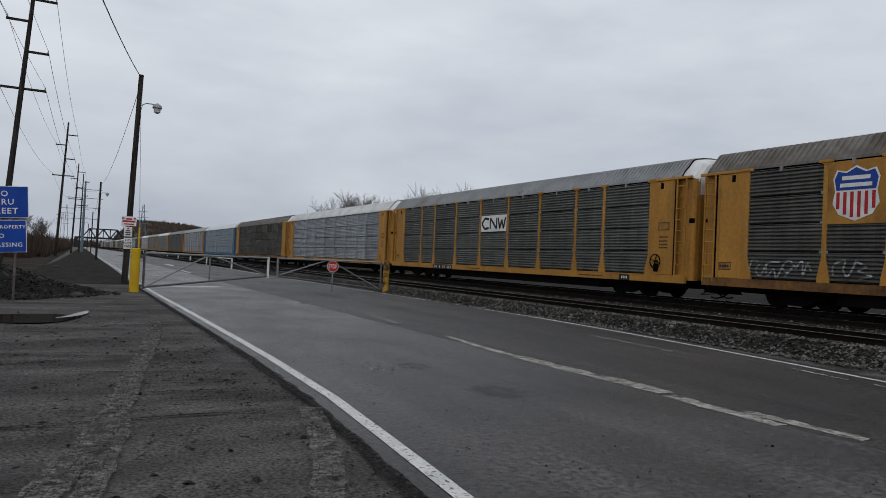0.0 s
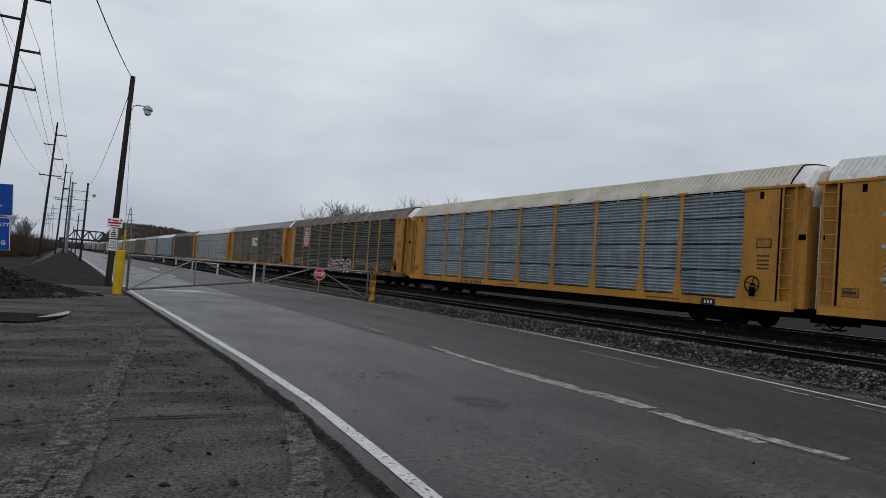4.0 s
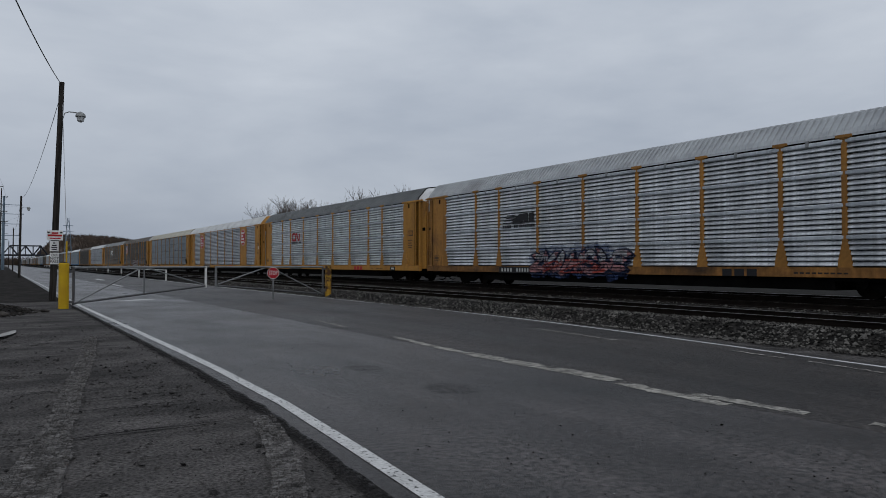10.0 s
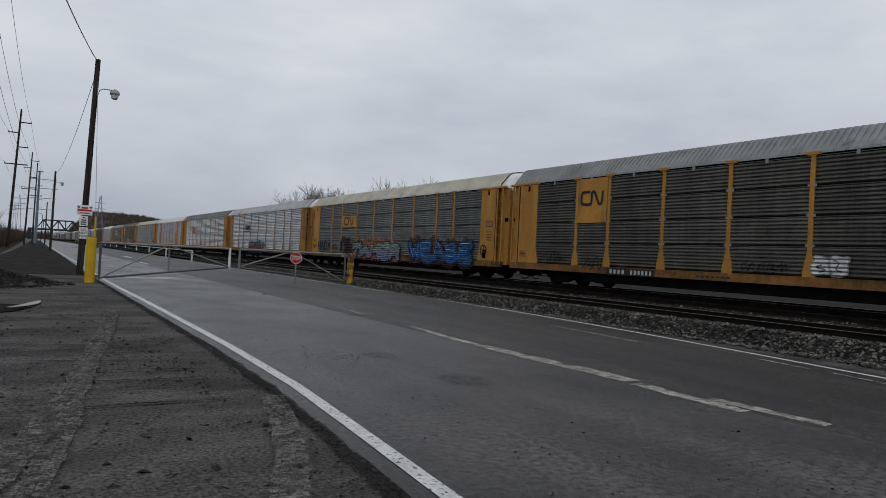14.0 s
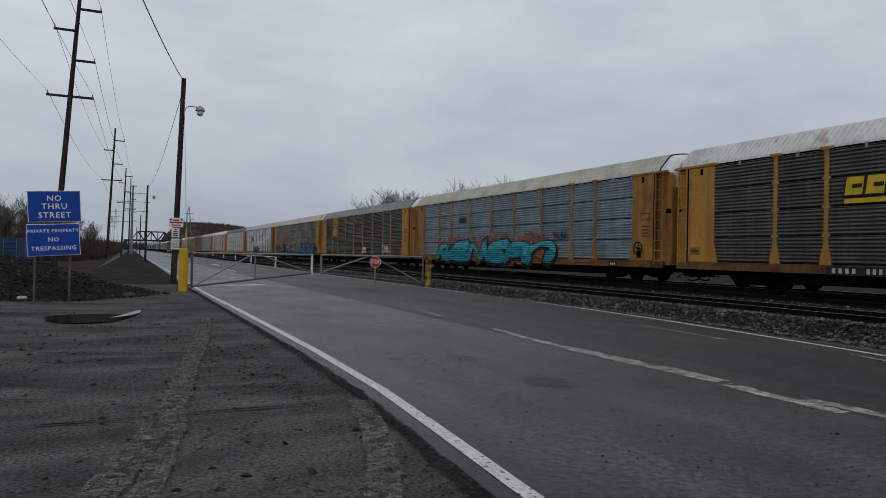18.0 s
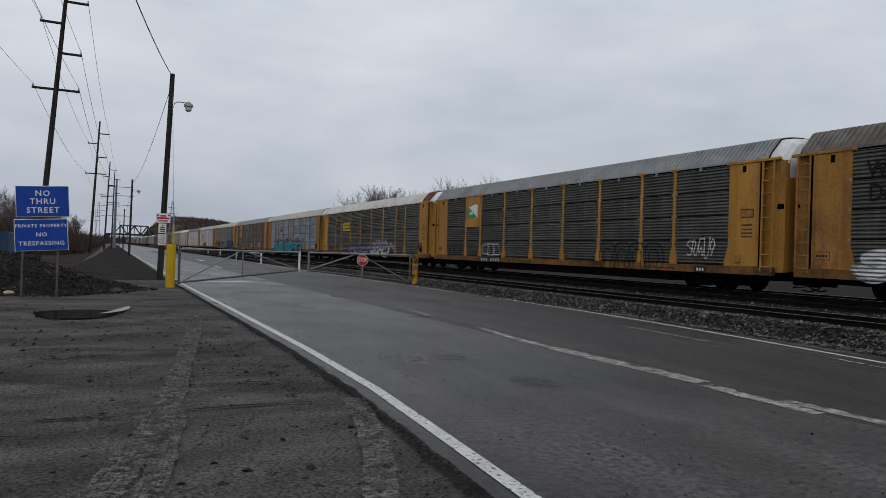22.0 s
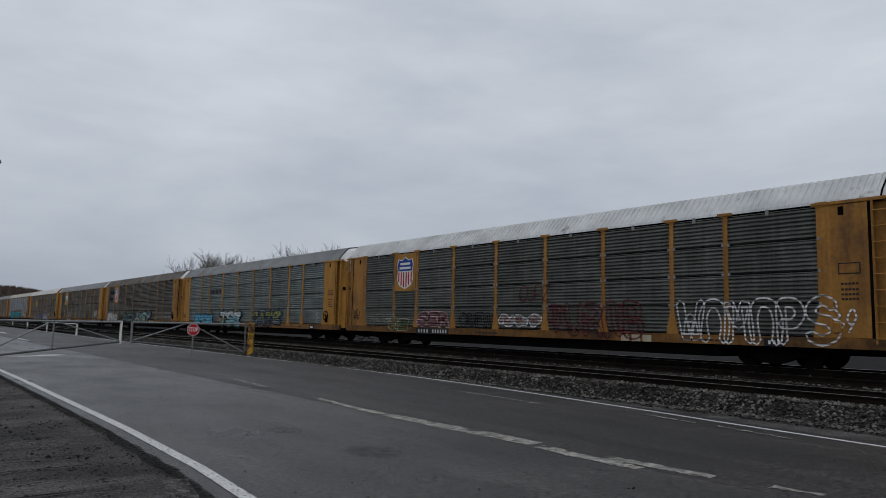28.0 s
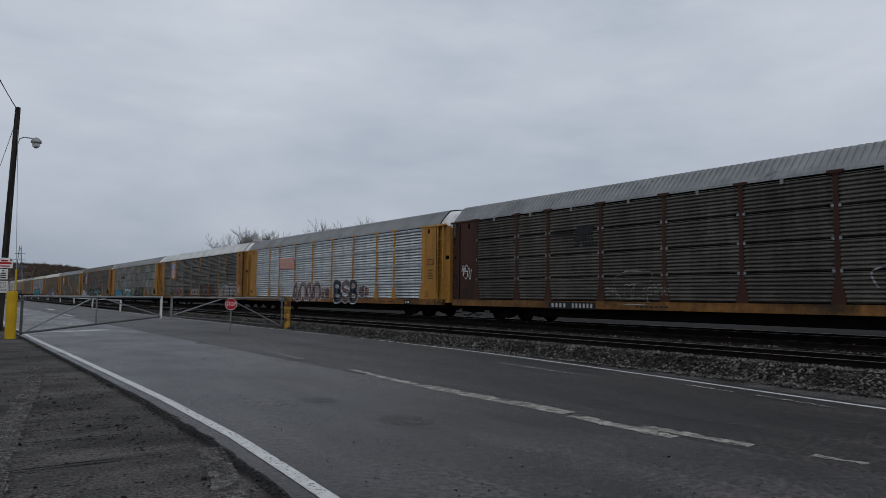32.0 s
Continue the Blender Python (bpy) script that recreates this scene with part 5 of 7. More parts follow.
for x in (-4.5, BW + 2.5):
    put("pier", Mesher().block(x - 1.5, x + 1.5, 0, 9.5, -1, ZB, 0.1), BRIDGE_STEEL, bridge)

tower = tagged(empty("lattice_tower", pose(38.6, 520, 0)), "far grey lattice power tower", "power tower")
for sx in (-1, 1):
    for sy in (-1, 1):
        put("leg", Mesher().tube([(sx * 2.6, sy * 2.6, 0), (sx * 1.3, sy * 1.3, 20), (sx * 0.4, sy * 0.4, 31.6)], 0.14, 4), MONOPOLE, tower)
for i in range(9):
    z0, z1 = 2 + 3.2 * i, 5.2 + 3.2 * i
    w0, w1 = 2.6 - 0.07 * z0, 2.6 - 0.07 * z1
    put("lattice", Mesher().tube([(-w0, -w0, z0), (w1, -w1, z1)], 0.08, 4).tube([(w0, -w0, z0), (-w1, -w1, z1)], 0.08, 4), MONOPOLE, tower)
for z, w in ((18.5, 3.6), (22.5, 3.4), (26.5, 3.0)):
    put("crossarm", Mesher().box(-w, w, -0.2, 0.2, z, z + 0.3), MONOPOLE, tower)
for x, y, h in ((-9, 640, 34), (-13, 700, 30)):
    t2 = tagged(empty("lattice_tower", pose(x, y, 0)), "distant pale steel power tower", "power tower", group="distant power towers")
    put("mast", Mesher().tube([(-1.6, 0, 0), (-0.4, 0, h)], 0.16, 4).tube([(1.6, 0, 0), (0.4, 0, h)], 0.16, 4), MONOPOLE, t2)
    for z in (0.68, 0.80, 0.92):
        put("crossarm", Mesher().box(-5, 5, -0.2, 0.2, h * z, h * z + 0.35), MONOPOLE, t2)


# ---- containers and scrap on the far side of the mound ----
def container(x0, x1, y, depth, height, mat, label, door=True):
    c = tagged(empty("container", pose((x0 + x1) / 2, y, -0.05)), label, "container", group="steel containers behind the mound")
    w = (x1 - x0) / 2
    put("body", Mesher().block(-w, w, 0, depth, 0.12, height, 0.03), mat, c)
    for sx in (-w, w - 0.09):
        put("corner_post", Mesher().box(sx, sx + 0.09, -0.04, 0.06, 0.0, height + 0.03), mat, c)
    for z in (0.1, height - 0.06):
        put("rail", Mesher().box(-w + 0.09, w - 0.09, -0.035, 0.05, z, z + 0.09), mat, c)
    for i in range(5):
        z = 0.45 + (height - 0.8) * i / 4
        put("rib", Mesher().block(-w + 0.12, w - 0.12, -0.03, 0.02, z, z + 0.06, 0.01), mat, c)
    if door:
        for sx in (-0.25, 0.2):
            put("lock_rod", Mesher().tube([(sx * w * 2, -0.06, 0.2), (sx * w * 2, -0.06, height - 0.1)], 0.02, 6), STEEL, c)


container(-14.6, -12.85, 52, 5, 2.15, BOX_BLUE, "bright blue steel container", False)
container(-12.75, -11.2, 53.5, 5, 2.15, BOX_RUST, "rust red steel container")
container(-11.1, -9.5, 52, 4, 2.15, BOX_NAVY, "dull navy steel container")
container(-9.35, -7.75, 51.5, 4, 2.2, BOX_BLUE, "bright blue steel container with ribs")
container(-7.6, -6.0, 52.5, 4, 2.15, BOX_NAVY, "dark navy steel container with white stencil marks")
container(-19.5, -16.2, 54, 5, 2.1, BOX_NAVY, "dull navy steel container")
for x, r in ((-13.7, 0.42), (-12.1, 0.38)):
    sp = tagged(empty("cable_spool", pose(x, 50.4, r - 0.035)), "rusty steel cable spool lying on its rim", "spool", group="rusty spools")
    for s in (-0.35, 0.35):
        put("flange", Mesher().tube([(s, 0, 0), (s + 0.05, 0, 0)], r, 16), BOX_RUST, sp)
    put("drum", Mesher().tube([(-0.35, 0, 0), (0.38, 0, 0)], r * 0.55, 12), BOX_RUST, sp)
for x in (-13.2, -12.5):
    rk = tagged(empty("steel_rack", pose(x, 50.8, 0)), "small ochre painted steel rack", "rack", group="ochre racks")
    put("frame", Mesher().box(-0.22, 0.22, 0, 0.5, 0.95, 1.5), OCHRE, rk)
    for sx in (-0.2, 0.14):
        put("leg", Mesher().box(sx, sx + 0.06, 0.1, 0.2, 0, 0.95), OCHRE, rk)
tagged(put("leaning_pole", Mesher().tube([(-24.2, 92, -0.1), (-23.6, 92, 10.2)], (0.14, 0.09), 8), WOOD), "weathered service pole among bare trees", "pole")


# ---- the train ----
POSTS = (-11.58, -8.78, -6.92, -4.17, -1.39, 1.39, 4.17, 6.92, 8.78, 11.58)
PANEL_Z0, PANEL_Z1, EAVE, RIDGE = 0.90, 4.43, 4.47, 5.30
CACHE = {}


def draw_in(me):
    """Brings what lies beyond the screens, 11.7 m from a car's middle, to the ends of a 27.4 m car."""
    for v in me.vertices:
        if abs(v.co.y) > 11.7:
            v.co.y = math.copysign(11.7 + (abs(v.co.y) - 11.7) * 0.84, v.co.y)
    return me


def cached(key, build):
    if key not in CACHE:
        made = build()
        CACHE[key] = made if isinstance(made, Mesher) else draw_in(made)
    return CACHE[key]


def panel_mesh(width, kind="fine"):
    """Corrugated side screen in four sheets. fine: many shallow ribs between dark seams; bold: broad ribs, narrow grooves and flat riveted bands."""
    prof = []
    h = (PANEL_Z1 - PANEL_Z0) / 4
    for s in range(4):
        z = PANEL_Z0 + s * h
        if kind == "fine":
            prof += [(0.10, z), (0.10, z + 0.014), (-0.020, z + 0.022)]
            step = (h - 0.06) / 7
            for k in range(7):
                a = z + 0.03 + k * step
                prof += [(0.030, a), (-0.034, a + step * 0.26), (-0.036, a + step * 0.50), (0.026, a + step * 0.90)]
            prof += [(-0.020, z + h - 0.034), (-0.020, z + h - 0.016), (0.10, z + h - 0.012)]
        else:
            step = (h - 0.15) / 5
            for k in range(5):
                a = z + k * step
                prof += [(0.10, a), (0.10, a + step * 0.10), (-0.036, a + step * 0.22), (-0.036, a + step * 0.45), (0.028, a + step * 0.97)]
            prof += [(0.12, z + h - 0.15), (-0.030, z + h - 0.13), (-0.030, z + h - 0.012)]
    m_ = Mesher()
    n = len(prof)
    m_.add([(x - 1.50, y, z) for y in (-width / 2, width / 2) for x, z in prof], [(i, i + 1, n + i + 1, n + i) for i in range(n - 1)])
    return m_.mesh("side_panel")


def band_mesh(width):
    """Flat riveted band over the joint of two sheets."""
    m_ = Mesher().block(-1.553, -1.50, -width / 2 + 0.03, width / 2 - 0.03, -0.05, 0.055, 0.012)
    n = max(2, int(width / 0.55))
    for k in range(n):
        y = -width / 2 + width * (k + 0.5) / n
        m_.box(-1.566, -1.55, y - 0.017, y + 0.017, -0.012, 0.022)
    return m_.mesh("sheet_band")


def post_mesh(flare=True, end=0):
    """A side post with a T-shaped head and a flared foot; end: -1 or 1 for the broad ones beside the end panels."""
    w, b = (0.075, 0.20) if flare else (0.085, 0.10)
    t = 0.22 if flare else w
    if end:
        w, b, t = 0.15, 0.15, 0.15
    lean = -end * 0.17
    o = [(-b + min(0, lean), 0.88), (b + max(0, lean), 0.88), (b * 0.95 + max(0, lean) * 0.9, 1.06), (w, 1.58), (w, 4.41), (-w, 4.41), (-w, 1.58), (-b * 0.95 + min(0, lean) * 0.9, 1.06)]
    m_ = Mesher().prism(o, -1.545, -1.48, "x")
    m_.box(-1.551, -1.54, -w * 0.45, w * 0.45, 1.6, 4.39)
    m_.prism([(-t, 4.44), (t, 4.44), (t, 4.52), (-t, 4.52)], -1.585, -1.48, "x")
    m_.prism([(-w * 1.2, 4.39), (w * 1.2, 4.39), (t * 0.8, 4.445), (-t * 0.8, 4.445)], -1.56, -1.48, "x")
    for z in (1.12, 1.22):
        for y in (-b * 0.55, b * 0.55):
            m_.box(-1.553, -1.54, y - 0.015, y + 0.015, z - 0.015, z + 0.015)
    return m_.mesh("post")


ROOF_SHAPE = ((1.53, EAVE), (1.51, 4.55), (1.42, 4.69), (1.0, 5.14), (0.86, 5.20), (0.40, 5.275), (0.0, RIDGE))


def roof_mesh(ribs=True, y0=-13.30, y1=13.45):
    sec = [(-x, z) for x, z in ROOF_SHAPE] + [(x, z) for x, z in ROOF_SHAPE[-2::-1]]
    ys = []
    pitch = 0.21
    k = int((y1 - y0) / pitch)
    if ribs:
        for i in range(k):
            a = y0 + (y1 - y0) * i / k
            ys += [(a, 0.0), (a + pitch * 0.58, 0.0), (a + pitch * 0.66, 0.055), (a + pitch * 0.92, 0.055)]
    ys += [(y0, 0.0)] * (not ribs) + [(y1, 0.0)]
    n = len(sec)
    vs = [(x * (1 + lift / 1.5 * min(1, (z - EAVE) * 2.5)), y, z + lift * 0.8 * min(1, (z - EAVE) * 2.5)) for y, lift in ys for x, z in sec]
    m_ = Mesher().add(vs, [(j * n + i, j * n + i + 1, (j + 1) * n + i + 1, (j + 1) * n + i) for j in range(len(ys) - 1) for i in range(n - 1)])
    return m_.mesh("roof", False)


def cap_mesh(start=13.28):
    """Faceted end of the roof, over the end doors (at the +y end)."""
    m_ = Mesher()
    rings = ((start, 0.988, -0.012), (max(start + 0.05, 13.46), 0.97, -0.035), (13.75, 0.90, -0.11), (13.87, 0.80, -0.22))
    sec = [(-x, z) for x, z in ROOF_SHAPE] + [(x, z) for x, z in ROOF_SHAPE[-2::-1]]
    sec = [(-1.5, 3.85)] + sec + [(1.5, 3.85)]
    n = len(sec)
    vs = [(x * (k if z > 4.48 else k - 0.10), y, z + d * (z > 4)) for y, k, d in rings for x, z in sec]
    m_.add(vs, [(j * n + i, j * n + i + 1, (j + 1) * n + i + 1, (j + 1) * n + i) for j in range(len(rings) - 1) for i in range(n - 1)] + [tuple(range((len(rings) - 1) * n, len(rings) * n))])
    return m_.mesh("end_cap")


def rim_mesh(ya, yb):
    """Dark gasket round the open end of the roof."""
    m_ = Mesher()
    sec = [(-x, z) for x, z in ROOF_SHAPE] + [(x, z) for x, z in ROOF_SHAPE[-2::-1]]
    n = len(sec)
    vs = [(x * k, y, 4.47 + (z - 4.47) * k2 + d) for y, k, k2, d in ((ya, 1.012, 1.032, 0.0), (yb, 1.012, 1.032, 0.0), (yb, 0.99, 0.99, 0.0)) for x, z in sec]
    m_.add(vs, [(j * n + i, j * n + i + 1, (j + 1) * n + i + 1, (j + 1) * n + i) for j in range(2) for i in range(n - 1)])
    return m_.mesh("roof_rim")


def end_panel_mesh():
    return Mesher().block(-1.535, -1.47, 11.70, 12.90, 0.89, 4.41, 0.01).mesh("end_panel")


def stile_mesh(a, b):
    return Mesher().block(-1.547, -1.50, a, b, 0.89, 4.41, 0.008).mesh("stile")


def gusset_mesh():
    return Mesher().prism([(11.80, 0.89), (12.04, 0.89), (11.82, 1.6), (11.80, 1.6)], -1.547, -1.52, "x").mesh("gusset")


def ladder_mesh(a):
    return Mesher().block(-1.562, -1.50, a, a + 0.07, 0.74, 4.45, 0.01).mesh("ladder_rail")


def side_frame_mesh():
    o = [(-1.05, 0.44), (-0.95, 0.56), (-0.55, 0.62), (0.55, 0.62), (0.95, 0.56), (1.05, 0.44), (1.0, 0.30), (0.7, 0.30), (0.5, 0.20), (0.25, 0.12), (-0.25, 0.12), (-0.5, 0.20), (-0.7, 0.30), (-1.0, 0.30)]
    m_ = Mesher().prism(o, -1.16, -1.02, "x")
    for y in (-0.15, 0.0, 0.15):
        m_.tube([(-1.10, y, 0.14), (-1.10, y, 0.42)], 0.07, 8)
    for y in (-0.86, 0.86):
        m_.tube([(-1.22, y, 0.42), (-1.0, y, 0.42)], 0.13, 10)
    return m_.mesh("side_frame")


def wheelset_mesh():
    m_ = Mesher().tube([(-0.98, 0, 0), (0.98, 0, 0)], 0.08, 10)
    for s in (-1, 1):
        m_.tube([(s * 0.66, 0, 0), (s * 0.69, 0, 0), (s * 0.70, 0, 0), (s * 0.82, 0, 0), (s * 0.825, 0, 0)], (0.44, 0.45, 0.425, 0.42, 0.33), 28)
        for k in range(3):
            a = 2.1 * k
            m_.box(s * 0.80, s * 0.835, -0.05, 0.05, 0.15, 0.30, Matrix.Rotation(a, 4, "X"))
    return m_.mesh("wheelset")


def hose(points):
    return Mesher().tube(points, 0.028, 6)


SPIN = {}
RADIUS = 0.42


def run(t):
    """Metres travelled by the train at t seconds."""
    return 12.517 * t - 0.0078 * t * t


def stroke(points, width, x):
    """A painted line in the plane of a car side; points run (rearwards, up)."""
    pts = [Vector((p[0], p[1])) for p in points]
    dense = []
    for i in range(len(pts) - 1):
        p0, p1, p2, p3 = pts[max(i - 1, 0)], pts[i], pts[i + 1], pts[min(i + 2, len(pts) - 1)]
        for k in range(5):
            t = k / 5
            dense.append(0.5 * ((2 * p1) + (p2 - p0) * t + (2 * p0 - 5 * p1 + 4 * p2 - p3) * t * t + (3 * p1 - p0 - 3 * p2 + p3) * t ** 3))
    dense.append(pts[-1])
    vs, fs = [], []
    for i, p in enumerate(dense):
        d = (dense[min(i + 1, len(dense) - 1)] - dense[max(i - 1, 0)])
        d = d.normalized() if d.length > 1e-6 else Vector((1, 0))
        s = Vector((-d.y, d.x)) * width / 2
        for q in (p - s, p + s):
            vs.append((x, -q.x, q.y))
    for i in range(len(dense) - 1):
        fs.append((2 * i, 2 * i + 1, 2 * i + 3, 2 * i + 2))
    return vs, fs


GLYPHS = (((-0.1, 0.2), (0.1, 0.9), (0.5, 0.7), (0.3, 0.3), (0.7, 0.1), (1, 0.8)), ((0.9, 0.6), (0.5, 1), (0.1, 0.6), (0.5, 0.3), (0.8, 0.6), (0.3, 0)), ((0.2, 0), (0.0, 0.7), (0.5, 1), (0.6, 0.4), (0.9, 0.1), (1.0, 0.9)),
          ((0, 0.5), (0.3, 1), (0.5, 0.1), (0.7, 0.9), (1, 0.3)), ((0, 0.9), (0.6, 0.6), (0.2, 0.4), (0.9, 0.2), (0.4, 0)), ((0.8, 0.9), (0.1, 0.8), (0.2, 0.1), (0.6, 0.5), (0.9, 0), (1.1, 0.7)), ((0.1, 1), (0.4, 0.0), (0.6, 0.8), (0.2, 0.5), (1.0, 0.3)))


def blob(u, z, w, h, g):
    """Closed outline of one bulging letter shape."""
    a, b, c = g.uniform(0, 6), g.uniform(0, 6), g.uniform(-0.25, 0.25)
    o = []
    for j in range(30):
        t = 2 * math.pi * j / 30
        ca, sa = math.cos(t), math.sin(t)
        r = 1 + 0.10 * math.sin(3 * t + a) + 0.09 * math.sin(5 * t + b)
        px, pz = math.copysign(abs(ca) ** 0.6, ca) * r, max(-1.0, min(1.08, math.copysign(abs(sa) ** 0.6, sa) * r))
        o.append((u + w / 2 * (px + c * pz), z + h / 2 * pz))
    return o


SHAPES = (((0, 0), (1, 0), (1, 0.25), (0.4, 0.3), (0.4, 0.4), (0.8, 0.45), (0.8, 0.6), (0.4, 0.6), (0.4, 0.75), (1, 0.8), (0.95, 1), (0, 1)),
          ((0, 0), (0.9, 0), (1, 0.55), (0.4, 0.65), (0.4, 0.78), (1, 0.8), (1, 1), (0.1, 1), (0, 0.45), (0.6, 0.38), (0.6, 0.22), (0, 0.2)),
          ((0, 0), (0.35, 0), (0.4, 0.3), (0.7, 0), (1.1, 0), (0.7, 0.45), (1, 0.75), (0.9, 1), (0, 1)),
          ((0, 0), (0.3, 0), (0.42, 0.25), (0.62, 0.25), (0.72, 0), (1.05, 0), (0.7, 1), (0.3, 1)),
          ((0, 0), (0.3, 0), (0.3, 0.5), (0.7, 0), (1, 0), (1, 1), (0.7, 1), (0.7, 0.5), (0.3, 1), (0, 1)))


def bubbles(parent, u0, u1, z0, z1, n, fill, edge, seed, label, line=0.06, inner=None, round_=0.3):
    """Spray-painted shapes, edged and filled, that say nothing; with no fill, outlines alone."""
    g = random.Random(seed)
    cell = (u1 - u0) / n
    for i in range(n):
        w, h = cell * g.uniform(0.95, 1.35), (z1 - z0) * g.uniform(0.75, 1.0)
        zc = z0 + h / 2 + g.uniform(0, 0.10) * (z1 - z0)
        u = u0 + cell * (i + 0.5) + g.uniform(-0.08, 0.08)
        if g.random() < round_:
            o = blob(u, zc, w, h, g)
        else:
            sh, sk, mir = SHAPES[g.randrange(len(SHAPES))], g.uniform(-0.4, 0.4), g.choice((-1, 1))
            if g.random() < 0.5:
                sh = [(q, p) for p, q in sh]
            o = [(u + w * (mir * (p - 0.5) + sk * (q - 0.5) + g.uniform(-0.13, 0.13)), zc + h * (q - 0.5 + g.uniform(-0.11, 0.11))) for p, q in sh]
        x = -1.563 - 0.0014 * (i % 3)
        marks = Mesher().add(*stroke(o + o[:2], line, x - 0.0044))
        gl = GLYPHS[g.randrange(len(GLYPHS))][1:5]
        extra = Mesher().add(*stroke([(u + w * (0.7 * p - 0.35), zc + h * (0.7 * q - 0.35)) for p, q in gl], line * 0.8, x - 0.0052))
        if fill:
            piece = put("graffiti_shape", Mesher().add([(x, -p, q) for p, q in o], [tuple(range(len(o)))]), fill, parent, label=label)
            put("graffiti_edge", marks, edge, piece)
            if inner:
                put("graffiti_mark", extra, inner, piece)
        else:
            put("graffiti_shape", marks, edge, parent, label=label)


def bars(parent, u0, u1, z, h, n, mat, seed, name="stencil_bar", x=-1.566, fill=0.72):
    g = random.Random(seed)
    cell = (u1 - u0) / n
    for i in range(n):
        if g.random() < 0.04:
            continue
        put(name, cached(("bar", round(cell * fill, 3), h), lambda: Mesher().box(-0.002, 0.002, -cell * fill / 2, cell * fill / 2, -h / 2, h / 2)), mat, parent, pose(x, -(u0 + cell * (i + 0.5)), z))


def flat(parent, name, outline, mat, x=-1.564, label="", thick=0.004):
    return put(name, Mesher().prism([(-u, z) for u, z in outline], x - thick, x, "x"), mat, parent, label=label)


def rect(u0, u1, z0, z1):
    return [(u0, z0), (u1, z0), (u1, z1), (u0, z1)]


def shield(parent, u, z, w, h):
    """Striped shield emblem with a blue upper field; wording stands as white bars."""
    def shape(k):
        return [(u + k * w * a, z + k * h * b) for a, b in ((-0.5, 0.28), (-0.42, 0.44), (-0.22, 0.40), (0, 0.5), (0.22, 0.40), (0.42, 0.44), (0.5, 0.28), (0.45, 0.05), (0.5, -0.18), (0.36, -0.38), (0, -0.5), (-0.36, -0.38), (-0.5, -0.18), (-0.45, 0.05))]
    em = flat(parent, "emblem", shape(1.0), PAINT_WHITE, -1.572, "striped shield emblem in blue, red and white")
    top = [(a, b) for a, b in shape(0.93) if b > z + 0.02 * h]
    flat(em, "blue_field", [(u - 0.42 * w, z + 0.06 * h)] + top[:7] + [(u + 0.42 * w, z + 0.06 * h)], PAINT_BLUE, -1.577)
    for i in range(6):
        a = u - 0.38 * w + 0.152 * w * i
        lo = z - h * (0.44 - 1.1 * ((a - u) / w) ** 2)
        flat(em, "stripe", rect(a - 0.036 * w, a + 0.036 * w, lo, z + 0.03 * h), PAINT_RED, -1.577)
    for zz, ww in ((0.28, 0.30), (0.15, 0.34)):
        flat(em, "wording_bar", rect(u - ww * w, u + ww * w, z + (zz - 0.035) * h, z + (zz + 0.035) * h), PAINT_WHITE, -1.582)


def octo(parent, u, z, r):
    em = flat(parent, "emblem", [(u + r * math.cos(math.pi / 8 + i * math.pi / 4), z + r * math.sin(math.pi / 8 + i * math.pi / 4)) for i in range(8)], PAINT_WHITE, -1.572, "red octagonal emblem with white border and bars")
    flat(em, "red_field", [(u + 0.92 * r * math.cos(math.pi / 8 + i * math.pi / 4), z + 0.92 * r * math.sin(math.pi / 8 + i * math.pi / 4)) for i in range(8)], PAINT_RED, -1.577)
    for k, w in ((0.52, 0.52), (0.18, 0.32), (-0.18, 0.62), (-0.52, 0.5)):
        flat(em, "wording_bar", rect(u - 0.62 * r, u - 0.40 * r, z + (k - 0.13) * r, z + (k + 0.13) * r), PAINT_WHITE, -1.582)
        flat(em, "wording_bar", rect(u - 0.34 * r, u - 0.34 * r + 1.4 * w * r, z + (k - 0.09) * r, z + (k + 0.09) * r), PAINT_WHITE, -1.582)


def worm(parent, u, z, w, h, mat, thick):
    """Two-lobed continuous line emblem."""
    pts = [(0.40, 0.95), (0.14, 0.95), (0.03, 0.85), (0.0, 0.5), (0.03, 0.15), (0.14, 0.05), (0.38, 0.05), (0.47, 0.15), (0.48, 0.5), (0.49, 0.85), (0.55, 0.95), (0.63, 0.85), (0.80, 0.15), (0.88, 0.05), (0.95, 0.15), (0.97, 0.5), (0.98, 0.97)]
    vs, fs = stroke([(u + w * a - w / 2, z + h * b - h / 2) for a, b in pts], thick, -1.578)
    put("emblem", Mesher().add(vs, fs), mat, parent, label="continuous-line company emblem")


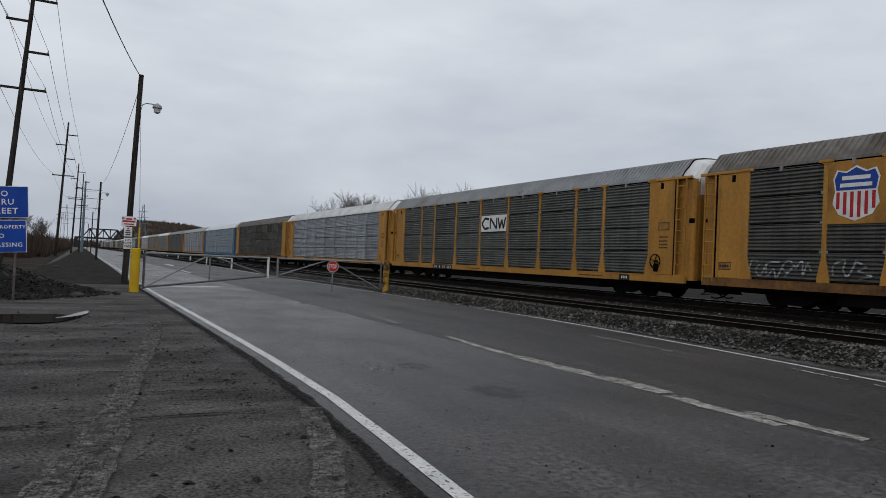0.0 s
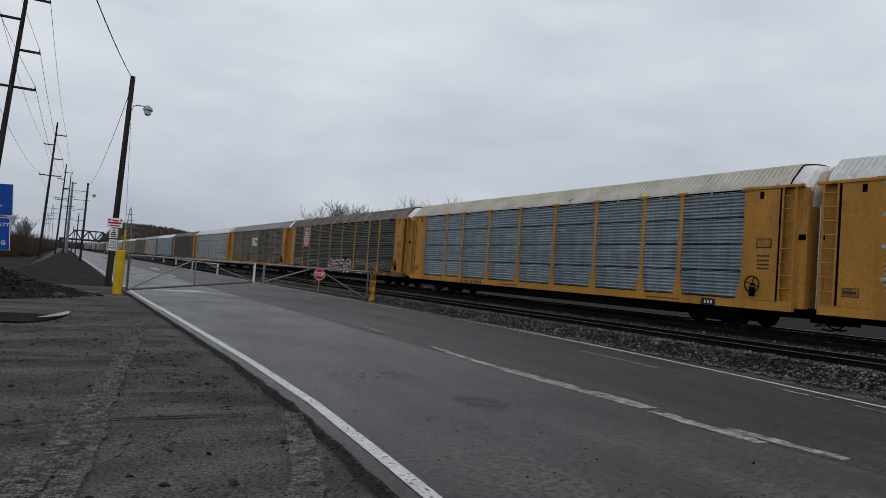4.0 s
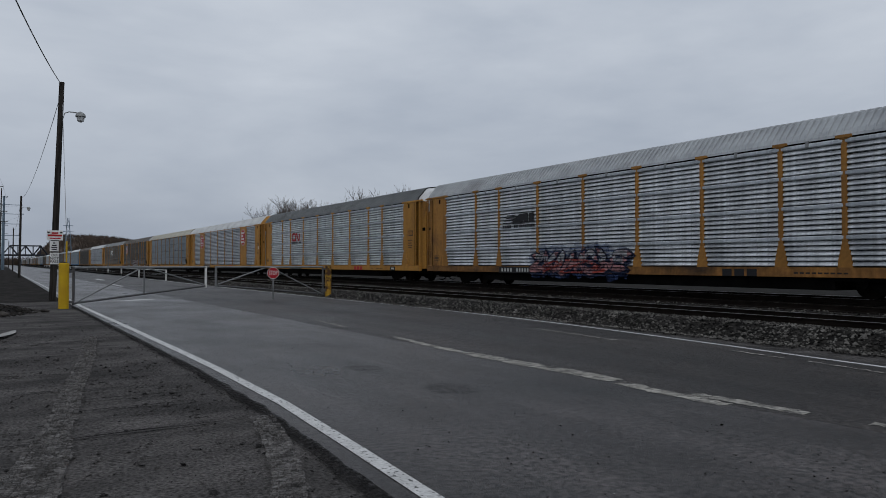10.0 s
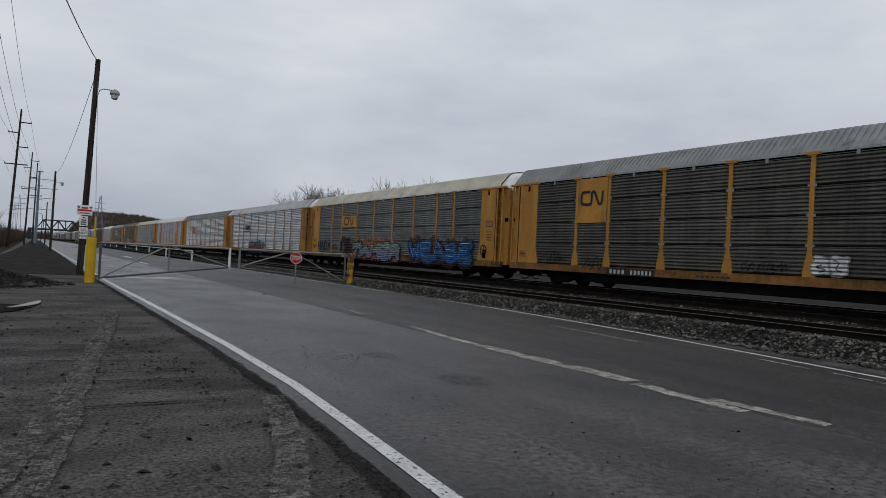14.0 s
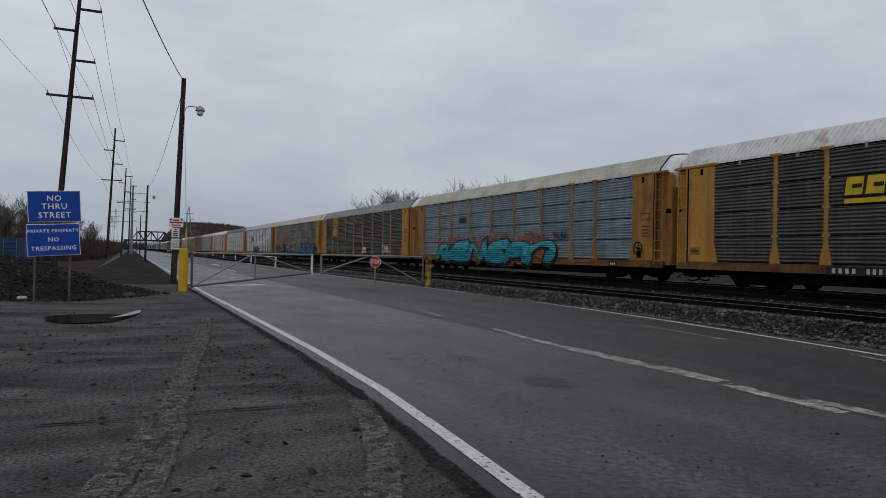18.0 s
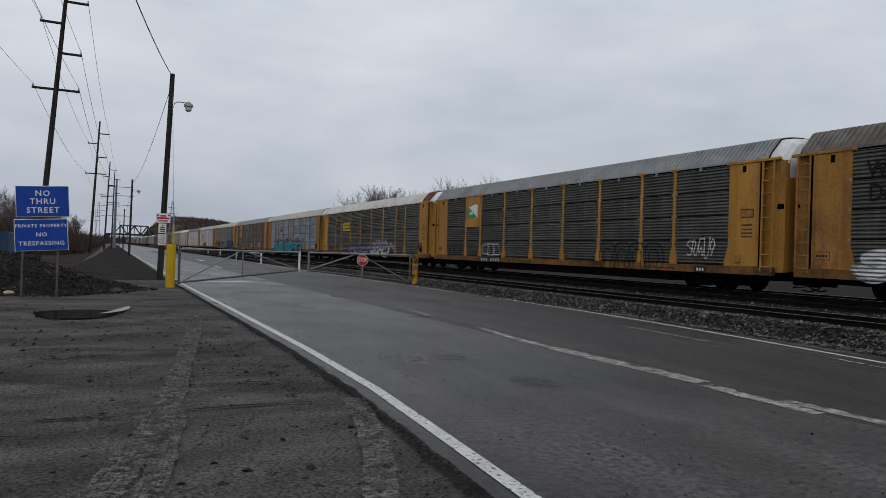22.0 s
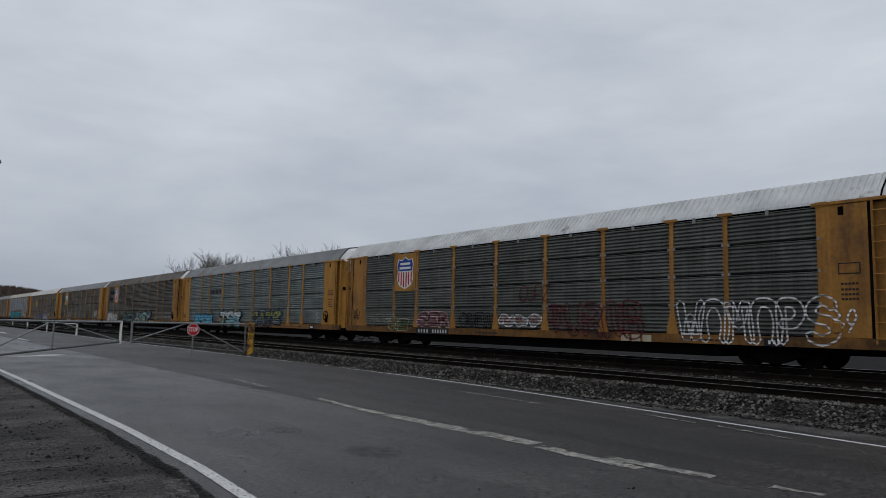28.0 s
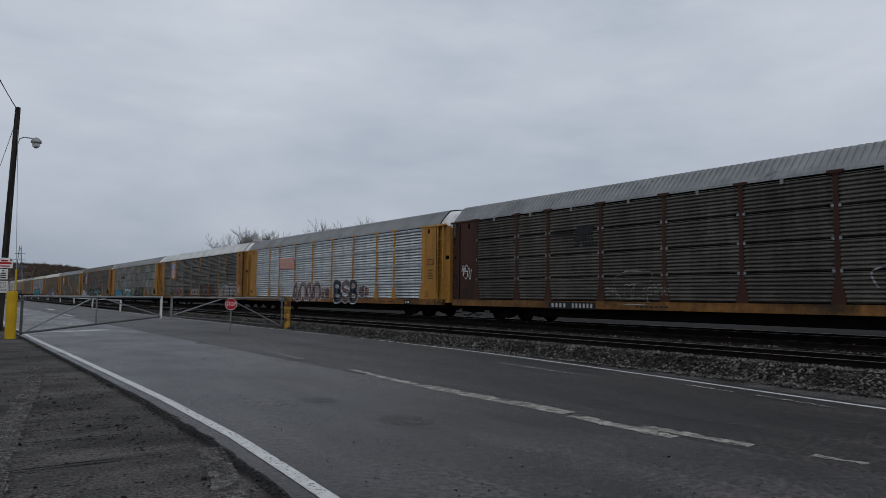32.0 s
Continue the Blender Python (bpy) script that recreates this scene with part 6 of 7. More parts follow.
def rack_car(index, style):
    """A tri-level automobile rack car, running towards +y; origin on the rails under its middle."""
    st = dict(panel="grey", roof="grey", frame=YELLOW, cap=WHITE_CAP, posts=None, end=None, smooth=(), flare=True, sill=None, ribs="fine", door=None, plate=BLACK, rim=BLACK)
    st.update(style)
    frame_mat, post_mat, end_mat = st["frame"], st["posts"] or st["frame"], st["end"] or st["frame"]
    near = index >= -2
    car = tagged(empty("autorack_car", pose(TRACK_X, 0, 0.63)), st["label"], "rail car", group="autorack cars of the freight train")
    turn = pose(0, 0, 0, 0, 0, 180)
    sides = (Matrix.Identity(4), turn)
    for side in sides:
        for i in range(9):
            a, b = POSTS[i], POSTS[i + 1]
            w = round(b - a, 2)
            k = 8 - i
            mid = pose(0, (a + b) / 2, 0)
            if k in st["smooth"]:
                me = cached(("smooth", w), lambda: Mesher().block(-1.535, -1.47, -w / 2 + 0.02, w / 2 - 0.02, PANEL_Z0, PANEL_Z1, 0.01).box(-1.545, -1.53, -0.02, 0.02, PANEL_Z0, PANEL_Z1).mesh("plain_panel"))
                put("plain_panel", me, frame_mat, car, side @ mid)
            else:
                pn = put("side_panel", cached(("panel", w, st["ribs"]), lambda: panel_mesh(w, st["ribs"])), GALV[st["panel"]], car, side @ mid)
                if near and side == sides[0] and st["ribs"] == "bold":
                    for sz in (1, 2, 3, 4):
                        put("sheet_band", cached(("sband", w), lambda: band_mesh(w)), GALV["band"], pn, pose(0, 0, PANEL_Z0 + sz * (PANEL_Z1 - PANEL_Z0) / 4 - 0.075))
                elif near and side == sides[0]:
                    for sz in (1, 2, 3):
                        for yy in (-w / 2 + 0.10, w / 2 - 0.10):
                            put("bracket", cached("bracket", lambda: Mesher().block(-1.555, -1.52, -0.04, 0.04, -0.045, 0.045, 0.008).mesh("bracket")), STEEL, pn, pose(0, yy, PANEL_Z0 + sz * (PANEL_Z1 - PANEL_Z0) / 4))
            if near and side == sides[0] and k not in st["smooth"]:
                put("clip", cached("clip", lambda: Mesher().block(-1.565, -1.50, -0.05, 0.05, 4.31, 4.49, 0.01).mesh("clip")), STEEL, pn, pose(0, 0.1, 0))
        for y in POSTS:
            e = 0 if abs(y) < 11 or not near else (1 if y > 0 else -1)
            put("post", cached(("post", st["flare"], e), lambda: post_mesh(st["flare"], e)), end_mat if e else post_mat, car, side @ pose(0, y, 0))
        for e in (0, 1):
            mir = Matrix.Diagonal((1, -1, 1, 1)) if e else Matrix.Identity(4)
            tag = ("m" if e else "")

            def flip(me):
                if e:
                    me = me.copy()
                    me.transform(mir)
                    me.flip_normals()
                return me
            panel = put("end_panel", cached(("endp", e), lambda: flip(end_panel_mesh())), end_mat, car, side)
            lad = put("ladder", cached(("lad", e), lambda: flip(ladder_mesh(13.00))), end_mat, car, side)
            put("ladder_rail", cached(("lad2", e), lambda: flip(ladder_mesh(13.52))), end_mat, lad)
            if near and side == sides[0]:
                put("stile", cached(("sta", e), lambda: flip(stile_mesh(11.70, 11.80))), end_mat, panel)
                put("stile", cached(("stb", e), lambda: flip(stile_mesh(12.76, 12.90))), end_mat, panel)
                put("gusset", cached(("gus", e), lambda: flip(gusset_mesh())), end_mat, panel)
                for k in range(9):
                    put("rung", cached("rung", lambda: Mesher().tube([(-1.55, 13.03, 0), (-1.55, 13.56, 0)], 0.02, 6).mesh("rung")) if not e else cached("rungm", lambda: Mesher().tube([(-1.55, -13.03, 0), (-1.55, -13.56, 0)], 0.02, 6).mesh("rung")), end_mat, lad, pose(0, 0, 0.88 + 0.41 * k))
            # No openings are cut: black blocks stand for the shade in gap and notch.
            put("door_gap", cached(("gap", e), lambda: flip(Mesher().box(-1.53, -1.46, 12.902, 12.998, 0.78, 4.38).mesh("door_gap"))), BLACK, car, side)
            put("latch_notch", cached(("notch", e), lambda: flip(Mesher().box(-1.542, -1.53, 12.05, 12.22, 4.12, 4.35).mesh("latch_notch"))), BLACK, car, side)
            if near and side == sides[0]:
                # The slot is a solid black piece, coloured as the shade inside it.
                put("vent_slot", cached(("vent", e), lambda: flip(Mesher().prism([(-1.368, 13.58), (-1.368, 13.70), (-1.268, 13.848), (-1.25, 13.84), (-1.35, 13.69), (-1.35, 13.58)], 2.80, 2.98, "z").mesh("vent_slot"))), BLACK, car)
                put("corner_plate", cached(("cplate", e), lambda: flip(Mesher().box(-1.375, -1.355, 13.57, 13.69, 1.3, 1.95).mesh("corner_plate"))), end_mat, car)
            if near and side == sides[0]:
                put("panel_seam", cached(("seam", e), lambda: flip(Mesher().box(-1.5385, -1.53, 11.735, 11.765, 0.90, 4.39).mesh("panel_seam"))), BLACK, car)
            put("lintel", cached(("lintel", e), lambda: flip(Mesher().block(-1.565, -1.46, 11.30, 13.83, 4.415, 4.51, 0.012).mesh("lintel"))), end_mat, car, side)
            put("corner_panel", cached(("corner", e), lambda: flip(Mesher().prism([(-1.36, 12.72), (-1.36, 13.70), (-1.26, 13.84), (-1.12, 13.88), (-1.12, 12.72)], 0.72, 4.42, "z").mesh("corner_panel"))), end_mat, car, side)
        put("side_sill", cached("sill", lambda: Mesher().block(-1.56, -1.40, -13.6, 13.6, 0.605, 0.885, 0.015).box(-1.566, -1.55, -13.6, 13.6, 0.85, 0.885).box(-1.566, -1.55, -13.6, 13.6, 0.605, 0.63).mesh("side_sill")), st["sill"] or (GRIMY_SILL if st["panel"] in ("dark", "taupe") or index in (5, 6, 8, 10, 12, 13, 14) else end_mat), car, side)
        # Black paints the shadow below the eave; car 3 has a yellow header.
        put("side_plate", cached("plate", lambda: Mesher().box(-1.515, -1.42, -12.9, 12.9, 4.38, 4.48).mesh("side_plate")), st["plate"], car, side)
    put("roof", cached(("roof", near), lambda: roof_mesh(near)), ROOF[st["roof"]], car)
    put("end_cap", cached("front_cap", lambda: cap_mesh(13.42)), st["cap"], car)
    put("end_cap", cached("cap", cap_mesh), st["cap"], car, turn)
    for s in (Matrix.Identity(4), turn):
        door = put("end_door", cached("door", lambda: Mesher().block(-1.3, -0.01, 13.80, 13.87, 0.74, 3.86, 0.02).block(0.01, 1.3, 13.80, 13.87, 0.74, 3.86, 0.02).box(-0.05, 0.05, 13.86, 13.90, 0.9, 3.8).mesh("end_door")), st["door"] or end_mat, car, s)
        put("roof_rim", cached(("rim", s == turn), lambda: rim_mesh(13.28, 13.32) if s == turn else rim_mesh(13.42, 13.47)), st["rim"], car, s)
        put("coupler", cached("coupler", lambda: Mesher().box(-0.11, 0.11, 13.2, 13.95, 0.30, 0.52).block(-0.17, 0.17, 13.9, 14.2, 0.26, 0.56, 0.03).mesh("coupler")), BLACK, car, s)
        put("brake_hose", cached("hose", lambda: hose([(-0.35, 13.3, 0.45), (-0.40, 13.6, 0.20), (-0.42, 13.95, 0.12), (-0.45, 14.2, 0.16)]).mesh("brake_hose")), BLACK, car, s)
        put("uncoupling_lever", cached("lever", lambda: Mesher().tube([(-1.45, 13.3, 0.42), (-1.40, 13.75, 0.26), (-0.3, 13.85, 0.30)], 0.018, 6).mesh("uncoupling_lever")), BLACK, car, s)
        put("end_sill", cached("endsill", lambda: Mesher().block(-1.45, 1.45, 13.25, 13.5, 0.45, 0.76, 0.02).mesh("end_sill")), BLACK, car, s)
    # Solid box filling the hollow car; its dark colour is the shade inside.
    put("interior", cached("inner", lambda: Mesher().box(-1.42, 1.42, -12.7, 12.7, 0.70, 4.45).mesh("interior")), INNER_SHADE, car)
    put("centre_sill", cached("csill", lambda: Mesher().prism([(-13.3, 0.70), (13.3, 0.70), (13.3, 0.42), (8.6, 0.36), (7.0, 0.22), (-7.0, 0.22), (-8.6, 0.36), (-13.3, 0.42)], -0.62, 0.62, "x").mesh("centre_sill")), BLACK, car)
    # Black boxes added under the floor to hold the deep shade there.
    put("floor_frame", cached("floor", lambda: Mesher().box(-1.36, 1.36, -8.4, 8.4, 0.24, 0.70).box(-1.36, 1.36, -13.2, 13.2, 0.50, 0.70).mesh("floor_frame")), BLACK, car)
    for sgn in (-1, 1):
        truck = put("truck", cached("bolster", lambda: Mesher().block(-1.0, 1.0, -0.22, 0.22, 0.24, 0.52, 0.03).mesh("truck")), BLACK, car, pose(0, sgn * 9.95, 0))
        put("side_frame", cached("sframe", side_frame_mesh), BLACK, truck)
        put("side_frame", CACHE["sframe"], BLACK, truck, turn)
        for k, y in ((0, -0.86), (1, 0.86)):
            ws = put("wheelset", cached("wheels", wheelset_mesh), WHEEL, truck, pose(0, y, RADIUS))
            SPIN.setdefault(k, []).append(ws)
    return car


CARS = {
    0: dict(panel="mid", roof="silver", label="weathered corrugated autorack with yellow posts and white emblem"),
    1: dict(panel="dark", roof="brown", label="sooty corrugated autorack with striped shield and graffiti"),
    2: dict(panel="blue", roof="cream", label="bluish silver corrugated autorack with yellow posts"),
    3: dict(ribs="bold", panel="silver", roof="white", smooth=(1, 7), flare=False, door=GALV["silver"], plate=YELLOW, rim=YELLOW, label="silver autorack with yellow frame and red octagons", cap=YELLOW),
    4: dict(ribs="bold", panel="bright", roof="grey", label="bright silver autorack with yellow frame and red emblem"),
    5: dict(ribs="bold", panel="bright", roof="pale", frame=YELLOW_OLD, label="bright silver autorack with black emblem and graffiti"),
    6: dict(panel="grey", roof="cream", label="grey autorack with yellow patch and colourful graffiti"),
    7: dict(panel="dark", roof="silver", label="grey autorack with yellow emblem panel"),
    8: dict(panel="blue", roof="cream", frame=YELLOW_OLD, label="bluish autorack with a large teal graffiti piece"),
    9: dict(panel="dark", roof="rusty", label="sooty autorack with pale graffiti and rust-patched roof"),
    10: dict(panel="dark", roof="silver", label="sooty autorack with flag panel on yellow"),
    11: dict(panel="dark", roof="brown", frame=YELLOW_OLD, label="sooty autorack with striped shield and pale green graffiti"),
    12: dict(panel="green", roof="silver", label="greenish grey autorack with pale cyan graffiti"),
    13: dict(panel="mid", roof="white", frame=YELLOW_OLD, label="grimy autorack with striped shield and white tags"),
    14: dict(ribs="bold", panel="bright", roof="silver", label="silver autorack with pink panel and maroon graffiti"),
    15: dict(panel="taupe", roof="silver", frame=BROWN, sill=GRIMY_SILL, label="brown-framed stained autorack with black emblem"),
    -1: dict(panel="silver", roof="white", posts=GALV["silver"], flare=False, label="silver autorack with white roof and yellow ends"),
    -2: dict(panel="taupe", roof="brown", posts=GALV["taupe"], flare=False, label="brown-stained autorack with yellow ends"),
    -3: dict(panel="blue", roof="white", frame=BLUE_RACK, posts=GALV["blue"], flare=False, label="blue-grey autorack with white roof"),
    -4: dict(panel="silver", roof="silver", posts=GALV["grey"], flare=False, label="silver grey autorack with yellow ends"),
}
AHEAD = (("grey", "silver", YELLOW), ("silver", "white", YELLOW_OLD), ("taupe", "brown", YELLOW_OLD), ("blue", "grey", BLUE_RACK), ("silver", "silver", YELLOW), ("dark", "grey", YELLOW_OLD), ("grey", "white", YELLOW))
built = {}
for i in range(-26, 16):
    if i in CARS:
        style = CARS[i]
    else:
        p_, r_, f_ = AHEAD[(-i) % 7]
        style = dict(panel=p_, roof=r_, frame=f_, posts=GALV[p_], flare=False, label="grey corrugated autorack far up the train")
    built[i] = rack_car(i, style)
# sides: panel k runs from the front; offsets are metres behind the middle
PANEL_U = [(POSTS[k] + POSTS[k + 1]) / 2 for k in range(9)]

BRAKE = (0, 1, 2, 6, 8, 9, 11, 12)


def brake_wheel_mesh():
    m_ = Mesher().tube([(0, 0.26 * math.cos(k * math.pi / 9), 0.26 * math.sin(k * math.pi / 9)) for k in range(19)], 0.022, 6)
    for k in range(4):
        a = k * math.pi / 2 + 0.3
        m_.tube([(0, 0, 0), (0, 0.26 * math.cos(a), 0.26 * math.sin(a))], 0.018, 5)
    m_.tube([(-0.03, 0, 0), (0.14, 0, 0)], 0.04, 8)
    return m_.mesh("brake_wheel")


for i, c in built.items():
    if i >= -1:
        # reporting mark plates and small stencils, unreadable bars
        if i != 2:
            flat(c, "number_plate", rect(-6.85, -4.40, 0.58, 0.845), PAINT_BLACK, -1.567)
        for a, b, n_ in ((-6.72, -5.86, 4), (-5.62, -4.5, 6)):
            bars(c, a, b, 0.715, 0.155, n_, PAINT_STENCIL if i != 2 else PAINT_BLACK, i + 40, x=-1.574, fill=0.5)
        flat(c, "data_plate", rect(9.9, 10.5, 0.60, 0.83), PAINT_BLACK, -1.567)
        bars(c, 10.0, 10.4, 0.715, 0.10, 3, PAINT_WHITE, i + 60, x=-1.574, fill=0.5)
        bars(c, 7.3, 8.9, 0.72, 0.045, 9, PAINT_BLACK, i + 80, x=-1.562)
        bars(c, -2.6, -1.2, 0.72, 0.05, 7, PAINT_BLACK, i + 90, x=-1.562)
        for z in (2.3, 2.15, 2.02, 1.9):
            bars(c, 12.0, 12.45, z, 0.05, 5, PAINT_BLACK, i * 7 + int(z * 10), x=-1.544)
        flat(c, "stencil_box", rect(11.95, 12.5, 2.55, 2.85), PAINT_BLACK, -1.5375, thick=0.002)
        flat(c, "stencil_box_face", rect(11.98, 12.47, 2.58, 2.82), YELLOW_OLD if c != built[15] else BROWN, -1.541, thick=0.002)
        put("brake_wheel_box", cached("bbox", lambda: Mesher().block(-1.60, -1.5, -12.05, -11.80, 1.0, 1.30, 0.03).mesh("brake_wheel_box")), BLACK if i in BRAKE else YELLOW_OLD, c)
        if i in BRAKE:
            put("brake_wheel", cached("bwheel", brake_wheel_mesh), BLACK, c, pose(-1.66, -11.95, 1.38))
        flat(c, "notice_frame", rect(-12.62, -12.08, 1.16, 1.42), PAINT_BLACK, -1.5375, thick=0.002)
        flat(c, "notice_face", rect(-12.60, -12.10, 1.18, 1.40), YELLOW_OLD if c != built[15] else BROWN, -1.541, thick=0.002)
        bars(c, -12.55, -12.15, 1.29, 0.07, 4, PAINT_BLACK, i * 5 + 3, x=-1.546)
    if i in (1, 3, 4, 5, 7, 11, 13):
        bars(c, *((3.3, 4.2) if i == 3 else (4.9, 6.2)), 0.715, 0.22, 3, {3: PAINT_RED, 4: PAINT_RED, 7: PAINT_RED, 5: PAINT_BLACK}.get(i, PAINT_CREAM), i + 1, x=-1.568, fill=0.78)

# emblems
EMBLEM_Y = plain("bright_yellow_paint", (0.60, 0.40, 0.02))
put("lettering", text_mesh("BI", 0.34), PAINT_WHITE, built[3], pose(-1.56, -12.48, 2.40, 90, 0, -90))
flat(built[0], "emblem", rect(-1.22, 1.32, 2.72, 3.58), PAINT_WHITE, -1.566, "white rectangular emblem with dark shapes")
for u, pts in ((-0.78, ((0.8, 0.9), (0.35, 1.0), (0.0, 0.5), (0.35, 0.0), (0.8, 0.1))), (0.05, ((0.05, 0.0), (0.05, 1.0), (0.75, 0.0), (0.75, 1.0))), (0.86, ((0.0, 1.0), (0.2, 0.0), (0.4, 0.8), (0.6, 0.0), (0.8, 1.0)))):
    for a, b in zip(pts, pts[1:]):
        put("emblem_shape", Mesher().add(*stroke([(u - 0.36 + 0.9 * p, 2.86 + 0.58 * q) for p, q in (a, b)], 0.13, -1.573)), PAINT_BLACK, built[0])
for i in (1, 11, 13):
    flat(built[i], "emblem_board", rect(-8.70, -7.00, 2.60, 4.42), YELLOW, -1.558, "yellow painted board behind an emblem")
    shield(built[i], -7.85, 3.47, 1.36, 1.58)
octo(built[3], PANEL_U[1], 3.46, 0.80)
octo(built[3], PANEL_U[7], 3.46, 0.80)
worm(built[4], PANEL_U[2] - 0.05, 3.05, 1.6, 0.52, PAINT_RED, 0.17)
bars(built[4], PANEL_U[2] - 1.0, PANEL_U[2] + 0.95, 2.62, 0.14, 9, PAINT_BLACK, 3)
flat(built[5], "emblem", [(-5.9, 2.78), (-5.15, 2.78), (-4.95, 3.2), (-5.35, 3.2), (-5.6, 3.05), (-5.8, 3.0)], PAINT_BLACK, -1.566, "black abstract emblem with streaks")
for k in range(4):
    flat(built[5], "emblem_streak", rect(-6.55 + 0.1 * k, -5.7, 2.8 + 0.11 * k, 2.85 + 0.11 * k), PAINT_BLACK, -1.568)
bars(built[5], -5.1, -4.35, 3.02, 0.38, 2, PAINT_BLACK, 5, fill=0.86)
bars(built[5], -6.60, -5.45, 2.66, 0.12, 7, PAINT_BLACK, 6, fill=0.8)
bars(built[5], -5.40, -4.30, 2.66, 0.12, 8, PAINT_BLACK, 7, fill=0.8)
bars(built[12], -6.72, -4.40, 3.16, 0.33, 8, PAINT_BLACK, 120, fill=0.70)
flat(built[6], "emblem_board", rect(-6.84, -4.25, 2.75, 3.55), YELLOW, -1.563, "yellow patch behind an emblem")
worm(built[6], -5.55, 3.18, 1.55, 0.52, PAINT_BLACK, 0.12)
flat(built[7], "emblem_board", rect(-8.70, -7.00, 2.62, 4.42), YELLOW, -1.558, "yellow painted board behind an emblem")
worm(built[7], -7.85, 3.62, 1.25, 0.56, PAINT_BLACK, 0.11)
flat(built[8], "emblem", rect(-5.6, -4.6, 3.0, 3.35), PAINT_BLACK, -1.566, "small black emblem")
flat(built[9], "emblem", rect(-6.3, -4.35, 2.72, 2.86), EMBLEM_Y, -1.566, "yellow emblem of three blocks over a bar")
for u in (-6.0, -5.35, -4.7):
    flat(built[9], "emblem_shadow", [(u - 0.36, 2.93), (u + 0.30, 2.93), (u + 0.38, 3.54), (u - 0.26, 3.54)], PAINT_BLACK, -1.566)
    flat(built[9], "emblem_block", [(u - 0.30, 2.97), (u + 0.25, 2.97), (u + 0.32, 3.50), (u - 0.22, 3.50)], EMBLEM_Y, -1.571)
    flat(built[9], "emblem_slot", rect(u - 0.05, u + 0.25, 3.17, 3.29), PAINT_BLACK, -1.576)
flat(built[10], "emblem_board", rect(-8.70, -7.00, 2.62, 4.42), YELLOW, -1.558, "yellow painted board behind a flag emblem")
flag = flat(built[10], "flag", [(-8.43, 3.88), (-8.18, 3.82), (-7.93, 3.90), (-7.58, 3.96), (-7.28, 3.92), (-7.28, 3.22), (-7.58, 3.16), (-7.93, 3.12), (-8.18, 3.16), (-8.43, 3.20)], PAINT_WHITE, -1.566, "white and green waving flag emblem")
flat(flag, "green_field", [(-8.43, 3.84), (-7.38, 3.23), (-7.58, 3.16), (-7.93, 3.12), (-8.18, 3.16), (-8.43, 3.20)], PAINT_GREEN, -1.571)
for u in (-8.26, -8.04):
    flat(flag, "wording_bar", rect(u, u + 0.15, 3.36, 3.52), PAINT_WHITE, -1.576)
put("rusted_roof_sheet", draw_in(roof_mesh(True, -13.30, -11.8256)), RUST, built[9], pose(0, 0, 0.010), label="rust-brown sheet at the end of the roof")
flat(built[14], "emblem", rect(-6.76, -4.30, 2.84, 3.58), PAINT_PINK, -1.563, "faded pink emblem panel")
bars(built[14], -6.65, -4.45, 3.36, 0.20, 8, PAINT_CREAM, 14, x=-1.57)
bars(built[14], -6.65, -5.0, 3.04, 0.20, 7, PAINT_CREAM, 16, x=-1.57)
flat(built[15], "emblem", [(-5.45, 3.36), (-4.60, 3.36), (-4.42, 3.70), (-5.30, 3.70)], PAINT_BLACK, -1.566, "black abstract emblem with streaks")
for k in range(5):
    flat(built[15], "emblem_streak", rect(-6.62, -5.50, 3.38 + 0.07 * k, 3.41 + 0.07 * k), PAINT_BLACK, -1.566)
bars(built[15], -5.5, -4.5, 3.22, 0.15, 7, PAINT_BLACK, 21)
bars(built[15], -5.5, -4.3, 3.02, 0.15, 8, PAINT_BLACK, 22)

